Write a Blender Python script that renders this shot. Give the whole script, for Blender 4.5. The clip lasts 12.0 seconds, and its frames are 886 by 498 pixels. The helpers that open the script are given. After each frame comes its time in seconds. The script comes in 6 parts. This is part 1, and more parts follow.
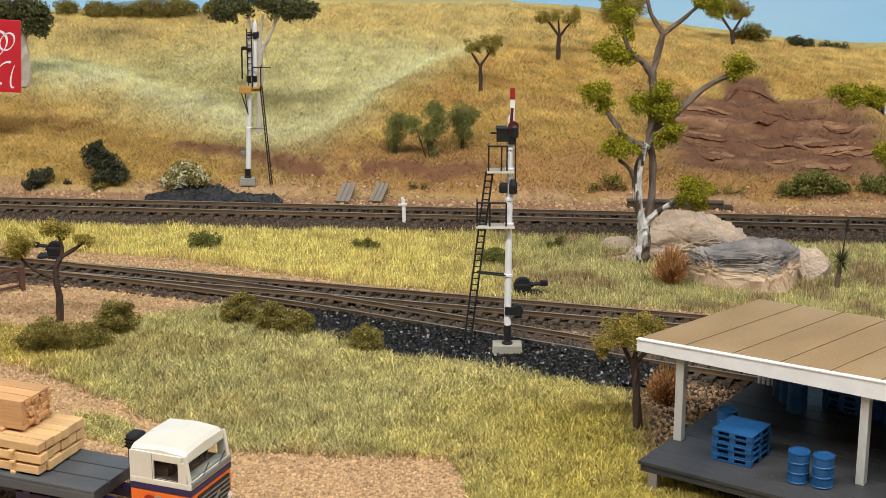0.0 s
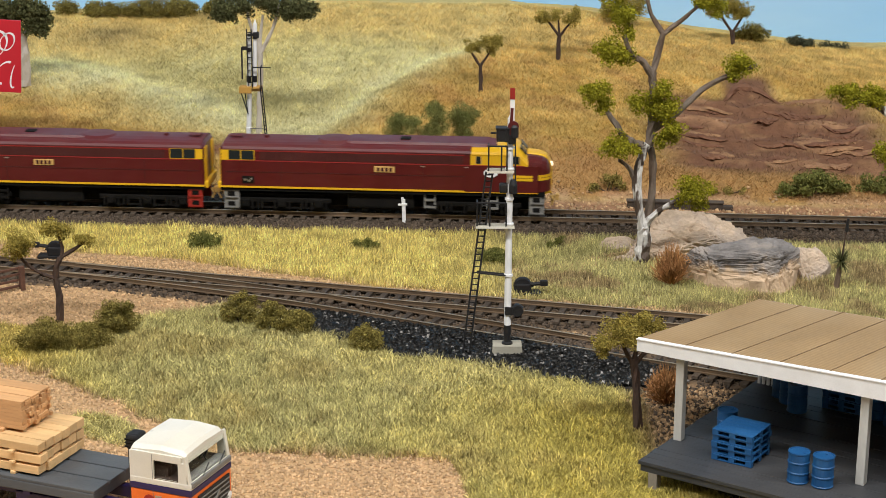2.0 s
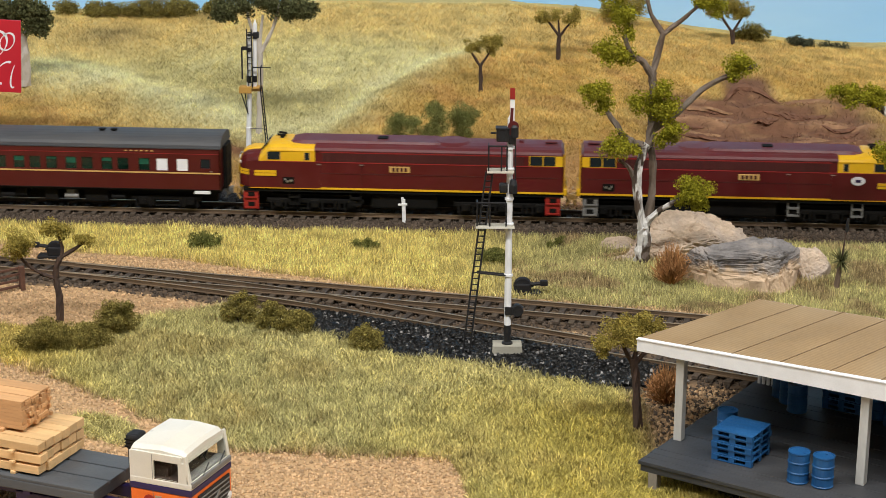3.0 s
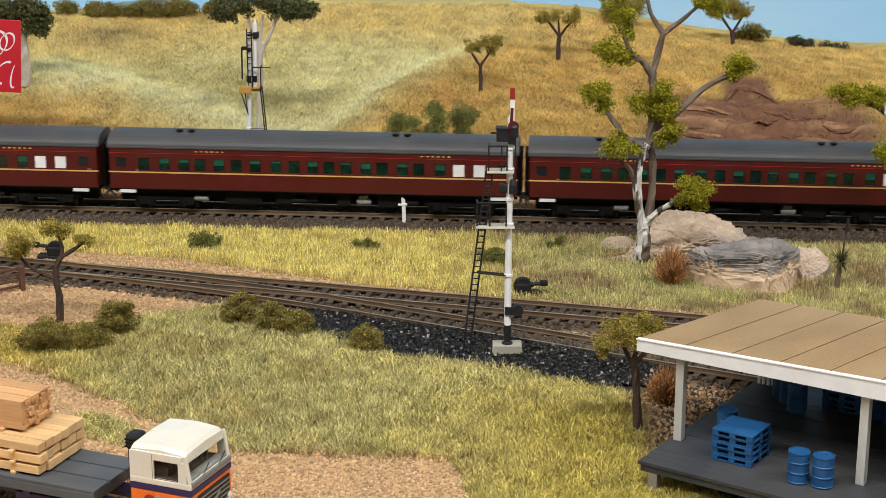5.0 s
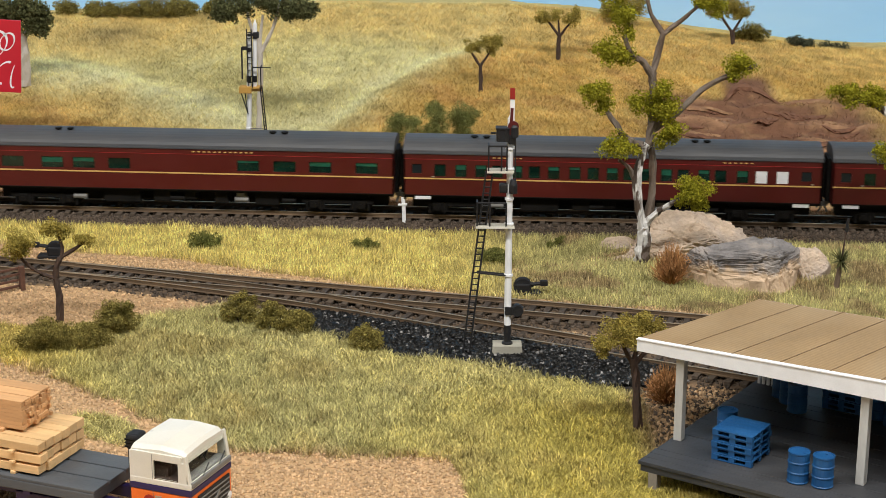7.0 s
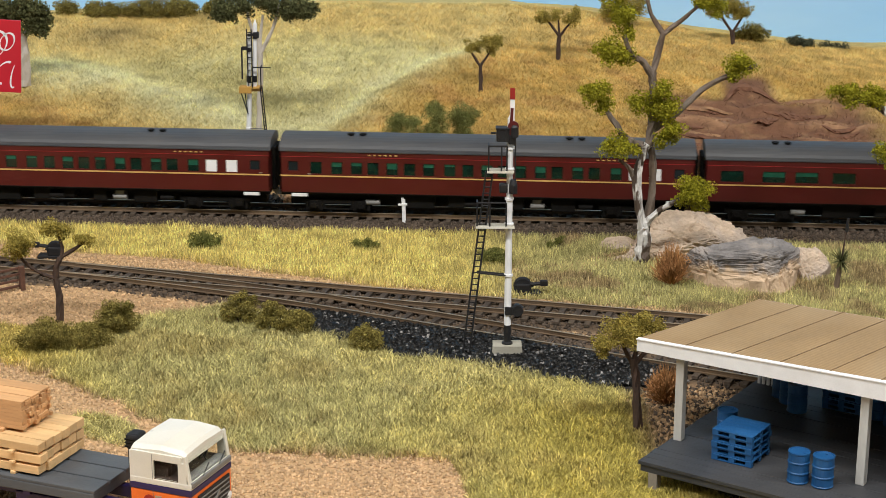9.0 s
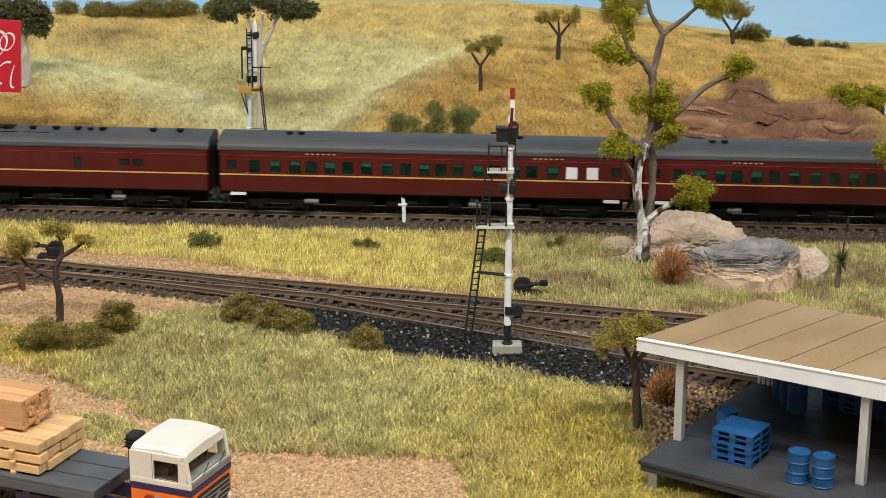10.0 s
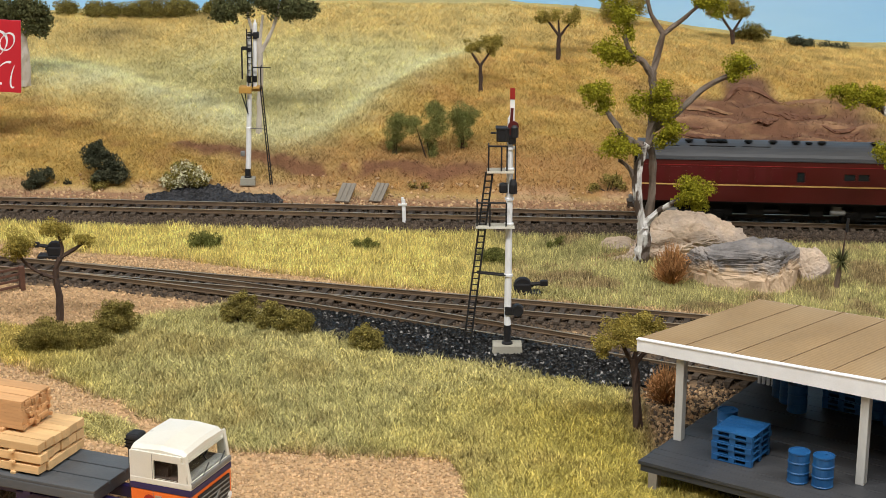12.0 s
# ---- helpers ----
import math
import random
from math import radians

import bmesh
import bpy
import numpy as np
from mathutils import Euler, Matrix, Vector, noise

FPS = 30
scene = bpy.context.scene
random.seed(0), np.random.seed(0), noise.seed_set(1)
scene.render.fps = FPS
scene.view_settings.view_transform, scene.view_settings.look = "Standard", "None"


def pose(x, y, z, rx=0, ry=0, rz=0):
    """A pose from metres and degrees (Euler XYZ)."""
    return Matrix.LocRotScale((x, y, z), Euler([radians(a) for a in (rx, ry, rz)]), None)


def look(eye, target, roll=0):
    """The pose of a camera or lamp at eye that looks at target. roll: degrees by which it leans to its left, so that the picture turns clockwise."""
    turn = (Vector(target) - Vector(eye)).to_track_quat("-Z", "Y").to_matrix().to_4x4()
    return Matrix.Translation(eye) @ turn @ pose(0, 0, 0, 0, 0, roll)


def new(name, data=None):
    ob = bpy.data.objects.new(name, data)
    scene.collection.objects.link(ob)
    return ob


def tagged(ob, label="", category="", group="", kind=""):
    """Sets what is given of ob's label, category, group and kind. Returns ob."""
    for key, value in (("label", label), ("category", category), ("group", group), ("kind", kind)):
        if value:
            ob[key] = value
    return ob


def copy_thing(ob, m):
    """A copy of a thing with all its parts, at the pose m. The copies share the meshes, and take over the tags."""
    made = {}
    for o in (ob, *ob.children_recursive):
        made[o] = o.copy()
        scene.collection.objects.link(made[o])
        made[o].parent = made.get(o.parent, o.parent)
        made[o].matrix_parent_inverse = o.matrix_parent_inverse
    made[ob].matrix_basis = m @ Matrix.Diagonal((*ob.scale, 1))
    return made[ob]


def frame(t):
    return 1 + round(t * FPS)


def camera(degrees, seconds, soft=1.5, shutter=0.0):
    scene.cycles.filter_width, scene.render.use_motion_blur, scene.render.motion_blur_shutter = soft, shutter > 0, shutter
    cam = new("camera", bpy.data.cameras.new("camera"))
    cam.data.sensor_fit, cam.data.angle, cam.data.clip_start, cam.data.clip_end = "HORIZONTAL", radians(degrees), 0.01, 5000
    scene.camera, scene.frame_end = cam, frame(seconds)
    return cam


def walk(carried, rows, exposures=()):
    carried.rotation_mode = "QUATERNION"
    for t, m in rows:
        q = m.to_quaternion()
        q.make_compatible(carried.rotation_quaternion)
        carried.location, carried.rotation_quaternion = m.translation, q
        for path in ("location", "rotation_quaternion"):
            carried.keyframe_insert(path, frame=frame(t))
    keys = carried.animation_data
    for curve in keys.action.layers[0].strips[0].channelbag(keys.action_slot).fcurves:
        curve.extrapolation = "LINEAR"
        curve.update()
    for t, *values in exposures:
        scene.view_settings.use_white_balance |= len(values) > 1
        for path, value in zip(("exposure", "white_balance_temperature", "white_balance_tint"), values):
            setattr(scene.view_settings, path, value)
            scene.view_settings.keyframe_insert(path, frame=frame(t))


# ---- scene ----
# A model railway layout of scale 1:87, built at the model's own size. Meshes are drawn in millimetres.
MM = 0.001
cam = camera(26.74, 12.0, soft=0.6, shutter=0.18)
EYE = (0.0, 0.0, 0.30)
AIM = (0.0, math.cos(radians(16.6)), 0.30 - math.sin(radians(16.6)))
walk(cam, [(0.0, look(EYE, AIM, 0.3)), (12.0, look(EYE, AIM, 0.3))])

# ---- light: a room with lamps under its ceiling ----
scene.view_settings.exposure = 0.0
world = bpy.data.worlds.new("room_air")
world.use_nodes = True
world.node_tree.nodes["Background"].inputs[0].default_value = (1.0, 0.97, 0.93, 1)
world.node_tree.nodes["Background"].inputs[1].default_value = 0.25
scene.world = world


def ceiling_lamp(x, y, z, w, d, watts):
    data = bpy.data.lights.new("ceiling_lamp", "AREA")
    data.shape, data.size, data.size_y, data.energy = "RECTANGLE", w, d, watts
    data.color = (1.0, 0.985, 0.955)
    ob = new("ceiling_lamp", data)
    ob.matrix_world = pose(x, y, z)
    return ob


for lx in (-1.5, 0.0, 1.5):
    ceiling_lamp(lx, -0.05, 1.685, 1.1, 0.18, 31.8)


# ---- materials ----
def material(name, rgb, rough=0.6, metal=0.0, vary=0.25, scale=300.0, bump=0.2, fine=1500.0, spec=0.5, attr="", island=0.0,
             dirt=None, dirt_amount=0.0, stretch=(1, 1, 1), rand=0.0, trans=0.0, alpha=1.0, emit=0.0, edge=(0.42, 0.62), glow=0.0):
    """A surface with colour variation at two scales, a fine relief and, if wanted, dirt in patches."""
    m = bpy.data.materials.new(name)
    m.use_nodes = True
    nt = m.node_tree
    n, l = nt.nodes, nt.links
    b = n["Principled BSDF"]
    b.inputs["Roughness"].default_value, b.inputs["Metallic"].default_value = rough, metal
    b.inputs["Specular IOR Level"].default_value = spec
    b.inputs["Transmission Weight"].default_value, b.inputs["Alpha"].default_value = trans, alpha
    tc = n.new("ShaderNodeTexCoord")
    mp = n.new("ShaderNodeMapping")
    mp.inputs["Scale"].default_value = stretch
    l.new(tc.outputs["Object"], mp.inputs["Vector"])

    def tex(s, detail=4):
        t = n.new("ShaderNodeTexNoise")
        t.inputs["Scale"].default_value, t.inputs["Detail"].default_value = s, detail
        l.new(mp.outputs[0], t.inputs["Vector"])
        return t.outputs["Fac"]

    def span(src, lo, hi, a=0.25, z=0.75):
        r = n.new("ShaderNodeMapRange")
        r.inputs["From Min"].default_value, r.inputs["From Max"].default_value = a, z
        r.inputs["To Min"].default_value, r.inputs["To Max"].default_value = lo, hi
        l.new(src, r.inputs["Value"])
        return r.outputs[0]

    def times(a, c):
        x = n.new("ShaderNodeMath")
        x.operation = "MULTIPLY"
        l.new(a, x.inputs[0]), l.new(c, x.inputs[1])
        return x.outputs[0]

    coarse, small = tex(scale), tex(fine)
    value = times(span(coarse, 1 - vary, 1 + vary), span(small, 1 - vary * 0.6, 1 + vary * 0.6))
    if island:
        g = n.new("ShaderNodeNewGeometry")
        value = times(value, span(g.outputs["Random Per Island"], 1 - island, 1 + island, 0, 1))
    if rand:
        o = n.new("ShaderNodeObjectInfo")
        value = times(value, span(o.outputs["Random"], 1 - rand, 1 + rand, 0, 1))
    base = n.new("ShaderNodeVectorMath")
    base.operation = "SCALE"
    if attr:
        a = n.new("ShaderNodeAttribute")
        a.attribute_name = attr
        l.new(a.outputs["Color"], base.inputs[0])
    else:
        base.inputs[0].default_value = rgb
    l.new(value, base.inputs["Scale"])
    out = base.outputs[0]
    if dirt:
        mix = n.new("ShaderNodeMix")
        mix.data_type = "RGBA"
        l.new(span(tex(scale * 0.45, 6), 0, dirt_amount, *edge), mix.inputs["Factor"])
        l.new(out, mix.inputs[6])
        mix.inputs[7].default_value = (*dirt, 1)
        out = mix.outputs[2]
    l.new(out, b.inputs["Base Color"])
    if emit:
        l.new(out, b.inputs["Emission Color"])
        b.inputs["Emission Strength"].default_value = emit
    if bump:
        bp = n.new("ShaderNodeBump")
        bp.inputs["Strength"].default_value, bp.inputs["Distance"].default_value = bump, 0.0006
        l.new(small, bp.inputs["Height"])
        l.new(bp.outputs[0], b.inputs["Normal"])
    l.new(span(coarse, max(rough - 0.1, 0.02), min(rough + 0.1, 1)), b.inputs["Roughness"])
    if glow:
        # thin fibres and flakes let some light through
        thin = n.new("ShaderNodeBsdfTranslucent")
        l.new(out, thin.inputs["Color"])
        both = n.new("ShaderNodeMixShader")
        both.inputs["Fac"].default_value = glow
        l.new(b.outputs[0], both.inputs[1])
        l.new(thin.outputs[0], both.inputs[2])
        l.new(both.outputs[0], n["Material Output"].inputs["Surface"])
    return m


M = dict(
    ground=material("scattered_soil", (1, 1, 1), 0.95, vary=0.22, scale=160, fine=900, bump=0.9, attr="tint", spec=0.15),
    grass=material("static_grass_fibre", (1, 1, 1), 0.85, vary=0.12, scale=60, fine=500, bump=0, attr="tint", island=0.35, spec=0.08, glow=0.2),
    hillgrass=material("dry_hill_grass", (1, 1, 1), 0.9, vary=0.10, scale=50, fine=300, bump=0, attr="tint", island=0.16, spec=0.05, glow=0.4),
    ballast=material("brown_grey_ballast", (0.092, 0.069, 0.052), 0.9, vary=0.25, scale=200, island=0.45, bump=0.3, spec=0.2),
    coal=material("black_ballast", (0.009, 0.0088, 0.0085), 0.36, vary=0.4, scale=300, island=0.9, bump=0.4, spec=0.32),
    greystone=material("dark_grey_stone", (0.034, 0.034, 0.038), 0.55, vary=0.35, scale=300, island=0.8, bump=0.3, spec=0.4),
    rooflap=material("brown_roof_lap", (0.27, 0.185, 0.10), 0.8, vary=0.2, scale=150, bump=0.1),
    # pale colour for the stones that imitate glints on the black ballast
    glint=material("pale_glint_chip", (0.22, 0.21, 0.20), 0.6, vary=0.3, scale=300, island=0.5, bump=0.2, spec=0.4),
    gravel=material("sandy_gravel", (0.50, 0.335, 0.19), 0.95, vary=0.2, scale=200, island=0.35, bump=0.3, spec=0.15),
    sleeper=material("weathered_sleeper", (0.052, 0.038, 0.029), 0.85, vary=0.3, scale=300, rand=0.3, bump=0.5, stretch=(1, 0.2, 1), dirt=(0.105, 0.075, 0.048), dirt_amount=0.5),
    rail=material("rusty_rail", (0.12, 0.08, 0.05), 0.6, metal=0.2, vary=0.3, scale=90, bump=0.2, dirt=(0.17, 0.11, 0.06), dirt_amount=0.6),
    railhead=material("worn_rail_head", (0.42, 0.33, 0.23), 0.35, metal=0.75, vary=0.15, scale=60, bump=0.05),
    sky=material("painted_sky", (0.31, 0.61, 1.0), 0.9, vary=0.03, scale=4, fine=30, bump=0, dirt=(0.6, 0.8, 0.97), dirt_amount=0.4, stretch=(1, 1, 4)),
    wallpaint=material("room_paint", (0.7, 0.68, 0.63), 0.9, vary=0.05, scale=3, fine=200, bump=0.1),
    board=material("bench_board", (0.16, 0.13, 0.1), 0.7, vary=0.2, scale=20, bump=0.1),
    maroon=material("maroon_paint", (0.092, 0.0065, 0.0075), 0.36, vary=0.1, scale=120, bump=0.04, dirt=(0.1, 0.017, 0.015), dirt_amount=0.3),
    maroon_dark=material("maroon_grille", (0.065, 0.01, 0.01), 0.5, vary=0.2, scale=100, bump=0.6, stretch=(6, 1, 1)),
    maroon_roof=material("maroon_roof_paint", (0.105, 0.014, 0.018), 0.5, vary=0.12, scale=60, bump=0.05, dirt=(0.115, 0.04, 0.038), dirt_amount=0.4),
    coach_red=material("coach_red_paint", (0.082, 0.0065, 0.005), 0.4, vary=0.1, scale=60, bump=0.04, dirt=(0.075, 0.012, 0.009), dirt_amount=0.3),
    coach_roof=material("coach_roof_grey", (0.054, 0.057, 0.064), 0.6, vary=0.12, scale=40, bump=0.05, dirt=(0.085, 0.083, 0.082), dirt_amount=0.5),
    yellow=material("yellow_paint", (0.75, 0.43, 0.012), 0.45, vary=0.06, scale=150, bump=0.04),
    gold=material("yellow_lining", (0.60, 0.37, 0.12), 0.5, vary=0.08, scale=150, bump=0.03),
    redline=material("red_lining", (0.3, 0.02, 0.02), 0.5, vary=0.08, scale=150, bump=0.03),
    red=material("red_paint", (0.30, 0.018, 0.012), 0.5, vary=0.1, scale=200, bump=0.04),
    black=material("black_underframe", (0.006, 0.0056, 0.005), 0.7, vary=0.35, scale=200, bump=0.2, dirt=(0.012, 0.0095, 0.008), dirt_amount=0.4, spec=0.15),
    greymetal=material("grey_plastic", (0.19, 0.185, 0.175), 0.6, vary=0.2, scale=200, bump=0.1),
    steel=material("bright_metal", (0.5, 0.48, 0.45), 0.35, metal=0.8, vary=0.2, scale=200, bump=0.05),
    white=material("white_paint", (0.84, 0.85, 0.87), 0.45, vary=0.05, scale=150, bump=0.05, dirt=(0.66, 0.65, 0.62), dirt_amount=0.2),
    postwhite=material("weathered_white_post", (0.60, 0.60, 0.58), 0.6, vary=0.1, scale=100, bump=0.2, stretch=(1, 1, 0.2), dirt=(0.33, 0.31, 0.27), dirt_amount=0.5),
    glass=material("dark_tinted_glass", (0.015, 0.02, 0.022), 0.15, vary=0.2, scale=60, bump=0, spec=0.3),
    greenglass=material("green_tinted_glass", (0.004, 0.022, 0.014), 0.12, vary=0.6, scale=90, fine=120, bump=0),
    blind=material("green_window_blind", (0.008, 0.085, 0.05), 0.4, vary=0.3, scale=150, bump=0),
    lamp=material("lit_headlamp", (1.0, 0.85, 0.6), 0.3, vary=0, bump=0, emit=1.6),
    concrete=material("cast_concrete", (0.36, 0.34, 0.28), 0.9, vary=0.12, scale=200, bump=0.4, dirt=(0.2, 0.19, 0.15), dirt_amount=0.4),
    roofsheet=material("brown_weathered_roof", (0.33, 0.225, 0.115), 0.75, vary=0.14, scale=50, fine=700, bump=0.15, dirt=(0.40, 0.30, 0.18), dirt_amount=0.6, stretch=(1, 0.35, 1)),
    deck=material("grey_painted_deck", (0.036, 0.039, 0.046), 0.55, vary=0.2, scale=60, bump=0.3, stretch=(1, 0.25, 1), dirt=(0.062, 0.060, 0.058), dirt_amount=0.45),
    blue=material("blue_plastic", (0.009, 0.075, 0.215), 0.45, vary=0.15, scale=200, bump=0.1, dirt=(0.025, 0.13, 0.32), dirt_amount=0.4),
    cream=material("cream_cab_paint", (0.70, 0.68, 0.61), 0.35, vary=0.06, scale=60, bump=0.08, dirt=(0.62, 0.55, 0.42), dirt_amount=0.5),
    navy=material("navy_stripe", (0.02, 0.012, 0.075), 0.4, vary=0.1, scale=150, bump=0.03),
    orange=material("orange_paint", (0.82, 0.16, 0.02), 0.42, vary=0.08, scale=150, bump=0.03),
    timber=material("sawn_pale_timber", (0.68, 0.44, 0.21), 0.75, vary=0.14, scale=120, fine=900, bump=0.25, stretch=(0.12, 1, 1), rand=0.16),
    timber2=material("sawn_reddish_timber", (0.57, 0.32, 0.145), 0.75, vary=0.16, scale=120, fine=900, bump=0.25, stretch=(0.12, 1, 1), rand=0.16),
    truckbed=material("grey_truck_bed", (0.075, 0.083, 0.093), 0.55, vary=0.15, scale=80, bump=0.15, stretch=(0.3, 1, 1), dirt=(0.13, 0.135, 0.14), dirt_amount=0.5),
    bark=material("grey_brown_bark", (0.17, 0.12, 0.085), 0.85, vary=0.3, scale=250, bump=0.6, stretch=(1, 1, 0.3)),
    darkbark=material("dark_brown_bark", (0.06, 0.035, 0.025), 0.85, vary=0.3, scale=250, bump=0.6, stretch=(1, 1, 0.3)),
    gumbark=material("gum_bark", (0.11, 0.07, 0.045), 0.7, vary=0.3, scale=220, bump=0.7, stretch=(1, 1, 0.3), dirt=(0.34, 0.30, 0.26), dirt_amount=0.4),
    whitebark=material("peeling_white_bark", (0.66, 0.64, 0.61), 0.6, vary=0.25, scale=420, bump=0.9, stretch=(1, 1, 0.3), dirt=(0.085, 0.06, 0.045), dirt_amount=1.0, edge=(0.48, 0.53)),
    redsoil=material("red_cutting_clay", (0.165, 0.08, 0.05), 0.95, vary=0.3, scale=160, fine=900, bump=0.9, dirt=(0.26, 0.135, 0.08), dirt_amount=0.45, spec=0.1),
    tansoil=material("tan_cutting_clay", (0.32, 0.185, 0.10), 0.95, vary=0.3, scale=160, fine=900, bump=0.9, dirt=(0.22, 0.11, 0.07), dirt_amount=0.6, spec=0.1),
    palebark=material("pale_gum_bark", (0.55, 0.5, 0.44), 0.75, vary=0.15, scale=120, bump=0.4, stretch=(1, 1, 0.3), dirt=(0.33, 0.28, 0.23), dirt_amount=0.5),
    leaf=material("bright_gum_leaf", (0.33, 0.31, 0.028), 0.7, vary=0.25, scale=120, bump=0, island=0.45, spec=0.06, glow=0.25),
    leaf_olive=material("olive_leaf", (0.36, 0.29, 0.07), 0.8, vary=0.25, scale=150, bump=0, island=0.45, spec=0.06, glow=0.25),
    leaf_dark=material("dark_bush_foam", (0.085, 0.09, 0.055), 0.85, vary=0.3, scale=150, bump=0, island=0.5, spec=0.06, glow=0.25),
    leaf_mid=material("green_bush_foam", (0.27, 0.225, 0.065), 0.85, vary=0.35, scale=220, bump=0, island=0.7, spec=0.06, glow=0.25),
    leaf_green=material("clump_green", (0.20, 0.205, 0.06), 0.85, vary=0.25, scale=150, bump=0, island=0.5, spec=0.06, glow=0.25),
    leaf_shag=material("wispy_green_leaf", (0.25, 0.26, 0.085), 0.85, vary=0.25, scale=150, bump=0, island=0.5, spec=0.06, glow=0.3),
    leaf_grey=material("grey_green_leaf", (0.13, 0.135, 0.06), 0.85, vary=0.25, scale=150, bump=0, island=0.5, spec=0.06, glow=0.25),
    blossom=material("cream_blossom", (0.68, 0.64, 0.42), 0.8, vary=0.15, scale=150, bump=0, island=0.3, spec=0.2),
    drybush=material("dry_brown_twigs", (0.38, 0.19, 0.075), 0.85, vary=0.25, scale=150, bump=0, island=0.5, spec=0.2),
    rock=material("pinkish_plaster_rock", (0.60, 0.465, 0.345), 0.92, vary=0.25, scale=120, fine=520, bump=1.0, dirt=(0.27, 0.24, 0.23), dirt_amount=0.55),
    rockgrey=material("grey_washed_rock", (0.20, 0.185, 0.18), 0.92, vary=0.35, scale=110, fine=620, bump=1.0, dirt=(0.36, 0.31, 0.27), dirt_amount=0.6, edge=(0.46, 0.58)),
    greywood=material("grey_weathered_wood", (0.25, 0.22, 0.18), 0.85, vary=0.2, scale=150, bump=0.4, stretch=(1, 0.15, 1)),
    fencewood=material("brown_fence_wood", (0.12, 0.055, 0.035), 0.85, vary=0.25, scale=150, bump=0.4),
    signred=material("red_hoarding_paint", (0.55, 0.015, 0.03), 0.45, vary=0.04, scale=60, bump=0.02),
    ochre=material("ochre_timber", (0.5, 0.28, 0.06), 0.7, vary=0.15, scale=200, bump=0.2),
    cable=material("black_cast_iron", (0.010, 0.010, 0.012), 0.55, vary=0.3, scale=300, bump=0.1),
)


# the big boulder: its grey wash was brushed on from above and leaves the foot bare and pinkish
nt = M["rockgrey"].node_tree
coords, split, blotch = (nt.nodes.new("ShaderNode" + k) for k in ("TexCoord", "SeparateXYZ", "TexNoise"))
blotch.inputs["Scale"].default_value, blotch.inputs["Detail"].default_value = 90, 5
nt.links.new(coords.outputs["Object"], split.inputs[0])
nt.links.new(coords.outputs["Object"], blotch.inputs["Vector"])
worn = nt.nodes.new("ShaderNodeMath")
worn.operation = "MULTIPLY_ADD"
nt.links.new(blotch.outputs["Fac"], worn.inputs[0])
worn.inputs[1].default_value = 0.022
nt.links.new(split.outputs["Z"], worn.inputs[2])
wash = nt.nodes.new("ShaderNodeMapRange")
wash.inputs["From Min"].default_value, wash.inputs["From Max"].default_value = 0.0225, 0.0265
nt.links.new(worn.outputs[0], wash.inputs["Value"])
stone = nt.nodes.new("ShaderNodeMix")
stone.data_type = "RGBA"
nt.links.new(wash.outputs[0], stone.inputs["Factor"])
stone.inputs[6].default_value = (0.60, 0.44, 0.30, 1)
shade = nt.nodes["Principled BSDF"].inputs["Base Color"]
nt.links.new(shade.links[0].from_socket, stone.inputs[7])
nt.links.new(stone.outputs[2], shade)


# CORRUGATION: dark bands painted in for the shade of the roof's fine grooves
nt = M["roofsheet"].node_tree
wave = nt.nodes.new("ShaderNodeTexWave")
wave.inputs["Scale"].default_value, wave.inputs["Distortion"].default_value = 2 * math.pi / 0.00184 / 20, 0.0
coords = nt.nodes.new("ShaderNodeTexCoord")
nt.links.new(coords.outputs["Object"], wave.inputs["Vector"])
groove_shade = nt.nodes.new("ShaderNodeMix")
groove_shade.data_type = "RGBA"
ramp = nt.nodes.new("ShaderNodeMapRange")
ramp.inputs["From Min"].default_value, ramp.inputs["From Max"].default_value, ramp.inputs["To Max"].default_value = 0.55, 1.0, 0.32
nt.links.new(wave.outputs["Fac"], ramp.inputs["Value"])
nt.links.new(ramp.outputs[0], groove_shade.inputs["Factor"])
shade = nt.nodes["Principled BSDF"].inputs["Base Color"]
nt.links.new(shade.links[0].from_socket, groove_shade.inputs[6])
groove_shade.inputs[7].default_value = (0.20, 0.135, 0.07, 1)
nt.links.new(groove_shade.outputs[2], shade)


# ---- mesh helpers (millimetres) ----
def finish(name, bm, mat, smooth=False):
    bmesh.ops.scale(bm, vec=(MM, MM, MM), verts=bm.verts)
    bmesh.ops.recalc_face_normals(bm, faces=bm.faces)
    me = bpy.data.meshes.new(name)
    bm.to_mesh(me)
    bm.free()
    me.materials.append(M[mat])
    if smooth:
        me.polygons.foreach_set("use_smooth", [True] * len(me.polygons))
    return me


def part(name, bm, mat, parent, label="", smooth=False):
    ob = new(name, finish(name, bm, mat, smooth))
    ob.parent = parent
    return tagged(ob, label) if label else ob


def thing(name, m, label, category, group=""):
    ob = new(name)
    ob.empty_display_size = 0.01
    ob.matrix_world = m
    return tagged(ob, label, category, group)


def single(name, bm, mat, m, label, category, group="", kind="", smooth=False):
    ob = new(name, finish(name, bm, mat, smooth))
    ob.matrix_world = m
    return tagged(ob, label, category, group, kind)


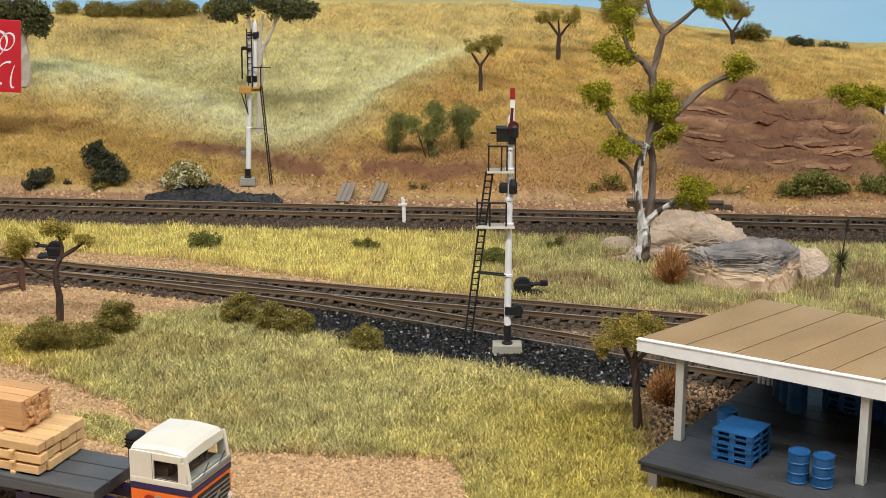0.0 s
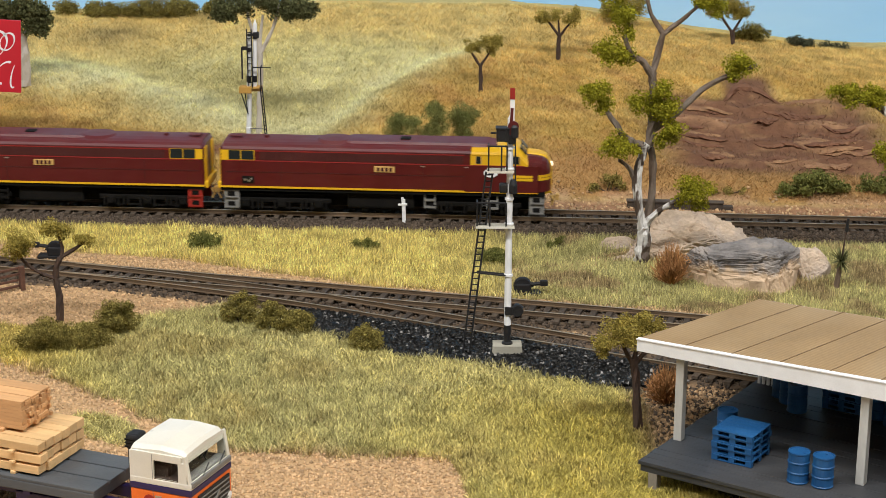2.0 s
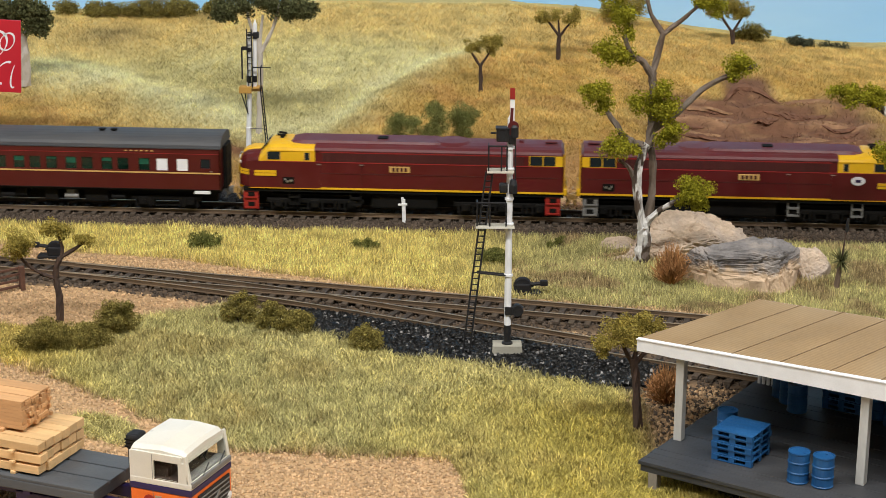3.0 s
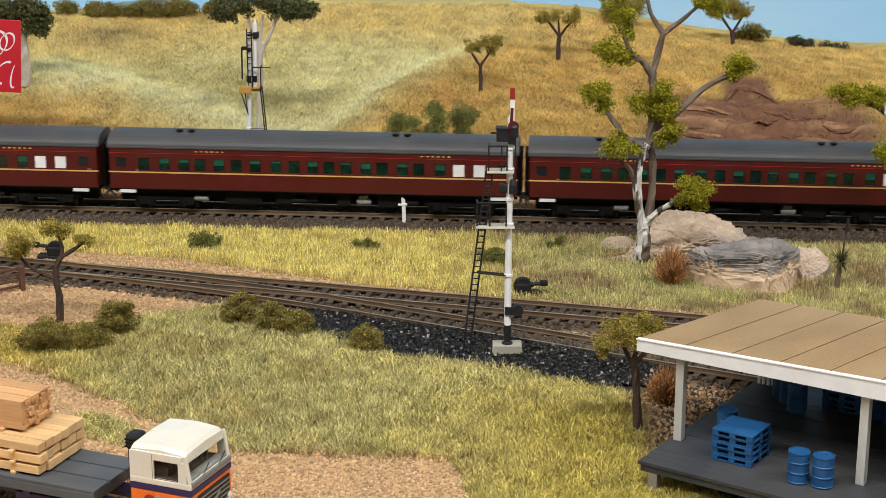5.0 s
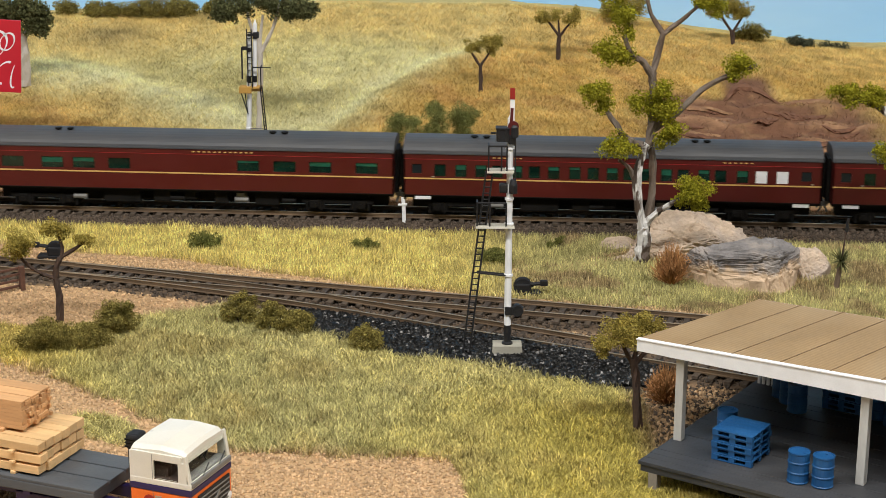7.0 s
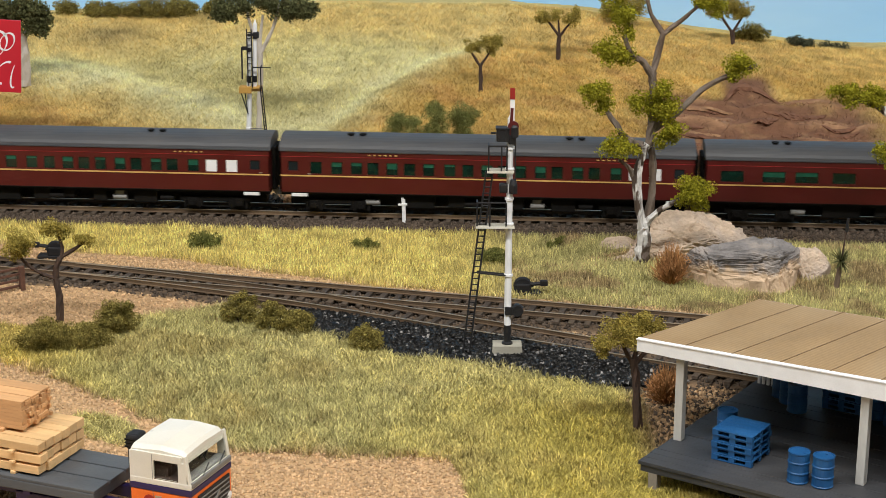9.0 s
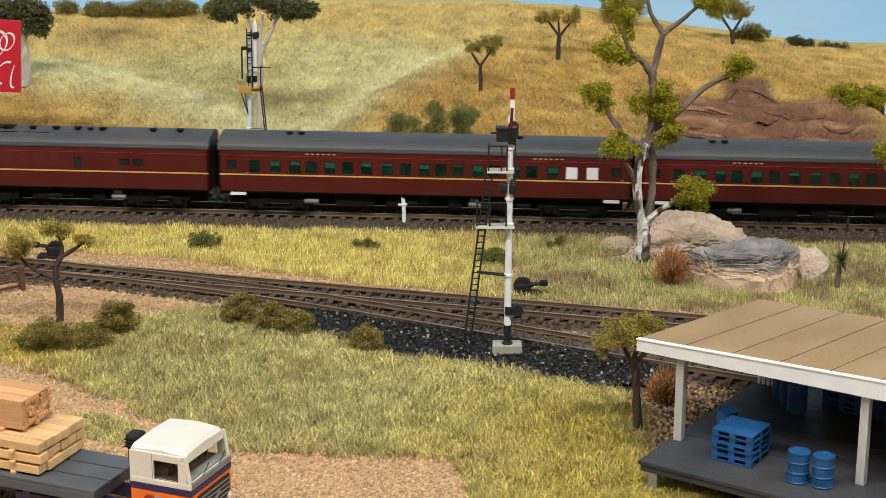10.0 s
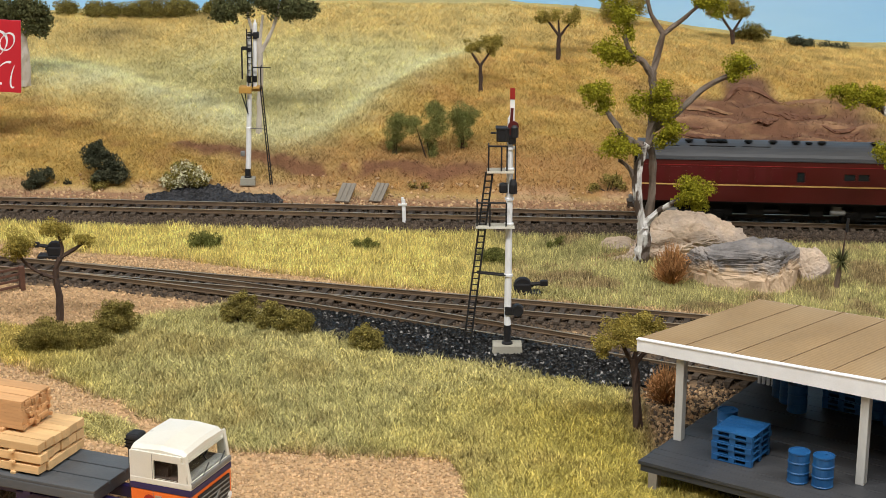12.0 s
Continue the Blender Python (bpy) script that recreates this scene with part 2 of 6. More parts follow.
def box(bm, x0, x1, y0, y1, z0, z1, bevel=0.0, m=None):
    made = bmesh.ops.create_cube(bm, size=1.0)["verts"]
    for v in made:
        v.co = Vector(((x0 + x1) / 2 + v.co.x * (x1 - x0), (y0 + y1) / 2 + v.co.y * (y1 - y0), (z0 + z1) / 2 + v.co.z * (z1 - z0)))
    if bevel:
        edges = list({e for v in made for e in v.link_edges})
        out = bmesh.ops.bevel(bm, geom=edges, offset=bevel, segments=2, affect="EDGES", profile=0.6)
        made = list({v for f in out["faces"] for v in f.verts} | {v for v in made if v.is_valid})
    if m is not None:
        bmesh.ops.transform(bm, matrix=m, verts=made)
    return bm


def rod(bm, p0, p1, r0, r1=None, seg=8):
    p0, p1 = Vector(p0), Vector(p1)
    d = p1 - p0
    made = bmesh.ops.create_cone(bm, cap_ends=True, segments=seg, radius1=r0, radius2=r0 if r1 is None else r1, depth=d.length)["verts"]
    bmesh.ops.transform(bm, matrix=Matrix.Translation((p0 + p1) / 2) @ d.to_track_quat("Z", "Y").to_matrix().to_4x4(), verts=made)
    return bm


def loft(bm, sections, closed=True):
    rows = [[bm.verts.new(p) for p in s] for s in sections]
    n = len(rows[0])
    for a, c in zip(rows, rows[1:]):
        for i in range(n if closed else n - 1):
            j = (i + 1) % n
            bm.faces.new((a[i], a[j], c[j], c[i]))
    bm.faces.new(rows[0])
    bm.faces.new(rows[-1])
    return bm


def lathe(bm, profile, seg=16, m=None):
    return loft(bm, [[(m or Matrix()) @ Vector((r * math.cos(2 * math.pi * i / seg), r * math.sin(2 * math.pi * i / seg), z)) for i in range(seg)] for r, z in profile])


def arch(x, w, zb, zs, zt, n=9):
    """A cross-section: straight sides from zb to zs and a rounded top up to zt."""
    pts = [(x, -w, zb)]
    for i in range(n + 1):
        a = math.pi * i / n
        pts.append((x, -w * math.copysign(abs(math.cos(a)) ** 0.75, math.cos(a)), zs + (zt - zs) * abs(math.sin(a)) ** 0.9))
    return pts + [(x, w, zb)]


def B():
    return bmesh.new()


def array_mesh(name, verts, faces, mat, tint=None):
    """A mesh from arrays: verts N x 3 in metres, faces M x 3 or 4."""
    me = bpy.data.meshes.new(name)
    k = faces.shape[1]
    me.vertices.add(len(verts))
    me.vertices.foreach_set("co", np.asarray(verts, dtype=np.float32).ravel())
    me.loops.add(faces.size)
    me.loops.foreach_set("vertex_index", faces.astype(np.int32).ravel())
    me.polygons.add(len(faces))
    me.polygons.foreach_set("loop_start", np.arange(0, faces.size, k, dtype=np.int32))
    me.update(calc_edges=True)
    if tint is not None:
        a = me.attributes.new("tint", "FLOAT_COLOR", "POINT")
        a.data.foreach_set("color", np.concatenate([tint, np.ones((len(tint), 1))], 1).astype(np.float32).ravel())
    me.materials.append(M[mat])
    return me


# ---- the lie of the land ----
LATTICE = np.random.RandomState(5).rand(256, 256)


def rough2(x, y, s, octaves=3):
    """Smooth noise from 0 to 1 over the plan; s is its wavelength in metres."""
    out, amp, total = 0.0, 1.0, 0.0
    for k in range(octaves):
        u, v = np.asarray(x) / s * 2 ** k + 37.3 * k + 91, np.asarray(y) / s * 2 ** k + 17.1 * k + 53
        i, j = np.floor(u).astype(int), np.floor(v).astype(int)
        a, c = u - i, v - j
        a, c = a * a * (3 - 2 * a), c * c * (3 - 2 * c)
        g = lambda p, q: LATTICE[p % 256, q % 256]
        out = out + amp * ((g(i, j) * (1 - a) + g(i + 1, j) * a) * (1 - c) + (g(i, j + 1) * (1 - a) + g(i + 1, j + 1) * a) * c)
        total += amp
        amp *= 0.5
    return out / total


def step(v, a, c):
    t = np.clip((np.asarray(v) - a) / (c - a), 0, 1)
    return t * t * (3 - 2 * t)


def rear_y(x):
    """Centre line of the rear track."""
    return 1.062 - 0.067 * np.asarray(x)


def main_y(x):
    """Centre line of the front main track."""
    x = np.asarray(x)
    inner = np.clip(x, -0.45, 0.45)
    return 0.8991 - 0.253 * inner - 0.067 * (x - inner)


def siding_y(x):
    """Centre line of the siding, which leaves the main track at a turnout."""
    x = np.asarray(x)
    s = np.clip(x + 0.22, 0, 0.17)
    r = np.clip(x + 0.05, 0, 0.45)
    return np.where(x < -0.22, main_y(x), 0.9548 - 0.253 * s - 0.697 * s * s - 0.49 * r - 0.067 * np.clip(x - 0.4, 0, 9))
FOLD_X = (-0.42, -0.31, -0.235, -0.155, -0.11, -0.083, -0.052, -0.01, 0.05)
FOLD_T = (0.66, 0.62, 0.56, 0.34, 0.22, 0.26, 0.44, 0.63, 0.85)
LIP_X = (-0.20, -0.16, -0.11, -0.066, 0.05)
LIP_T = (0.22, 0.165, 0.115, 0.085, 0.08)


CREST_X = (-2.7, -0.34, -0.284, -0.211, -0.167, -0.098, 0.049, 0.114, 0.201, 0.267, 0.34, 2.7)
CREST_Z = (0.06, 0.0606, 0.063, 0.0599, 0.0658, 0.0714, 0.0704, 0.0651, 0.0503, 0.0419, 0.037, 0.035)


def height(x, y):
    """The ground's height in metres over the plan."""
    x, y = np.asarray(x, dtype=float), np.asarray(y, dtype=float)
    foot = rear_y(x) + 0.048
    t = np.clip((y - foot) / (1.42 - foot), 0, 1.3)
    crest = np.interp(x, CREST_X, CREST_Z)
    t1 = np.minimum(t, 1.0)
    z = crest * (0.10 * step(t, 0.0, 0.10) + 0.90 * t1 ** 0.92) - 0.03 * np.clip(t - 1.0, 0, 1)
    # folds of the hill: a hollow and a spur
    fold = step(t, 0.05, 0.35) * (1 - step(t, 0.75, 1.0))
    z = z + fold * 0.003 * np.sin((x * 7.0 + y * 5.0 + 0.4) * 2.2) + fold * 0.007 * (rough2(x, y, 0.08) - 0.5) + step(t, 0.02, 0.1) * 0.0022 * (rough2(x, y, 0.022) - 0.5)
    up = t - np.interp(x, FOLD_X, FOLD_T)
    west = 1 - step(x, -0.16, -0.06)
    z = z + fold * (west * (0.0040 * np.exp(-(up / 0.09) ** 2) - 0.0045 * np.exp(-((up - 0.19) / 0.10) ** 2))
                    + (1 - west) * (1 - step(x, 0.0, 0.06)) * (0.0045 * np.exp(-((up + 0.13) / 0.10) ** 2) - 0.0045 * np.exp(-((up - 0.04) / 0.08) ** 2)))
    # a crumbling lip of red earth low on the slope
    lip = t - np.interp(x, LIP_X, LIP_T)
    z = z + step(x, -0.20, -0.15) * (1 - step(x, 0.01, 0.05)) * (step(lip + 0.05 * (rough2(x, y, 0.012) - 0.5), -0.03, 0.0) * (1 - step(lip, 0.0, 0.10)) * 0.0030 - 0.0014 * np.exp(-((lip + 0.02) / 0.018) ** 2))
    # red cutting with ledges
    cut = step(x, 0.125, 0.16) * (1 - step(x, 0.275, 0.30)) * step(t, 0.10, 0.2) * (1 - step(t, 0.52 , 0.68))
    wob = rough2(x, y, 0.05) - 0.5
    ledge = np.abs(((t + 0.10 * wob) * 9.0) % 1.0 - 0.5) * 2.0
    z = z + cut * 0.003 * (rough2(x, y, 0.012) - 0.5) + cut * (0.009 * ledge ** 2 * rough2(x, y, 0.025, 4) - 0.004)
    # beds of the tracks
    for c, w, h in ((rear_y(x), 0.024, 0.0027), (main_y(x), 0.021, 0.0017), (siding_y(x), 0.021, 0.0017)):
        d = np.abs(y - c)
        z = np.maximum(z, h * (1 - step(d, w - 0.008, w + 0.004)))
    flat = 1 - step(t, 0.0, 0.1)
    z = z + flat * 0.0016 * (rough2(x, y, 0.05) - 0.5) * step(np.abs(y - rear_y(x)), 0.02, 0.035)
    # a low swell under the black ballast round the signal
    z = z + 0.0018 * np.exp(-(((x - 0.03) / 0.07) ** 2 + ((y - 0.842 + 0.35 * (x - 0.03)) / 0.018) ** 2))
    return z


def lerp(a, c, k):
    return a * (1 - k[:, None]) + np.asarray(c) * k[:, None]


def dirt_patch(x, y):
    """1 where bare sandy ground shows in front of the tracks."""
    n = (rough2(x, y, 0.04) - 0.5) * 0.022 + (rough2(x, y, 0.012) - 0.5) * 0.014
    # forecourt with the lane to the gate, and the strip along the railway
    edge = np.interp(x, (-0.26, -0.195, -0.166, -0.13, -0.085, -0.042, 0.002, 0.010, 0.016), (0.826, 0.815, 0.785, 0.754, 0.717, 0.705, 0.698, 0.672, 0.60))
    front = 1 - step(y + n - edge, -0.003, 0.005)
    tuft = ((x + 0.143) / 0.017) ** 2 + ((y - 0.735 + 0.6 * (x + 0.143)) / 0.014) ** 2
    front = front * step(tuft + 40 * n, 0.8, 1.15)
    low = np.interp(x, (-0.26, -0.182, -0.155, -0.11, -0.09), (0.866, 0.866, 0.877, 0.895, 0.915))
    along = step(y + n * 0.7, low - 0.004, low + 0.004) * (1 - step(x + n, -0.105, -0.08))
    yard = step(x * 0.829 - (y - 0.675) * 0.559, 0.075, 0.09) * step(y + 0.67 * x, 0.735, 0.75)
    return np.clip(front + along, 0, 1), yard


def black_heap(x, y):
    n = (rough2(x, y, 0.02) - 0.5) * 0.02
    d = siding_y(x) - y
    lower = 0.043 - 0.22 * np.clip(-x - 0.02, 0, 1) - 0.10 * np.clip(x - 0.06, 0, 1)
    near = step(d + n * 0.4, 0.006, 0.012) * (1 - step(d + n, lower - 0.003, lower + 0.004)) * step(x, -0.078, -0.06) * (1 - step(x, 0.098, 0.115))
    return near


def far_heap(x, y):
    n = (rough2(x, y, 0.02) - 0.5) * 0.016
    return step(x, -0.186, -0.172) * (1 - step(x, -0.11, -0.098)) * step(y + n, 1.098, 1.102) * (1 - step(y + n + 3.2 * np.abs(x + 0.145) * 0.10, 1.122, 1.13))


def colour(x, y):
    """Base colour of ground and grass over the plan, hill fold shading included, and how grassy it is."""
    x, y = np.asarray(x, dtype=float), np.asarray(y, dtype=float)
    foot = rear_y(x) + 0.048
    t = np.clip((y - foot) / (1.42 - foot), 0, 1.2)
    n1, n2, n3 = rough2(x, y, 0.12), rough2(x, y, 0.03), rough2(x, y, 0.3)
    sand = np.array((0.47, 0.33, 0.19))
    col = np.tile(np.array((0.50, 0.435, 0.155)), (len(x), 1))
    # greyish green across the middle, yellow-green towards the platform and the lane
    pale = step(x + 0.05 * (n1 - 0.5), -0.165, -0.12) * (1 - step(x + 0.55 * (0.80 - y) + 0.08 * (n1 - 0.5), 0.0, 0.055))
    col = lerp(col, (0.53, 0.475, 0.21), pale * (0.55 + 0.45 * step(n2, 0.35, 0.65)))
    col = lerp(col, (0.42, 0.39, 0.165), pale * step(n1, 0.5, 0.7) * 0.6)
    col = lerp(col, (0.48, 0.395, 0.085), step(x, 0.0, 0.06) * (1 - step(y, 0.74, 0.79)) * 0.8)
    col = lerp(col, (0.60, 0.47, 0.11), (1 - step(x, -0.20, -0.17)) * 0.8)
    col = lerp(col, (0.40, 0.31, 0.11), step(n2, 0.55, 0.75) * 0.5)
    # the middle strip: yellow towards the sides, greener by the rocks
    mid = step(y, 0.905 - 0.25 * x, 0.915 - 0.25 * x) * (1 - step(t, 0.0, 0.02))
    col = lerp(col, (0.72, 0.60, 0.20), mid * (1 - step(x, -0.02, 0.08)) * 0.9)
    col = lerp(col, (0.48, 0.44, 0.19), mid * step(x, 0.0, 0.09))
    col = lerp(col, (0.30, 0.21, 0.11), mid * step(x, 0.02, 0.06) * step(rough2(x, y, 0.018), 0.52, 0.68) * 0.8)
    grassy = np.ones(len(x))
    # the hill: ochre below and to the right, pale across the upper left
    hill = step(t, 0.0, 0.03)
    n5 = rough2(x, y, 0.015)
    h = np.tile(np.array((0.43, 0.29, 0.085)), (len(x), 1))
    h = lerp(h, (0.51, 0.365, 0.125), step(n2, 0.4, 0.7))
    h = lerp(h, (0.37, 0.21, 0.075), step(n5, 0.5, 0.75) * 0.5)
    # pale grass above the fold, lit lip painted brightest, shaded hollow behind painted greyer
    up = t - np.interp(x, FOLD_X, FOLD_T) + 0.14 * (n1 - 0.5) + 0.06 * (n2 - 0.5)
    west = 1 - step(x + 0.06 * (n1 - 0.5), 0.0, 0.07)
    h = lerp(h, (0.50, 0.45, 0.23), west * step(up, -0.24, 0.06))
    h = lerp(h, (0.585, 0.56, 0.35), west * np.exp(-((up - 0.05) / 0.075) ** 2) * (0.55 + 0.45 * step(n2, 0.35, 0.6)))
    h = lerp(h, (0.37, 0.33, 0.155), west * step(x, -0.26, -0.2) * np.exp(-((up - 0.22) / 0.10) ** 2) * step(n2, 0.3, 0.6) * 0.75)
    h = lerp(h, (0.55, 0.51, 0.28), west * step(x, -0.14, -0.08) * np.exp(-((up - 0.24) / 0.10) ** 2) * 0.7)
    h = lerp(h, (0.50, 0.385, 0.155), step(t + 0.1 * (n1 - 0.5), 0.66, 0.88) * (0.85 - 0.4 * step(x, 0.05, 0.12)))
    h = lerp(h, (0.27, 0.21, 0.095), np.exp(-((x + 0.25) / 0.03) ** 2 - ((t - 0.87) / 0.05) ** 2) * 0.8)
    h = lerp(h, (0.36, 0.20, 0.085), (1 - step(t + 0.08 * (n2 - 0.5), 0.10, 0.24)) * step(x, -0.2, 0.0) * 0.75)
    lip = t - np.interp(x, LIP_X, LIP_T) + 0.05 * (n2 - 0.5)
    red = step(x, -0.205, -0.15) * (1 - step(x, 0.0, 0.05)) * np.exp(-((lip + 0.006) / 0.019) ** 2) * step(n5, 0.25, 0.5)
    h = lerp(h, (0.19, 0.09, 0.05), np.clip(red * 1.3, 0, 0.95))
    cut = step(x, 0.12, 0.165) * (1 - step(x, 0.28, 0.31)) * step(t, 0.09, 0.19) * (1 - step(t + 0.14 * (n2 - 0.5), 0.53 , 0.64))
    tip = (1 - step(np.abs(x - 0.216), 0.010, 0.024)) * step(t, 0.5, 0.6) * (1 - step(t, 0.68, 0.74))
    cut = np.clip(cut + tip, 0, 1)
    wob = rough2(x, y, 0.05) - 0.5
    ledge = np.abs(((t + 0.10 * wob) * 9.0) % 1.0 - 0.5) * 2.0
    h = lerp(h, (0.15, 0.072, 0.046), cut * 0.96)
    h = lerp(h, (0.28, 0.16, 0.085), cut * step(rough2(x * 0.5, y, 0.006), 0.58, 0.72) * 0.6)
    h = lerp(h, (0.32, 0.18, 0.10), cut * step(ledge, 0.6, 0.95) * step(n2, 0.4, 0.7))
    # rubble at the hill's foot
    rub = (1 - step(t, 0.02, 0.06)) * step(n2, 0.3, 0.5)
    h = lerp(h, (0.43, 0.27, 0.155), rub)
    # hill colour grows lighter up the slope
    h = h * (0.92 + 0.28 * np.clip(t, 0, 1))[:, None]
    verge = step(y, rear_y(x) + 0.02, rear_y(x) + 0.026) * (1 - hill)
    col = lerp(col, (0.33, 0.195, 0.115), verge)
    grassy = grassy * (1 - 0.9 * verge)
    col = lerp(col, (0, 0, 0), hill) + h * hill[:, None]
    grassy = grassy * (1 - hill * np.clip(0.9 * cut + 0.9 * red + 0.8 * (1 - step(t, 0.015, 0.05)), 0, 1))
    # bare ground
    bare, yard = dirt_patch(x, y)
    bare = bare * (1 - hill) * (1 - mid)
    n4 = (n2 - 0.5) * 0.012
    wide = np.interp(x, (-0.3, -0.15, -0.055, 0.005, 0.06, 0.13), (0.047, 0.049, 0.034, 0.028, 0.024, 0.028))
    edge = mid * (1 - step(y + n4 - main_y(x) - wide, -0.004, 0.004))
    bare = np.clip(bare + edge, 0, 1)
    col = lerp(col, sand, bare)
    yard = yard * (1 - mid) * (1 - hill)
    col = lerp(col, (0.17, 0.14, 0.11), yard)
    between = step(y, siding_y(x) - 0.012, siding_y(x) - 0.008) * (1 - step(y, main_y(x), main_y(x) + 0.004)) * step(x, -0.2, -0.18)
    by_shed = step(x, 0.075, 0.095) * (1 - step(y, siding_y(x), siding_y(x) + 0.004)) * step(y - 0.675 + 1.35 * (0.0769 - x) * 1.0, -0.03, 0.0) * step(y, 0.69, 0.71)
    col = lerp(col, (0.25, 0.185, 0.125), between)
    col = lerp(col, (0.30, 0.21, 0.135), np.clip(by_shed * (1 - hill) * (1 - mid), 0, 1))
    grassy = grassy * (1 - between) * (1 - by_shed * (1 - mid) * (1 - hill))
    grassy = grassy * (1 - bare) * (1 - yard)
    for c, w in ((rear_y(x), 0.028), (main_y(x), 0.022), (siding_y(x), 0.022)):
        bed = 1 - step(np.abs(y - c) + (n2 - 0.5) * 0.006, w - 0.005, w)
        col = lerp(col, (0.12, 0.09, 0.065), bed)
        grassy = grassy * (1 - bed)
    heap = np.clip(black_heap(x, y) + far_heap(x, y), 0, 1)
    col = lerp(col, (0.035, 0.034, 0.035), heap)
    return col, grassy * (1 - heap)


def sheet(xs, ys):
    gx, gy = np.meshgrid(xs, ys, indexing="xy")
    x, y = gx.ravel(), gy.ravel()
    v = np.stack([x, y, height(x, y)], 1)
    nx, ny = len(xs), len(ys)
    k = (np.arange(ny - 1)[:, None] * nx + np.arange(nx - 1)[None, :]).ravel()
    col, grassy = colour(x, y)
    # brown soil under grass, darkened to paint in the shaded gaps between fibres
    soil_shade = 1 - 0.62 * grassy * (1 - step(y, 1.07, 1.12))
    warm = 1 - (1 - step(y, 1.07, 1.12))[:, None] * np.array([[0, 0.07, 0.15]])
    return v, np.stack([k, k + 1, k + nx + 1, k + nx], 1), col * soil_shade[:, None] * warm


def build_land():
    xs = np.concatenate([np.linspace(-2.8, -0.5, 60)[:-1], np.linspace(-0.5, 0.5, 420), np.linspace(0.5, 2.8, 60)[1:]])
    ys = np.concatenate([np.linspace(0.5, 0.64, 20)[:-1], np.linspace(0.64, 1.44, 360), np.linspace(1.44, 1.5, 8)[1:]])
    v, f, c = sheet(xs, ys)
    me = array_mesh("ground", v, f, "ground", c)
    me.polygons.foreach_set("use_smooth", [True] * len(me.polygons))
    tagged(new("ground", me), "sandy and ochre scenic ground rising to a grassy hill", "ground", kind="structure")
    bm = B()
    box(bm, -2800, 2800, 480, 1540, -60, -4)
    box(bm, -2800, 2800, 478, 500, -150, 2)
    single("layout_board", bm, "board", pose(0, 0, 0), "dark painted timber board under the whole layout", "layout board", kind="structure")
    bm = B()
    for x in (-2600, -1300, 0, 1300, 2600):
        for y in (560, 1460):
            box(bm, x - 35, x + 35, y - 35, y + 35, -900, -60)
    single("layout_legs", bm, "board", pose(0, 0, 0), "square timber legs that carry the layout board", "legs", kind="structure")
    bm = B()
    box(bm, -2800, 2800, 1500, 1512, -58, 420)
    single("backdrop", bm, "sky", pose(0, 0, 0), "painted pale blue sky board behind the hill", "backdrop", kind="structure")
    for name, dims in (("wall_north", (-4000, 4000, 2400, 2500, -900, 1700)), ("wall_south", (-4000, 4000, -2600, -2500, -900, 1700)),
                       ("wall_west", (-4100, -4000, -2500, 2400, -900, 1700)), ("wall_east", (4000, 4100, -2500, 2400, -900, 1700)),
                       ("ceiling", (-4000, 4000, -2500, 2400, 1700, 1800)), ("floor", (-4000, 4000, -2500, 2400, -1000, -900))):
        single(name, box(B(), *dims), "wallpaint" if name != "floor" else "board", pose(0, 0, 0), "plain painted " + name.split("_")[0] + " of the room", name.split("_")[0], kind="structure")


build_land()


# ---- loose scatter: fibres and stones ----
def scatter(n, x0, x1, y0, y1, seed):
    r = np.random.RandomState(seed)
    return r.uniform(x0, x1, n), r.uniform(y0, y1, n), r


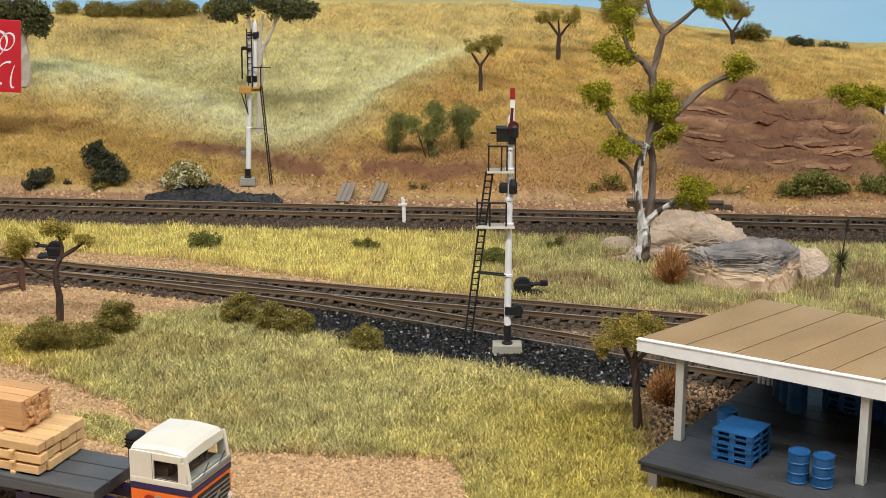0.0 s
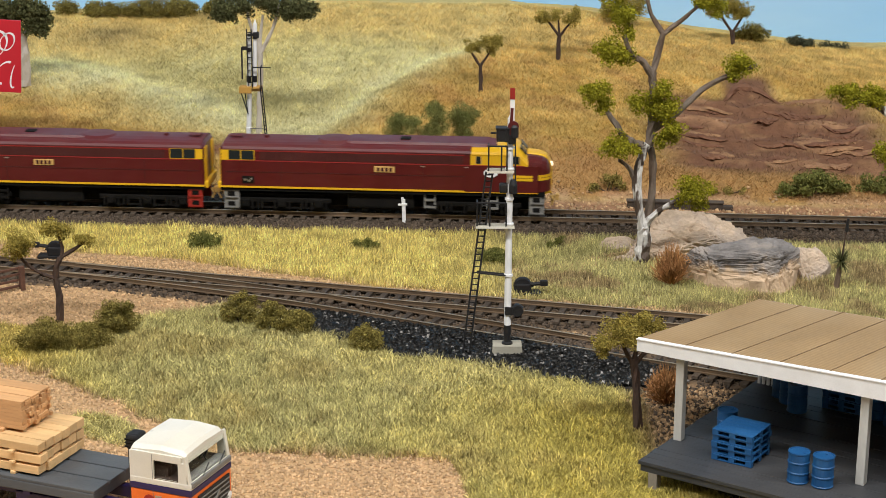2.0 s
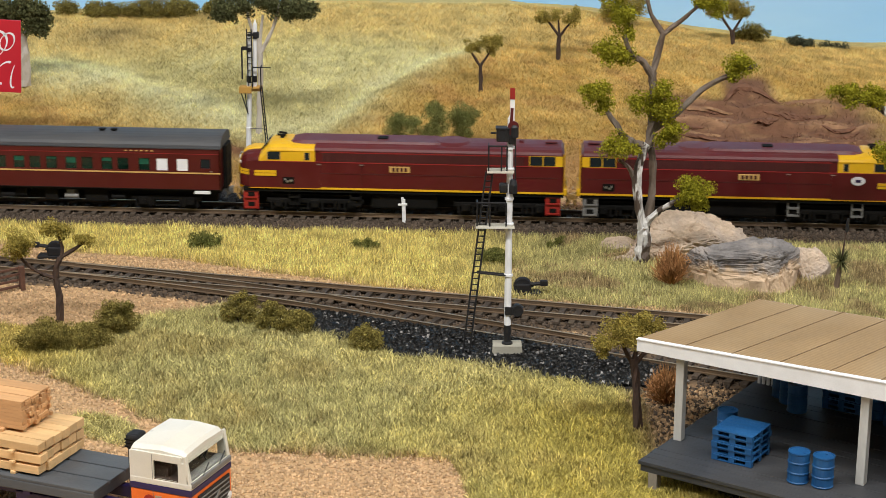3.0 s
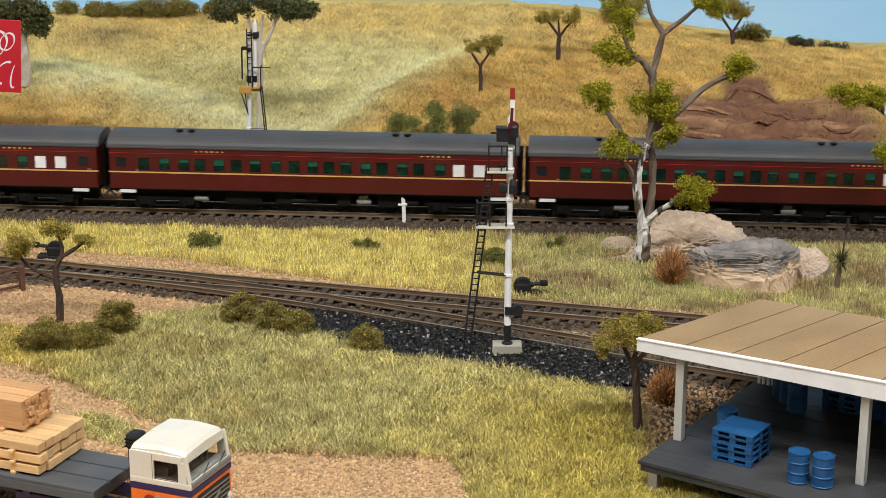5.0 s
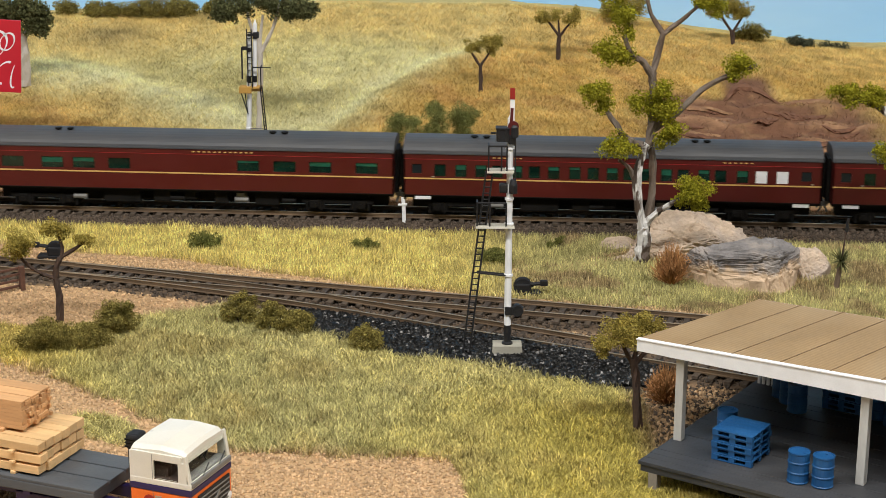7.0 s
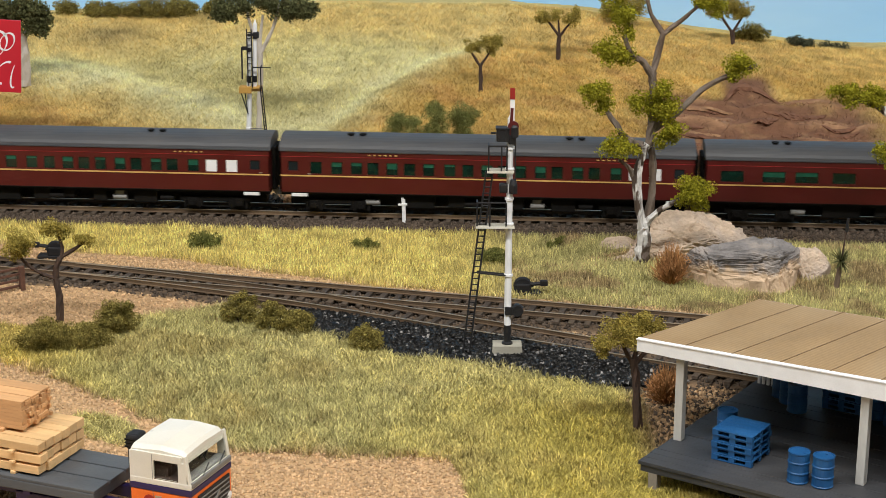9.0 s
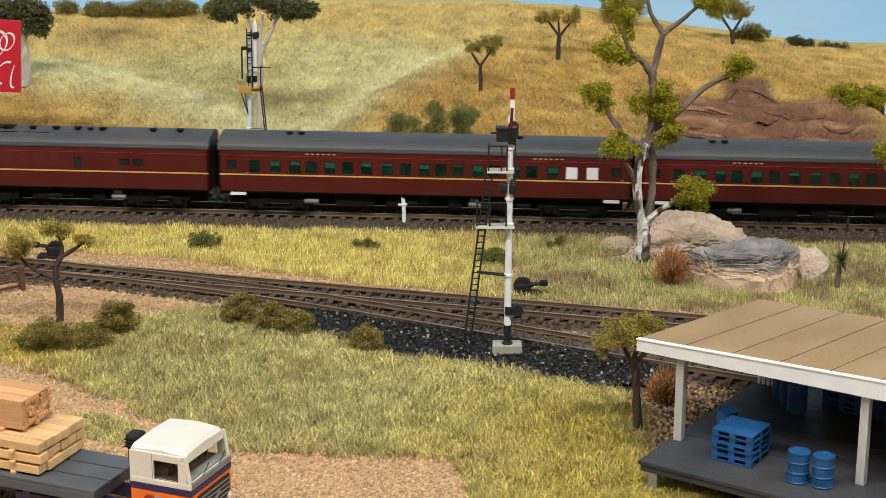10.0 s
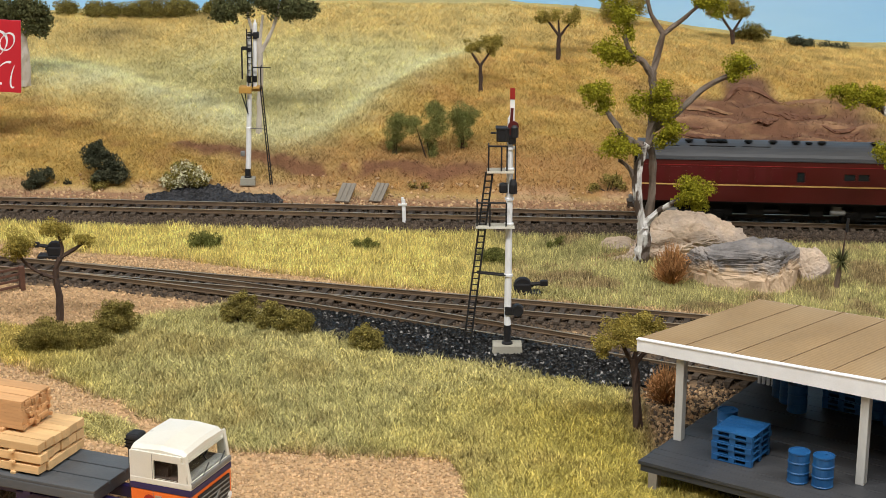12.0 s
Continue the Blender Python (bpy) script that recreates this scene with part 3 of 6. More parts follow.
def fibres(name, n, x0, x1, y0, y1, length, width, seed, label, keep=None, lie=(0.05, 0.95), spread=(0.48, 1.25), mat="grass", pale=1.0, curl=0.0):
    x, y, r = scatter(n, x0, x1, y0, y1, seed)
    col, grassy = colour(x, y)
    ok = (r.rand(n) < grassy * (0.55 + 0.9 * (rough2(x, y, 0.012) - 0.2))) & (np.abs(x) < 0.27 * y + 0.01)
    if keep is not None:
        ok &= keep(x, y)
    x, y, col = x[ok], y[ok], col[ok]
    n = len(x)
    z = height(x, y) - 0.0003
    ln = length * r.uniform(0.55, 1.25, n) * (0.65 + 0.7 * rough2(x, y, 0.03))
    a, lean = r.uniform(0, 2 * np.pi, n), r.uniform(*lie, n)
    d = np.stack([np.cos(a) * np.sin(lean), np.sin(a) * np.sin(lean), np.cos(lean)], 1)
    w = width * r.uniform(0.7, 1.3, n)
    b = r.uniform(-0.9, 0.9, n)
    side = np.stack([np.cos(b), np.sin(b), np.zeros(n)], 1) * w[:, None] / 2
    p = np.stack([x, y, z], 1)
    tip = p + d * ln[:, None]
    if curl:
        # long fibres curl over: a second length, turned aside
        a2, lean2 = a + r.uniform(-1.3, 1.3, n), lean + r.uniform(0.2, curl, n)
        tip = p + d * (ln * 0.55)[:, None]
        end = tip + np.stack([np.cos(a2) * np.sin(lean2), np.sin(a2) * np.sin(lean2), np.cos(lean2)], 1) * (ln * 0.5)[:, None]
        v = np.stack([p - side, p + side, tip + side, tip - side, end + side * 0.6, end - side * 0.6], 1).reshape(-1, 3)
        k = np.arange(n)[:, None] * 6
        f = np.concatenate([k + [[0, 1, 2, 3]], k + [[3, 2, 4, 5]]])
    else:
        v = np.stack([p - side, p + side, tip + side * 0.45, tip - side * 0.45], 1).reshape(-1, 3)
        f = np.arange(n)[:, None] * 4 + np.arange(4)[None]
    clump = 0.6 + 0.8 * rough2(x, y, 0.009 if mat == "hillgrass" else 0.006, 3)
    shade = (col + (np.array((0.022, 0.024, 0.022)) if mat == "hillgrass" else 0.012)) * pale * clump[:, None] * r.uniform(*spread, (n, 1)) + r.uniform(-0.02, 0.03, (n, 1)) * np.array([[1, 0.9, 0.3]])
    me = array_mesh(name, v, f, mat, np.repeat(np.clip(shade, 0.01, 1), 6 if curl else 4, axis=0))
    return tagged(new(name, me), label, "grass", kind="stuff")


CUBE = np.array([(sx, sy, sz) for sx in (-1, 1) for sy in (-1, 1) for sz in (-1, 1)], dtype=float)
CUBE_FACES = np.array([(0, 1, 3, 2), (4, 6, 7, 5), (0, 4, 5, 1), (2, 3, 7, 6), (0, 2, 6, 4), (1, 5, 7, 3)])


def stones(name, x, y, r, size, mat, label, lift=0.3, spread=0.5):
    n = len(x)
    s = size * r.uniform(1 - spread, 1 + spread, n)
    v = CUBE[None] * r.uniform(0.55, 1.1, (n, 8, 3)) * 0.5
    v[:, :, 2] *= 0.8
    q = r.normal(size=(n, 4))
    q /= np.linalg.norm(q, axis=1)[:, None]
    w, a, b, c = q.T
    rot = np.stack([1 - 2 * (b * b + c * c), 2 * (a * b - c * w), 2 * (a * c + b * w), 2 * (a * b + c * w), 1 - 2 * (a * a + c * c), 2 * (b * c - a * w),
                    2 * (a * c - b * w), 2 * (b * c + a * w), 1 - 2 * (a * a + b * b)], 1).reshape(n, 3, 3)
    v = np.einsum("nij,nkj->nki", rot, v) * s[:, None, None]
    v += np.stack([x, y, height(x, y) + s * lift], 1)[:, None, :]
    f = (np.arange(n)[:, None, None] * 8 + CUBE_FACES[None]).reshape(-1, 4)
    return tagged(new(name, array_mesh(name, v.reshape(-1, 3), f, mat)), label, "stones", kind="stuff")


fibres("foreground_grass", 680000, -0.24, 0.26, 0.645, 0.93, 0.0040, 0.00030, 11, "long straw and pale green static grass tufts", lambda x, y: y < 0.905 - 0.25 * x, (0.05, 0.85), (0.5, 1.4), "grass", 1.16, 1.3)
fibres("middle_grass", 340000, -0.34, 0.34, 0.86, 1.06, 0.0036, 0.00032, 12, "yellow static grass strip between the tracks", lambda x, y: y > 0.905 - 0.25 * x, (0.05, 0.95), (0.5, 1.4), "grass", 1.16)
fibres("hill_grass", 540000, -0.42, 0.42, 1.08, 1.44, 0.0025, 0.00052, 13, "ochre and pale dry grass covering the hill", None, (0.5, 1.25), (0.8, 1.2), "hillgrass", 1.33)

x, y, r = scatter(95000, -0.36, 0.36, 1.02, 1.12, 21)
d = np.abs(y - rear_y(x))
ok = (np.abs(x) < 0.29) & (d < 0.027 - 0.006 * r.rand(len(x))) & ((y < rear_y(x)) | (d < 0.012)) & ((d > 0.0155) | (r.rand(len(x)) < 0.45))
stones("rear_ballast", x[ok], y[ok], r, 0.00105, "ballast", "grey-brown crushed stone ballast along the rear track", 0.15, 0.6)
x, y, r = scatter(60000, -0.36, 0.36, 0.70, 1.02, 22)
ok = ((np.abs(y - main_y(x)) < 0.02) | (np.abs(y - siding_y(x)) < 0.019)) & (black_heap(x, y) < 0.5)
stones("front_ballast", x[ok], y[ok], r, 0.0014, "ballast", "grey-brown crushed stone ballast along the front tracks", 0.05)
x, y, r = scatter(38000, -0.1, 0.13, 0.79, 0.93, 23)
ok = r.rand(len(x)) < black_heap(x, y) * 1.1
stones("black_ballast", x[ok], y[ok], r, 0.0021, "coal", "glossy black crushed stone heaped beside the siding", 0.3)
# a few pale stones strewn on top, as painted highlights of the glossy ballast
x, y, r = scatter(3000, -0.1, 0.13, 0.79, 0.93, 28)
ok = r.rand(len(x)) < black_heap(x, y) * 0.9
stones("pale_chips", x[ok], y[ok], r, 0.0012, "glint", "pale grey chips standing in for glints on the black ballast", 0.9, 0.6)
x, y, r = scatter(14000, -0.2, -0.09, 1.09, 1.15, 24)
ok = r.rand(len(x)) < far_heap(x, y) * 1.1
stones("far_black_ballast", x[ok], y[ok], r, 0.0021, "greystone", "black crushed stone heaped round the rear signal", 0.4)
x, y, r = scatter(150000, -0.36, 0.36, 0.645, 1.03, 25)
bare = colour(x, y)[0]
ok = (np.abs(bare - np.array((0.47, 0.33, 0.19))).sum(1) < 0.12) & (np.abs(x) < 0.26 * y + 0.01)
stones("sandy_gravel", x[ok], y[ok], r, 0.00105, "gravel", "pinkish sandy gravel scattered over the bare ground", 0.1)
x, y, r = scatter(90000, -0.2, 0.3, 0.68, 0.97, 29)
tone = colour(x, y)[0]
ok = np.minimum(np.abs(tone - np.array((0.25, 0.185, 0.125))).sum(1), np.abs(tone - np.array((0.30, 0.21, 0.135))).sum(1)) < 0.07
half = r.rand(len(x)) < 0.5
stones("mixed_gravel", x[ok & half], y[ok & half], r, 0.0012, "gravel", "sandy gravel between the tracks and the platform", 0.1)
stones("brown_gravel", x[ok & ~half], y[ok & ~half], r, 0.0012, "ballast", "brown gravel between the tracks and the platform", 0.1)
x, y, r = scatter(14000, -0.38, 0.38, 1.07, 1.16, 26)
d = y - rear_y(x)
ok = (d > 0.03) & (d < 0.07 - 0.03 * r.rand(len(x))) & (r.rand(len(x)) < 0.4) & (far_heap(x, y) < 0.3)
stones("hill_foot_rubble", x[ok], y[ok], r, 0.0014, "gravel", "pale pink rubble along the foot of the hill", 0.1, 0.7)
x, y, r = scatter(9000, 0.08, 0.3, 0.62, 0.72, 27)
ok = dirt_patch(x, y)[1] > 0.5
stones("yard_chippings", x[ok], y[ok], r, 0.0015, "ballast", "dark grey-brown chippings under the goods platform", 0.1)
# ---- tracks ----
def track(name, centre, z_head, x0, x1, seen0, seen1, label, skip=None):
    """Two rails on sleepers along a centre line; the sleepers before the viewer are pieces of their own."""
    t = thing(name, pose(0, 0, 0), label, "railway track")
    t["kind"] = "structure"
    xs = np.concatenate([np.arange(x0, seen0, 0.05), np.arange(seen0, seen1, 0.008), np.arange(seen1, x1 + 0.001, 0.05)])

    def frame_at(x):
        e = 0.002
        d = Vector((2 * e, float(centre(x + e) - centre(x - e)), 0)).normalized()
        return Vector((x, float(centre(x)), 0)), d, Vector((-d.y, d.x, 0))

    for side in (-1, 1):
        for nm, w, za, zb in (("rail", 0.55, -2.4, -0.35), ("rail_head", 0.5, -0.35, 0.0)):
            bm = B()
            sec = []
            for x in xs:
                p, d, s = frame_at(float(x))
                c = (p + s * side * 0.0085) * 1000
                foot = 1.1 if nm == "rail" else w
                pts = [(-foot, za), (foot, za), (foot, za + 0.35), (w * 0.6, za + 0.6), (w * 0.6, zb), (-w * 0.6, zb), (-w * 0.6, za + 0.6), (-foot, za + 0.35)] if nm == "rail" else [(-w, za), (w, za), (w, zb - 0.08), (w - 0.1, zb), (-w + 0.1, zb), (-w, zb - 0.08)]
                sec.append([(c.x + s.x * a, c.y + s.y * a, z_head * 1000 + h) for a, h in pts])
            loft(bm, sec)
            part(nm, bm, "rail" if nm == "rail" else "railhead", t)
    pitch = 0.0078
    sl = finish("sleeper", box(B(), -1.5, 1.5, -15, 15, -1.6, 0, 0.25), "sleeper")
    far = B()
    r = random.Random(3)
    x = x0
    while x < x1:
        p, d, s = frame_at(x)
        a = math.degrees(math.atan2(d.y, d.x)) + r.uniform(-1.5, 1.5)
        if not (skip and skip(x)):
            if seen0 <= x <= seen1:
                ob = new("sleeper", sl)
                ob.parent = t
                ob.matrix_basis = pose(x, p.y + r.uniform(-0.0003, 0.0003), z_head - 0.0023, rz=a)
            else:
                box(far, -1.5, 1.5, -15, 15, -1.6, 0, m=pose(x * 1000, p.y * 1000, z_head * 1000 - 2.3, rz=a))
        x += pitch * d.x
    tagged(part("distant_sleepers", far, "sleeper", t), kind="stuff")
    return t


track("rear_track", rear_y, 0.007, -2.79, 2.79, -0.34, 0.34, "weathered brown model railway track on ballast")
track("front_main_track", main_y, 0.006, -2.79, 2.79, -0.34, 0.30, "weathered main line track with turnout")
track("siding_track", siding_y, 0.0058, -0.2, 2.79, -0.2, 0.26, "rusty siding track leaving the main line", lambda x: x < -0.03)
# ---- the train; millimetres over the rail head, x forward ----
TRAIN = []


def wheelset(parent, x, r=5.6):
    bm = B()
    for s in (-1, 1):
        lathe(bm, [(0.01, 0), (r, 0), (r, 1.2), (r + 0.7, 1.3), (r + 0.7, 1.8), (0.01, 1.8)], 18, pose(x, s * 8.9, r, 90 * s))
    rod(bm, (x, -8, r), (x, 8, r), 1.0)
    part("wheelset", bm, "black", parent, "dark steel wheelset")


def bogie(parent, x, axles, name="bogie", r=5.6):
    bm = B()
    half = max(axles) + 7
    for s in (-1, 1):
        y = s * 11.8
        box(bm, x - half, x + half, y - 0.9, y + 0.9, 6.2, 9.0, 0.5)
        for a in axles:
            box(bm, x + a - 2.6, x + a + 2.6, y - 1.5, y + 1.5, 3.4, 8.2, 0.5)
            rod(bm, (x + a, y - 2.2, r), (x + a, y + 2.2, r), 1.6, seg=10)
        for a in (-half * 0.45, half * 0.45):
            for k in (-1.2, 1.2):
                rod(bm, (x + a + k, y + s * 0.6, 3.0), (x + a + k, y + s * 0.6, 8.2), 0.9, seg=6)
        box(bm, x - half * 0.9, x + half * 0.9, y - 0.4, y + 0.4, 2.6, 3.4)
        for a in axles:
            for k in (-4.2, 4.2):
                box(bm, x + a + k - 0.6, x + a + k + 0.6, y - 1.1, y + 1.1, 2.0, 7.0, 0.2)
    box(bm, x - half + 3, x + half - 3, -10, 10, 8, 11)
    b = part(name, bm, "black", parent)
    for a in axles:
        wheelset(b, x + a, r)


def coupler(parent, x, s, mat="gold"):
    bm = B()
    box(bm, min(x, x + s * 4.5), max(x, x + s * 4.5), -1.4, 1.4, 9.4, 11.4, 0.4)
    box(bm, x + s * 4.0 - 1.2, x + s * 4.0 + 1.2, -2.2, 2.2, 8.6, 12.2, 0.5)
    for y in (-4, 4):
        rod(bm, (x, y, 12), (x + s * 2.2, y, 9), 0.7, seg=6)
        rod(bm, (x + s * 2.2, y, 9), (x + s * 0.6, y, 6), 0.7, seg=6)
    part("coupler", bm, mat, parent)


def bar(parent, name, mat, x0, x1, z0, z1, y, proud=0.25, label="", bevel=0.0, both=True):
    """A flat strip on both sides of a vehicle, each a mesh of its own."""
    for s in ((-1, 1) if both else (-1,)):
        a, c = s * y, s * (y + proud)
        part(name, box(B(), x0, x1, min(a, c), max(a, c), z0, z1, bevel), mat, parent, label)


def locomotive(step_mat, emblem, label, lit):
    L = thing("locomotive", pose(0, 0, 0), label, "locomotive", "diesel locomotives of the train")
    W = 15.6
    zb, zs, zt = 16.2, 38.6, 42.2
    # hood from the rear end to the cab
    bm = loft(B(), [arch(-95.0, W - 1.2, zb, zs - 0.6, zt - 2.2), arch(-93.6, W, zb, zs, zt - 0.6), arch(-90, W, zb, zs, zt), arch(49.6, W, zb, zs, zt)])
    body = part("body", bm, "maroon", L, "maroon hood with flat sides", smooth=False)
    # roof skin, a little proud, duller
    bm = B()
    sec = lambda x: [(x, -W - 0.35, zs - 0.2)] + [(p[0], p[1] * 1.02, p[2] + 0.3) for p in arch(x, W, zb, zs, zt)[1:-1]] + [(x, W + 0.35, zs - 0.2)]
    loft(bm, [sec(-93.5), sec(49.4)])
    part("roof", bm, "maroon_roof", L, "dull maroon rounded roof")
    # cab and nose
    bm = B()
    cabsec = lambda x, w, t, z: arch(x, w, zb, z, t)
    loft(bm, [cabsec(49.3, W + 0.1, 42.0, 38.2), cabsec(62.5, W + 0.1, 42.1, 38.2), cabsec(65.5, W + 0.1, 43.2, 38.6), cabsec(73, W, 43.1, 38.4), cabsec(76, W, 42.4, 37.8), cabsec(79, W - 0.1, 40.4, 35.2), cabsec(82.2, W - 0.2, 36.4, 32.2)])
    part("cab", bm, "yellow", L, "yellow painted driving cab")
    bm = B()
    loft(bm, [cabsec(80.5, W - 0.4, 37.4, 32.2), cabsec(86, W - 0.8, 37.0, 32.0), cabsec(90, W - 2.0, 36.4, 30.8), cabsec(92.8, W - 4.0, 34.9, 28.6), cabsec(94.5, W - 6.4, 31.6, 24.6), cabsec(95.2, W - 8.6, 27.4, 20.5)])
    part("nose", bm, "maroon", L, "maroon rounded nose", smooth=False)
    bm = loft(B(), [arch(81.5, 6.0, 34, 37.2, 38.2), arch(88, 6.0, 34, 36.8, 37.7), arch(92.4, 5.4, 30, 35.0, 36.1), arch(94.7, 4.6, 24, 31.4, 32.4), arch(95.7, 4.2, 18, 27.0, 28.2)])
    part("nose_band", bm, "yellow", L, "yellow band over the nose")
    # windscreens leaning back
    for s in (-1, 1):
        bm = box(B(), -0.35, 0.35, -4.6, 4.6, -2.7, 2.7, 0.3, m=pose(79.5, s * 6.3, 39.7, 0, -41, 0))
        part("windscreen", bm, "glass", L, "dark sloping windscreen")
    bar(L, "rain_strip", "yellow", 49.5, 76, 38.0, 38.5, W + 0.05, 0.3)
    # skirts below the cab: maroon side with stripes
    bar(L, "lower_panel", "maroon", 46.2, 88, zb, 31.8, W - 0.15, 0.5)
    bar(L, "lining", "redline", -92, 80, 31.6, 32.1, W, 0.25)
    bar(L, "lining", "redline", -92, 46, 37.5, 38.1, W, 0.3)
    bar(L, "grille", "maroon_dark", -72, 45, 32.4, 37.2, W - 0.1, 0.2, "dark ribbed intake grille")
    bar(L, "lining", "maroon_dark", -92, 60, 25.0, 25.3, W, 0.2)
    bar(L, "waist_lining", "yellow", -95, 88, 15.6, 16.7, W - 0.1, 0.35, "thin yellow lining along the sill")
    part("sill", box(B(), -95.2, 92, -W + 0.6, W - 0.6, 13.6, 16.0), "black", L, "black underframe sill")
    for z in (23.2, 25.0):
        for s in (-1, 1):
            bm = B()
            pts = [(72, W + 0.35), (84, W + 0.25), (90, W - 2.2), (93.4, W - 5.0), (95.3, W - 9.5)]
            for (xa, ya), (xb, yb) in zip(pts, pts[1:]):
                box(bm, 0, math.hypot(xb - xa, yb - ya) + 0.3, -0.45, 0.45, z, z + 1.5, m=pose(xa, s * ya, 0, rz=math.degrees(math.atan2(s * (yb - ya), xb - xa))))
            part("nose_stripe", bm, "yellow", L, "yellow speed stripe round the nose")
    # front apron
    part("apron", loft(B(), [arch(84, W - 1, 14.4, 16.6, 17.2), arch(90, W - 3, 14.4, 17.4, 18.2), arch(94, W - 7, 14.4, 18.4, 19.2), arch(95.4, W - 9, 14.4, 18.6, 19.6)]), "yellow", L, "yellow apron under the nose")
    # windows
    for x0, x1, z0, z1 in ((52.6, 55.2, 33.0, 37.3), (69.8, 77.0, 33.2, 37.5)):
        bar(L, "side_window", "glass", x0, x1, z0, z1, W + 0.05, 0.3, "dark cab side window")
        bar(L, "window_frame", "gold", x0 - 0.4, x0, z0 - 0.3, z1 + 0.3, W + 0.05, 0.4)
        bar(L, "window_frame", "gold", x1, x1 + 0.4, z0 - 0.3, z1 + 0.3, W + 0.05, 0.4)
    bar(L, "window_surround", "yellow", -94.4, -74.9, 32.2, 38.2, W, 0.35, "yellow surround of the rear windows")
    bar(L, "side_window", "glass", -90.0, -83.2, 32.6, 38.0, W + 0.3, 0.2, "dark rear cab window")
    bar(L, "side_window", "glass", -82.6, -75.4, 32.6, 38.0, W + 0.3, 0.2, "dark rear cab window")
    for y in (-10, 10):
        part("rear_panel", box(B(), -95.6, -94.6, y - 3.6, y + 3.6, 17, 38.5, 0.3), "yellow", L, "yellow rear end panel")
    part("rear_apron", box(B(), -97.0, -94.4, -14.5, 14.5, 14.4, 18.6, 0.6), "yellow", L, "yellow beam across the rear end")
    # plates
    for s in (-1, 1):
        plate = part("number_plate", box(B(), -6, 6, min(s * W, s * (W + 0.4)), max(s * W, s * (W + 0.4)), 26.6, 30.2, 0.3), "gold", L, "small yellow number plate")
        for x in (-3.6, -1.2, 1.2, 3.6):
            part("plate_bar", box(B(), x - 0.7, x + 0.7, min(s * (W + 0.3), s * (W + 0.6)), max(s * (W + 0.3), s * (W + 0.6)), 27.3, 29.5), "maroon_dark", plate)
    if emblem:
        for s in (-1, 1):
            bm = lathe(B(), [(0.01, 0), (3.2, 0), (3.2, 0.5), (0.01, 0.5)], 20, pose(61, s * (W + 0.3), 27.6, -90 * s if s > 0 else 90) @ Matrix.Diagonal((1.25, 0.8, 1, 1)))
            badge = part("badge", bm, "white", L, "white oval badge")
            bm = box(B(), 59.6, 62.4, min(s * (W + 0.7), s * (W + 1.05)), max(s * (W + 0.7), s * (W + 1.05)), 26.8, 28.4)
            part("badge_mark", bm, "navy", badge)
    for s, x in ((-1, -79), (1, 65)):
        y = (s * (W - 0.1), s * (W + 0.55))
        recess = part("vent_panel", box(B(), x - 3.4, x + 3.4, min(y), max(y), 18.6, 22.6), "black", L, "small dark equipment recess")
        y = (s * (W + 0.4), s * (W + 0.8))
        for dx, z, w in ((-1.6, 20.6, 1.0), (0.6, 20.0, 0.8), (1.9, 21.2, 0.5)):
            part("pipe_fitting", box(B(), x + dx - w, x + dx + w, min(y), max(y), z - 0.6, z + 0.6, 0.2), "steel", recess)
    for x in (-60, 22, 58):
        bar(L, "door_seam", "maroon_dark", x, x + 0.4, 17, 31, W, 0.12)
    for x in (22, 47):
        bar(L, "grab_handle", "steel", x - 1.2, x + 1.2, 30.3, 30.9, W + 0.1, 0.4)
    # step plates at the corners, black panels for shaded footholds, hung steps between the bogies
    for x in (-89, 87.5):
        for s in (-1, 1):
            y = (s * 12.6, s * 14.4)
            plate = part("step_plate", box(B(), x - 4.4, x + 4.4, min(y), max(y), 2.4, 15.2, 0.3), step_mat, L, "side step plate below the cab door")
            y = (s * 14.2, s * 14.55)
            for z in (4.2, 10.2):
                part("foothold", box(B(), x - 2.2, x + 1.8, min(y), max(y), z, z + 2.6), "black", plate)
                y2 = (s * 14.2, s * 15.4)
                part("tread", box(B(), x - 3.8, x + 3.8, min(y2), max(y2), z - 0.9, z - 0.2), step_mat, plate)
    for x in (26, 62):
        for s in (-1, 1):
            y = s * 13.2
            mat = "greymetal" if emblem else "black"
            bm = B()
            for dx in (-3.4, 2.4):
                box(bm, x + dx, x + dx + 1.0, y - 0.6, y + 0.6, 5.0, 15.2)
            sf = part("step_frame", bm, mat, L, "hung side steps")
            for z in (5.2, 9.4):
                part("tread", box(B(), x - 3.4, x + 3.4, y - 0.9, y + 0.9, z, z + 1.2), mat, sf)
    # roof gear
    bm = B()
    for x in (-88, -70):
        rod(bm, (x, 0, 41.6), (x, 0, 43.8), 1.4)
    box(bm, -91, -84, -3, 3, 43.0, 43.8, 0.3)
    part("roof_vents", bm, "maroon_roof", L)
    for x in (-30,):
        part("radiator_hump", lathe(B(), [(13, 39.5), (12, 41.8), (9.5, 43.2), (0.01, 43.7)], 20, pose(x, 0, 0)), "maroon_roof", L, "domed radiator fan cover")
    part("exhaust", box(B(), 8, 14, -3, 3, 42.4, 44.0, 0.4), "black", L)
    part("roof_ridge", loft(B(), [[(x, -w, 41.0), (x, -w + 1.6, z), (x, w - 1.6, z), (x, w, 41.0)] for x, w, z in ((-24, 9.5, 42.6), (-20, 10.5, 43.3), (58, 10.5, 43.3), (64.5, 9.0, 42.4))]), "maroon_roof", L, "raised maroon roof hatches")
    bm = B()
    rod(bm, (68, -3, 44.4), (73, -3, 45.0), 0.7)
    rod(bm, (68, 3, 44.4), (73, 3, 45.0), 0.7)
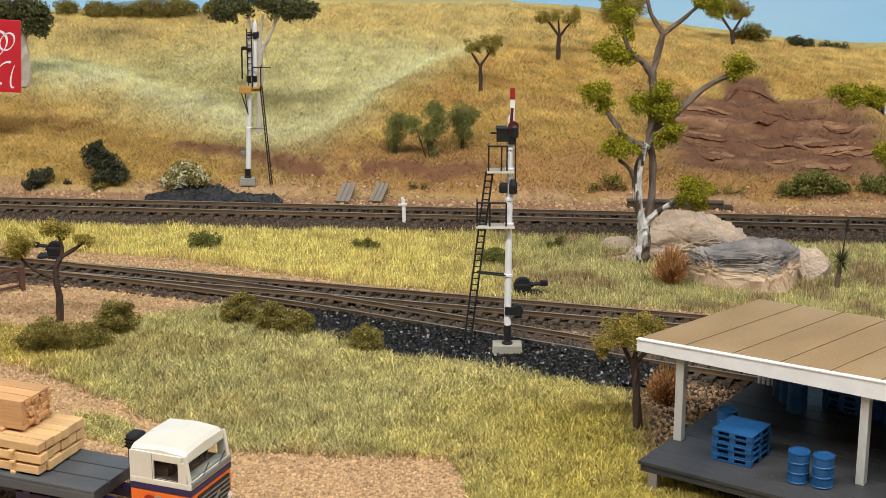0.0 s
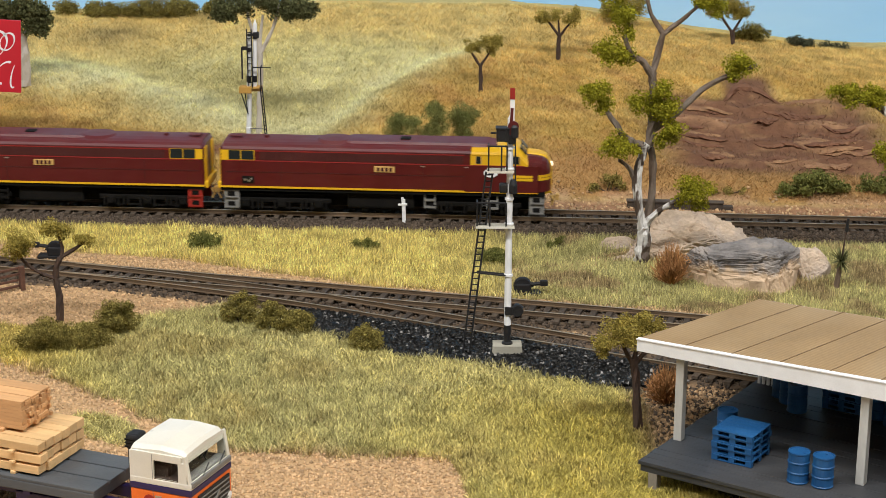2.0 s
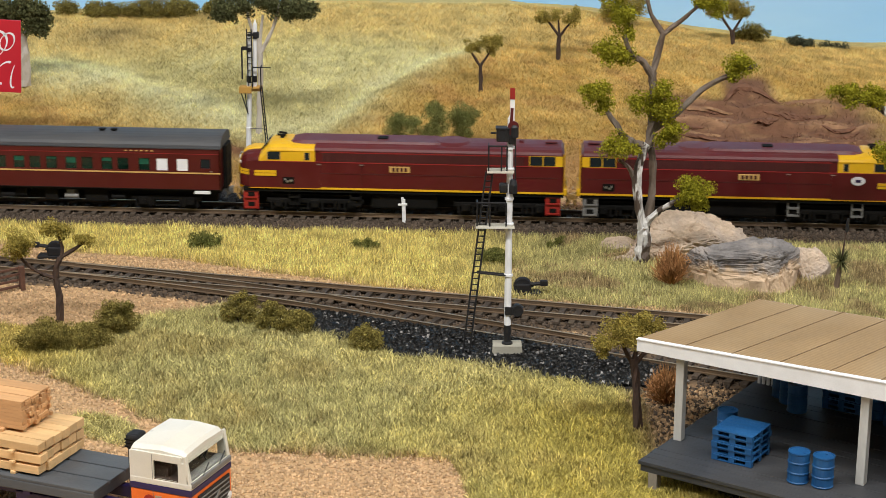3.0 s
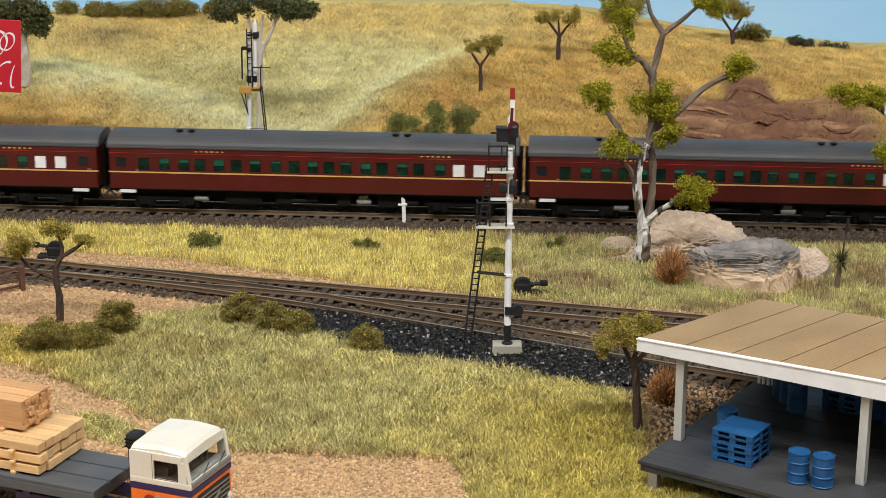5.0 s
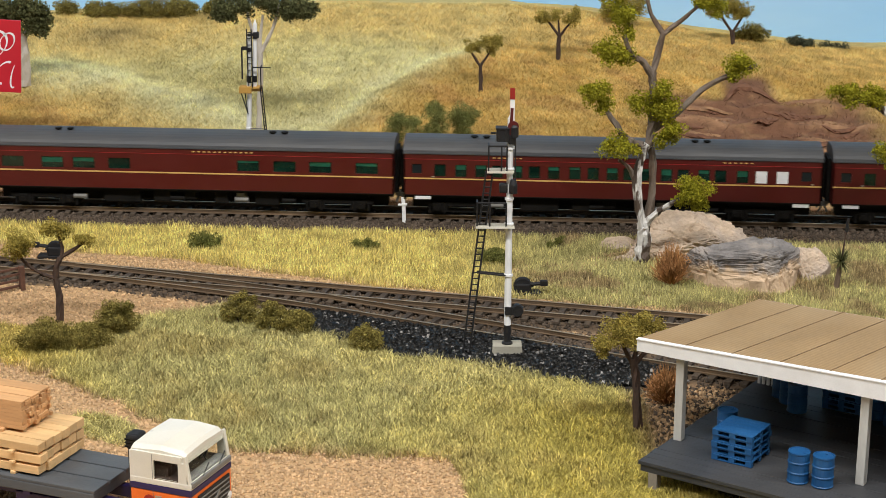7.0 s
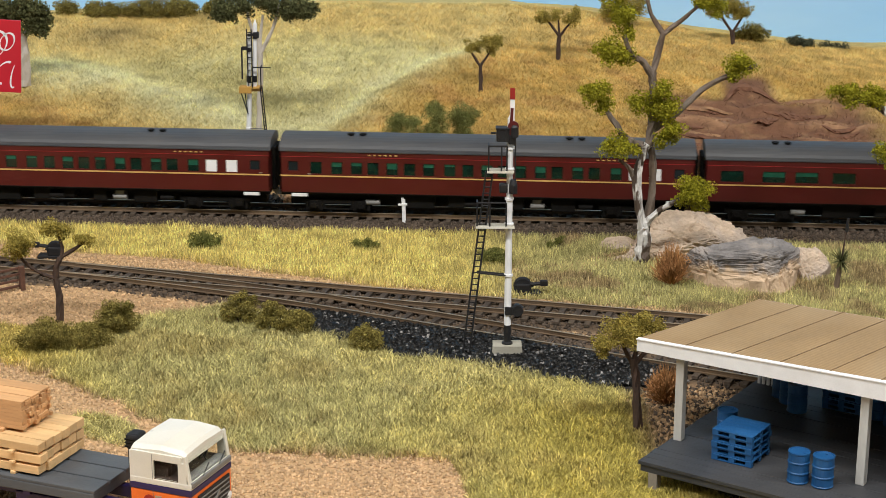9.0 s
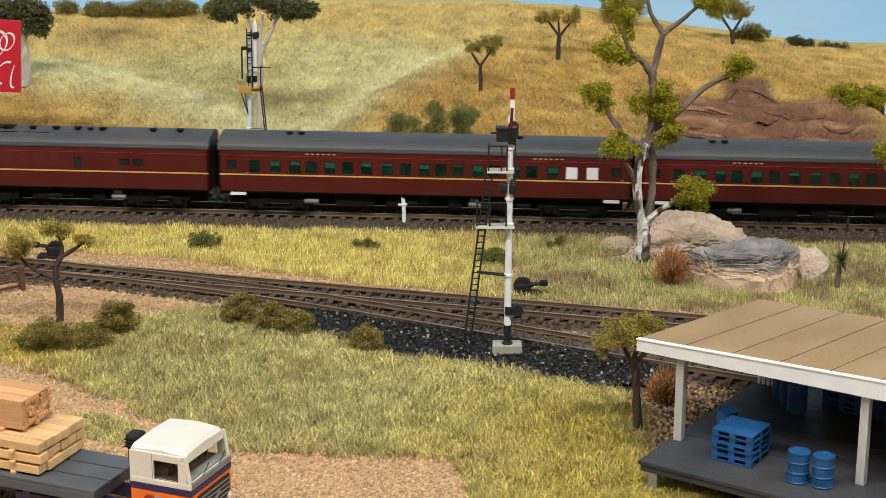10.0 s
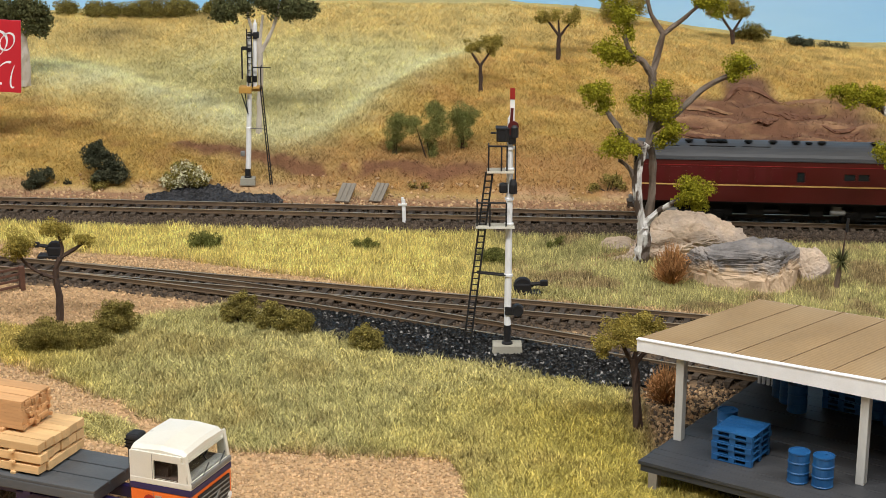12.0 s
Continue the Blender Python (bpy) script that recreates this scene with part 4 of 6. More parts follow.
    box(bm, 69, 71, -4, 4, 42.8, 44.4)
    part("horns", bm, "black", L)
    for s in (-1, 1):
        bm = lathe(B(), [(0.01, 0), (1.0, 0), (1.0, 0.8), (0.8, 1.0), (0.01, 1.0)], 12, pose(93.4, s * 8.6, 21.4 if lit else 29.5, 0, 90) )
        part("marker_lamp", bm, "lamp" if lit else "white", L, "small round marker lamp")
        bm = lathe(B(), [(0.01, 0), (1.3, 0), (1.3, 0.7), (0.01, 1.0)], 12, pose(91.2, s * 10.9, 28.0, 0, 90, s * 40))
        part("marker_lamp", bm, "lamp" if lit else "white", L, "small round marker lamp")
    bm = lathe(B(), [(0.01, 0), (1.4, 0), (1.4, 0.8), (0.01, 1.0)], 12, pose(95.2, 0, 30.2, 0, 80))
    part("headlight", bm, "lamp" if lit else "white", L, "round headlight in the nose")
    for x in (-60, 50):
        bogie(L, x, (-21.5, 0, 21.5))
    # added black box: hides the bright ground behind, so the underside stays dark
    part("centre_beam", box(B(), -88, 86, -4.5, 4.5, 3.2, 14, 0.4), "black", L, "black filler box added to darken the space between the bogies")
    part("fuel_tank", box(B(), -22, 17, -12.4, 12.4, 4.0, 14, 1.2), "black", L, "black fuel tank")
    part("tank_end", box(B(), 12, 13.2, -13.0, -12.2, 5, 13), "black", L)
    coupler(L, 95, 1), coupler(L, -96.5, -1)
    return L


def coach(windows, label, group="carriages of the train", whites=(), steps=True, length=239.4, lettering=(), small=()):
    """windows: (centre, width, bottom, top) along the side."""
    C = thing("carriage", pose(0, 0, 0), label, "railway carriage", group)
    h, W = length / 2, 16.2
    zb, zs, zt = 13.6, 38.4, 45.4
    wins = sorted(windows)
    for s in (-1, 1):
        bm = B()
        ya, yb = (s * W, s * (W - 0.8))
        y0, y1 = min(ya, yb), max(ya, yb)
        # one sheet with openings, given a thickness
        xs = sorted({-h, h} | {round(c + q * w / 2, 3) for c, w, _, _ in wins for q in (-1, 1)})
        zz = sorted({zb, zs} | {v for win in wins for v in win[2:]})
        nx, nz = len(xs) - 1, len(zz) - 1
        solid = [[not any(abs((xs[i] + xs[i + 1]) / 2 - c) < w / 2 and z0 < (zz[j] + zz[j + 1]) / 2 < z1 for c, w, z0, z1 in wins) for j in range(nz)] for i in range(nx)]
        outer, inner = ([[bm.verts.new((x, y, z)) for z in zz] for x in xs] for y in (ya, yb))
        full = lambda i, j: 0 <= i < nx and 0 <= j < nz and solid[i][j]
        for i in range(nx):
            for j in range(nz):
                if not solid[i][j]:
                    continue
                for g in (outer, inner):
                    bm.faces.new((g[i][j], g[i + 1][j], g[i + 1][j + 1], g[i][j + 1]))
                for di, dj, a, c in ((-1, 0, (i, j), (i, j + 1)), (1, 0, (i + 1, j), (i + 1, j + 1)), (0, -1, (i, j), (i + 1, j)), (0, 1, (i, j + 1), (i + 1, j + 1))):
                    if not full(i + di, j + dj):
                        bm.faces.new((outer[a[0]][a[1]], outer[c[0]][c[1]], inner[c[0]][c[1]], inner[a[0]][a[1]]))
        side = part("side", bm, "coach_red", C, "dark red carriage side with window openings")
        for i, (c, w, z0, z1) in enumerate(wins):
            mat = "white" if c in whites else "glass" if c in small else "greenglass"
            g = (s * (W - 0.15), s * (W - 0.5)) if mat == "white" else (s * (W - 0.45), s * (W - 0.75))
            pane = part("window_pane", box(B(), c - w / 2 - 0.1, c + w / 2 + 0.1, min(g), max(g), z0 - 0.1, z1 + 0.1), mat, side,
                        "opaque white pane" if mat == "white" else "green tinted pane")
            if mat == "greenglass" and (i * 7 + len(wins)) % 5 < 3:
                d = (s * (W - 0.38), s * (W - 0.46))
                drop = (z1 - z0) * (0.22 + 0.1 * ((i * 3) % 4))
                part("blind", box(B(), c - w / 2 + 0.4, c + w / 2 - 0.6, min(d), max(d), z1 - drop, z1 - 0.1), "blind", side)
        bar_y = s * W
        for nm, mat, z0, z1 in (("waist_lining", "gold", 23.3, 24.1), ("upper_lining", "redline", 35.0, 35.25), ("lower_lining", "black", 13.4, 13.9)):
            a = (bar_y, s * (W + 0.18))
            part(nm, box(B(), -h, h, min(a), max(a), z0, z1), mat, side)
        for c, n in lettering:
            for k in range(n):
                a = (bar_y, s * (W + 0.12))
                x = c + (k - (n - 1) / 2) * 3.1
                part("letter_bar", box(B(), x - 0.7, x + 0.7, min(a), max(a), 36.3, 37.0), "gold", side)
        if steps:
            for x in (-h + 11, h - 11):
                a = (s * (W - 2.5), s * (W + 0.3))
                part("step_board", box(B(), x - 4.6, x + 4.6, min(a), max(a), 11.2, 13.0, 0.2), "white", side, "pale grey step below the door")
                part("door_handle", box(B(), x + 5.0, x + 6.6, min(bar_y, s * (W + 0.4)), max(bar_y, s * (W + 0.4)), 24.6, 25.2), "steel", side)
    for s in (-1, 1):
        bm = loft(B(), [arch(s * h - s * 0.8, W, zb, zs, zt), arch(s * h, W, zb, zs, zt)])
        end = part("end", bm, "coach_red", C, "dark red carriage end")
        bm = box(B(), min(s * h, s * (h + 2.5)), max(s * h, s * (h + 2.5)), -8.2, 8.2, 13, 38.5, 0.5)
        part("gangway", bm, "black", end, "black gangway bellows")
    bm = B()
    loft(bm, [[(p[0], p[1] * 1.015, p[2]) for p in arch(x, W, zs, zs, zt, 13)][1:-1] for x in (-h - 0.5, h + 0.5)])
    roof = part("roof", bm, "coach_roof", C, "dark grey rounded roof", smooth=False)
    for s in (-1, 1):
        a = (s * (W - 0.1), s * (W + 0.45))
        part("gutter", box(B(), -h - 0.5, h + 0.5, min(a), max(a), zs - 0.2, zs + 0.5), "coach_roof", roof)
        part("roof_seam", box(B(), -h, h, s * 13.4 - 0.2, s * 13.4 + 0.2, 41.6, 42.25), "coach_roof", roof)
    for x in (-h + 40, -h + 47, h - 72, h - 65):
        part("roof_vent", lathe(B(), [(1.5, 44.4), (1.5, 45.8), (2.1, 45.9), (2.1, 46.5), (0.01, 46.8)], 10, pose(x, -3, 0)), "black", roof)
    # added black box in place of brake gear, to keep the underframe dark
    part("centre_beam", box(B(), -h + 4, h - 4, -4, 4, 3.6, 12.2, 0.4), "black", C, "black filler box added to darken the underframe, standing for brake gear")
    part("floor_pan", box(B(), -h, h, -W + 0.9, W - 0.9, 12.0, 14.4), "black", C)
    part("interior", box(B(), -h + 2, h - 2, -6, 6, 14.4, 26), "black", C, "dark seats and partitions inside")
    for x in (-h + 33, h - 33):
        bogie(C, x, (-14, 14), r=5.2)
    r = random.Random(length + len(wins))
    for x0, x1, z0, mat in ((-52, -30, 4.6, "black"), (-22, -12, 5.5, "black"), (-4, 3, 7, "black"), (14, 22, 5, "black"), (27, 32, 6.5, "greymetal"), (38, 52, 4.6, "black")):
        part("equipment_box", box(B(), x0, x1, -13, 13, z0, 12.2, 0.5), mat, C, "underfloor equipment box")
    for y in (-8, 8):
        part("truss_rod", rod(B(), (-50, y, 6), (50, y, 6), 0.5), "black", C)
    for x in (-66, -8, 30, 58):
        part("brake_cylinder", rod(B(), (x - 4, -12.2, 7.6), (x + 4, -12.2, 7.6), 1.7, seg=12), "greymetal" if x in (30, -66) else "black", C, "underfloor cylinder")
    coupler(C, h, 1, "greymetal"), coupler(C, -h, -1, "greymetal")
    return C


def build_train():
    lead = locomotive("greymetal", True, "maroon and yellow diesel locomotive with grey steps, leading", True)
    lead.scale = (1.012, 1, 1)
    TRAIN.append((lead, -0.4524, 0))
    second = locomotive("red", False, "maroon and yellow diesel locomotive with red steps, running backwards", False)
    TRAIN.append((second, -0.6532, 180))
    k = 0.3385
    spots = [107.3, 147.1, 182.9, 217, 245, 278, 308, 341, 377, 408, 440.5, 468.6, 497.7, 532, 560, 595, 623, 660, 691.5, 726.7, 767]
    wins = [((p - 439) * k, 6.5, 25.0, 32.2) for p in spots]
    wins[0] = (wins[0][0], 5.8, 26.6, 32.2)
    wins[-1] = (wins[-1][0], 5.8, 26.6, 32.2)
    whites = (wins[18][0], wins[19][0])
    small = (wins[0][0], wins[-1][0])
    saloon = coach(wins, "dark red passenger carriage with green windows and grey roof", whites=whites, lettering=((-60, 6), (72, 6)), small=small)
    h = 120.5
    cafe = [(h - o * k, 13.0, 25.6, 32.0) for o in (48, 128, 190, 253, 478, 540, 595, 665)]
    buffet = coach(cafe, "dark red buffet carriage with wide green windows", steps=False, lettering=((20, 12),))
    front = -0.7550
    for i in range(6):
        mid = front - 0.2457 * (i + 0.5)
        ob = buffet if i == 3 else saloon if i == 0 else copy_thing(saloon, pose(0, 0, 0))
        TRAIN.append((ob, mid, 0))
    hv = 84.5
    van = coach([(-hv + 92, 4.6, 26, 32), (-hv + 119.5, 6.4, 27.4, 31.4), (-hv + 127.5, 6.4, 27.4, 31.4)], "dark red windowless brake van with vents on its grey roof", length=169.0, steps=False,
                whites=(), small=(-hv + 92, -hv + 119.5, -hv + 127.5), group="")
    tagged(van, category="brake van")
    for i in range(8):
        x = -hv + 8 + i * 9.6
        bar(van, "louvre_panel", "maroon", x, x + 6.4, 25.4, 34, 16.1, 0.3, "ribbed louvre panel")
    for i, x in enumerate((-72, -56, -38, -22, -8, 5, 20, 50, 66)):
        part("roof_vent", lathe(B(), [(1.6, 44.2), (1.6, 46.0), (2.4, 46.2), (2.4, 47.0), (0.01, 47.3)], 10, pose(x, -3, 0)), "black", van)
    for x0, x1 in ((-76, -62), (-56, -30), (-26, -10)):
        part("roof_rail", box(B(), x0, x1, -9.4, -8.6, 43.6, 44.9), "black", van)
    part("roof_hatch", box(B(), -46, -34, -4, 4, 45.0, 46.2, 0.3), "black", van)
    TRAIN.append((van, -2.4015 + 0.0846, 0))


build_train()
# ---- goods platform with its canopy; x along its front, y into its depth ----
SHED = pose(0.0769, 0.675, 0, rz=-34)


def on_deck(x, y, turn=0.0):
    return SHED @ pose(x * MM, y * MM, 0.0132, rz=turn)


def build_shed():
    S = thing("goods_platform", SHED, "grey timber goods platform under a brown roof on white posts", "goods platform")
    base = part("platform_frame", box(B(), 0.6, 219, 0.6, 117.4, 8.6, 11.4, 0.2), "deck", S, "dark grey platform beam")
    y, r = 0.0, random.Random(4)
    while y < 118:
        w = 4.9
        part("plank", box(B(), r.uniform(-0.3, 0.2), 220, y + 0.06, min(y + w, 118), 11.4, 13.0 + r.uniform(-0.12, 0.1), 0.12), "deck", base)
        y += w
    for x in (6, 60, 120, 180):
        for yy in (2.5, 60, 112):
            part("stump", box(B(), x - 1.9, x + 1.9, yy - 1.9, yy + 1.9, -0.5, 8.7, 0.2), "greywood", S, "pale timber stump under the deck")
    front, back = 25.4, 140.0
    RISE = Matrix.Translation((-15, 0, 0)) @ Matrix(((1, 0, 0, 0), (0, 1, 0, 0), (0.036, 0, 1, 0), (0, 0, 0, 1))) @ Matrix.Translation((15, 0, 0))
    slope = math.atan2(38.5 - 53.0, back - front)
    rz = lambda yy: 53.0 + (yy - front) * math.tan(slope)
    for x in (3.0, 80.2, 157.4, 212):
        for yy in (28.4, 112.0):
            part("post", box(B(), x - 1.75, x + 1.75, yy - 1.75, yy + 1.75, 12.9, rz(yy) - 2.2 + 0.036 * (x + 15), 0.3), "postwhite", S, "weathered white square post")
    roof = part("roof", box(B(), -14.8, 219.5, front, back, -1.0, 0.0, m=RISE @ Matrix.Translation((0, front, 53.0)) @ Matrix.Rotation(slope, 4, "X") @ Matrix.Translation((0, -front, 0))), "roofsheet", S, "thin brown sheet roof sloping to the back")
    lie = RISE @ Matrix.Translation((0, front, 53.0)) @ Matrix.Rotation(slope, 4, "X") @ Matrix.Translation((0, -front, 0))
    run = front + (back - front) / math.cos(slope)
    x = -14.8
    while x < 219:
        # corrugations, and a raised lap where sheets meet
        bm = B()
        n = 11
        w = 20.2
        pts = []
        for i in range(n * 4 + 1):
            pts.append((x + w * i / (n * 4), 0.3 + 0.3 * math.sin(i * math.pi / 2)))
        rows = [[bm.verts.new(lie @ Vector((px, yy, pz))) for px, pz in pts] for yy in (front, run)]
        for i in range(len(pts) - 1):
            bm.faces.new((rows[0][i], rows[0][i + 1], rows[1][i + 1], rows[1][i]))
        part("roof_sheet", bm, "roofsheet", roof)
        part("lap", box(B(), x + w - 0.14, x + w + 0.1, front, run, 0.0, 0.8, m=lie), "rooflap", roof, "brown sheet joint")
        x += w
    part("fascia", loft(B(), [[(x, front - 1.4, z), (x, front, z), (x, front, z + h), (x, front - 1.4, z + h)] for x, z, h in ((-15.2, 48.3, 4.9), (219.8, 51.4, 10.3))]), "white", S, "white painted fascia board")
    part("fascia_cap", box(B(), -15.4, 220, front - 1.8, front + 0.6, 52.9, 53.5, 0.15, m=RISE), "white", S)
    part("back_fascia", box(B(), -15.2, 219.8, back, back + 1.2, 34.6, 38.4, 0.2, m=RISE), "white", S)
    for x in (-14.5, 3, 80, 157, 212):
        part("rafter", box(B(), x - 0.8, x + 0.8, front, run, -3.6, -1.0, m=lie), "greywood", S)
    for i in range(5):
        fx = 2.4 + i * 2.1
        part("railing_bar", box(B(), fx - 0.6, fx + 0.6, 105.0, 106.0, 12.9, 20.5, 0.15), "white", S)
    part("railing", box(B(), 0.5, 13, 106.0, 106.7, 18.4, 19.8, 0.1), "white", S, "short white picket railing")


build_shed()


def drum(x, y, turn=0.0):
    D = thing("oil_drum", on_deck(x, y, turn), "blue steel oil drum on the platform", "drum", "blue drums")
    r = 4.05
    prof = [(0.01, 0), (r, 0), (r + 0.18, 0.15), (r + 0.18, 0.5), (r, 0.7)]
    for z in (4.1, 8.2):
        prof += [(r, z - 0.5), (r + 0.22, z - 0.2), (r + 0.22, z + 0.2), (r, z + 0.5)]
    prof += [(r, 11.6), (r + 0.18, 11.8), (r + 0.18, 12.3), (r - 0.15, 12.3), (r - 0.25, 11.9), (0.01, 11.9)]
    part("shell", lathe(B(), prof, 22), "blue", D, smooth=False)
    part("bung", lathe(B(), [(0.6, 11.8), (0.6, 12.2), (0.01, 12.2)], 8, pose(2.2, 0, 0)), "blue", D)
    return D


first = drum(59.5, 16.7)
for x, y in ((68.9, 18.0), (17.0, 96.5), (22.6, 91.5), (29.5, 84.0), (60.5, 96.0), (68.5, 92.0), (84.0, 68.0), (18.4, 40.0), (78, 80)):
    copy_thing(first, on_deck(x, y, x * 13 % 90))


def pallet():
    P = thing("pallet", on_deck(31, 26.4), "blue plastic pallet in a stack on the platform", "pallet", "blue pallets")
    for i in range(6):
        part("top_slat", box(B(), -8.5, 8.5, -8.75 + i * 2.92, -5.95 + i * 2.92, 1.9, 2.5, 0.1), "blue", P)
    for y in (-8.7, -0.9, 6.9):
        part("bottom_slat", box(B(), -8.5, 8.5, y, y + 1.9, 0, 0.45, 0.08), "blue", P)
        for x in (-8.5, -1.3, 5.9):
            part("block", box(B(), x, x + 2.6, y, y + 1.9, 0.4, 2.0, 0.08), "blue", P)
    return P


def pallet_stack(x, y, n, turn, model):
    r = random.Random(int(x * 3 + y))
    for i in range(n):
        m = on_deck(x + r.uniform(-0.3, 0.3), y + r.uniform(-0.3, 0.3), turn + r.uniform(-1.2, 1.2)) @ pose(0, 0, i * 0.00256)
        if model.get("first") is None:
            model["first"] = pallet()
            model["first"].matrix_world = m
        else:
            copy_thing(model["first"], m)


models = {}
pallet_stack(31.0, 26.2, 5, 0, models)
pallet_stack(45.0, 102.0, 5, 0, models)
pallet_stack(100.0, 90.0, 4, 0, models)
# ---- flatbed truck with timber; x forward from the cab's front, y to its far side ----
TRUCK = pose(-0.0905, 0.6158, 0, rz=-22)


def build_truck():
    T = thing("flatbed_truck", TRUCK, "white cab flatbed truck with orange and navy stripes", "truck")
    W = 30.0
    # cab shell: floor to waist, then pillars and roof round the glass
    bm = B()
    box(bm, -24.5, 0.6, 0, W, 8.0, 22.8, 0.7)
    cab = part("cab", bm, "orange", T, "orange lower half of the cab")
    part("stripe", box(B(), -24.6, 0.8, -0.15, W + 0.15, 22.8, 25.2, 0.3), "navy", cab, "navy blue waist stripe")
    part("white_band", box(B(), -24.6, 0.7, -0.1, W + 0.1, 25.2, 27.6, 0.4), "cream", cab)
    part("roof", loft(B(), [[(x, 0.6 + i, z0 + dz) for (i, dz) in ((0, -3.4), (0.2, -1.4), (1.6, 0), (W / 2 - 0.6, 0.55), (W - 2.8, 0), (W - 1.4, -1.4), (W - 1.2, -3.4))] for x, z0 in ((-24.6, 38.0), (-23.6, 39.4), (-12, 40.2), (-3.2, 39.4), (-1.6, 38.2))]), "cream", cab, "cream white rounded cab roof", smooth=False)
    part("rear_wall", box(B(), -24.6, -23.6, 0, W, 25, 37.4, 0.3), "cream", cab)
    for s in (0, 1):
        y0, y1 = (0.0, 0.9) if s == 0 else (W - 0.9, W)
        part("side_panel", box(B(), -24.0, -14.6, y0, y1, 27.2, 37.6, 0.2), "cream", cab)
        part("window_head", box(B(), -14.7, -3.0, y0, y1, 34.8, 37.6, 0.2), "cream", cab)
        part("door_pillar", box(B(), -4.6, -1.0, y0, y1, 27.2, 35.4, 0.3), "cream", cab)
        g = (y0 + 0.45, y0 + 0.6)
        w = part("side_window", box(B(), -14.6, -4.6, *g, 27.6, 34.9), "cabglass", cab, "clear side window")
        w.visible_shadow = False
        part("window_frame", box(B(), -14.9, -4.3, y0 + 0.2, y0 + 0.4, 27.3, 27.8), "rail", cab)
        bm = lathe(B(), [(1.9, 0), (2.4, 0.1), (2.4, 0.3), (1.9, 0.3)], 18, pose(-16.6, -0.1 if s == 0 else W + 0.1, 18.8, 90 if s == 0 else -90))
        part("badge_ring", bm, "red", cab)
        part("handle", box(B(), -14.2, -11.6, -0.5 if s == 0 else W, 0 if s == 0 else W + 0.5, 20.6, 21.2), "steel", cab)
        part("door_line", box(B(), -15.2, -15.0, -0.06 if s == 0 else W, 0 if s == 0 else W + 0.06, 10, 37), "greymetal", cab)
    for y0 in (0.0, W - 1.6):
        part("front_pillar", box(B(), -0.5, 0.5, y0, y0 + 1.6, 27.2, 38.2, 0.3, m=Matrix.Translation((0, 0, 27)) @ Matrix.Rotation(radians(-9), 4, "Y") @ Matrix.Translation((0, 0, -27))), "cream", cab)
    ws = part("windscreen", box(B(), -0.2, 0.0, 1.5, W - 1.5, 27.4, 37.6, m=Matrix.Translation((0, 0, 27)) @ Matrix.Rotation(radians(-9), 4, "Y") @ Matrix.Translation((0, 0, -27))), "cabglass", cab, "clear one-piece windscreen")
    ws.visible_shadow = False
    for y in (8, 20):
        bm = B()
        rod(bm, (1.0, y, 27.6), (0.4, y + 6, 31.0), 0.22, seg=6)
        part("wiper", bm, "cable", cab)
    part("scuttle", box(B(), 0.2, 1.3, 0.6, W - 0.6, 26.0, 28.0, 0.3), "greymetal", cab, "dark scuttle panel below the windscreen")
    part("grille", box(B(), 0.6, 1.4, 4.5, W - 2.5, 10.0, 21.6, 0.3), "cable", cab, "black radiator grille")
    for i in range(6):
        part("grille_bar", box(B(), 1.35, 1.6, 5, W - 3, 11 + i * 1.8, 11.5 + i * 1.8), "greymetal", cab)
    part("grille_brace", box(B(), 1.5, 1.9, -0.5, 0.5, 0, 14, m=pose(0, 8, 9.6, -52)), "greymetal", cab)
    part("bumper", box(B(), -1, 2.6, 0, W, 5.6, 9.6, 0.5), "cream", T, "white front bumper")
    for y in (3.2, W - 3.2):
        part("headlamp", lathe(B(), [(0.01, 0), (1.7, 0), (1.7, 0.7), (0.01, 1.0)], 14, pose(0.8, y, 13, 0, 90)), "white", cab)
    # inside the cab
    part("seat", box(B(), -19, -10, 2.5, 12, 17, 32, 1.5), "darkbark", T, "dark brown cab seat")
    part("seat", box(B(), -19, -10, 18, 27.5, 17, 32, 1.5), "darkbark", T, "dark brown cab seat")
    # dark sheet added over the white band, for the shade inside the cab
    part("cab_floor", box(B(), -23.4, -0.9, 1.0, W - 1.0, 26.8, 27.9), "darkbark", T, "dark sheet at sill height that darkens the cab interior")
    part("dashboard", box(B(), -4.5, -0.6, 1.5, W - 1.5, 22, 28.6, 0.6), "greymetal", T)
    bm = B()
    ring = [(2.3 * math.cos(a * math.pi / 8), 2.3 * math.sin(a * math.pi / 8)) for a in range(17)]
    for (a, c), (e, g) in zip(ring, ring[1:]):
        rod(bm, (c * 0.5 - 6.5, 22 + a, 30 + c * 0.85), (g * 0.5 - 6.5, 22 + e, 30 + g * 0.85), 0.3, seg=6)
    rod(bm, (-6.5, 22, 30), (-4, 22, 26), 0.3, seg=6)
    part("steering_wheel", bm, "cable", T)
    # air intake behind the cab
    part("intake", box(B(), -30.2, -26.0, 8.2, 13.6, 10, 33.5, 0.5), "cable", T, "black air intake behind the cab")
    part("intake_cap", box(B(), -30.8, -25.4, 7.6, 14.2, 33.5, 39.6, 1.2), "cable", T)
    for z in (34.6, 36.0, 37.4):
        part("intake_slot", box(B(), -31.0, -25.2, 7.4, 14.4, z, z + 0.35), "black", T)
    # chassis and bed
    for y in (8.5, 21.5):
        part("chassis_rail", box(B(), -175, -6, y - 1.5, y + 1.5, 8, 12.5, 0.2), "navy", T)
    bed = part("bed", box(B(), -176, -40.2, -0.5, 33.0, 13.4, 17.2, 0.4), "truckbed", T, "grey flat load bed")
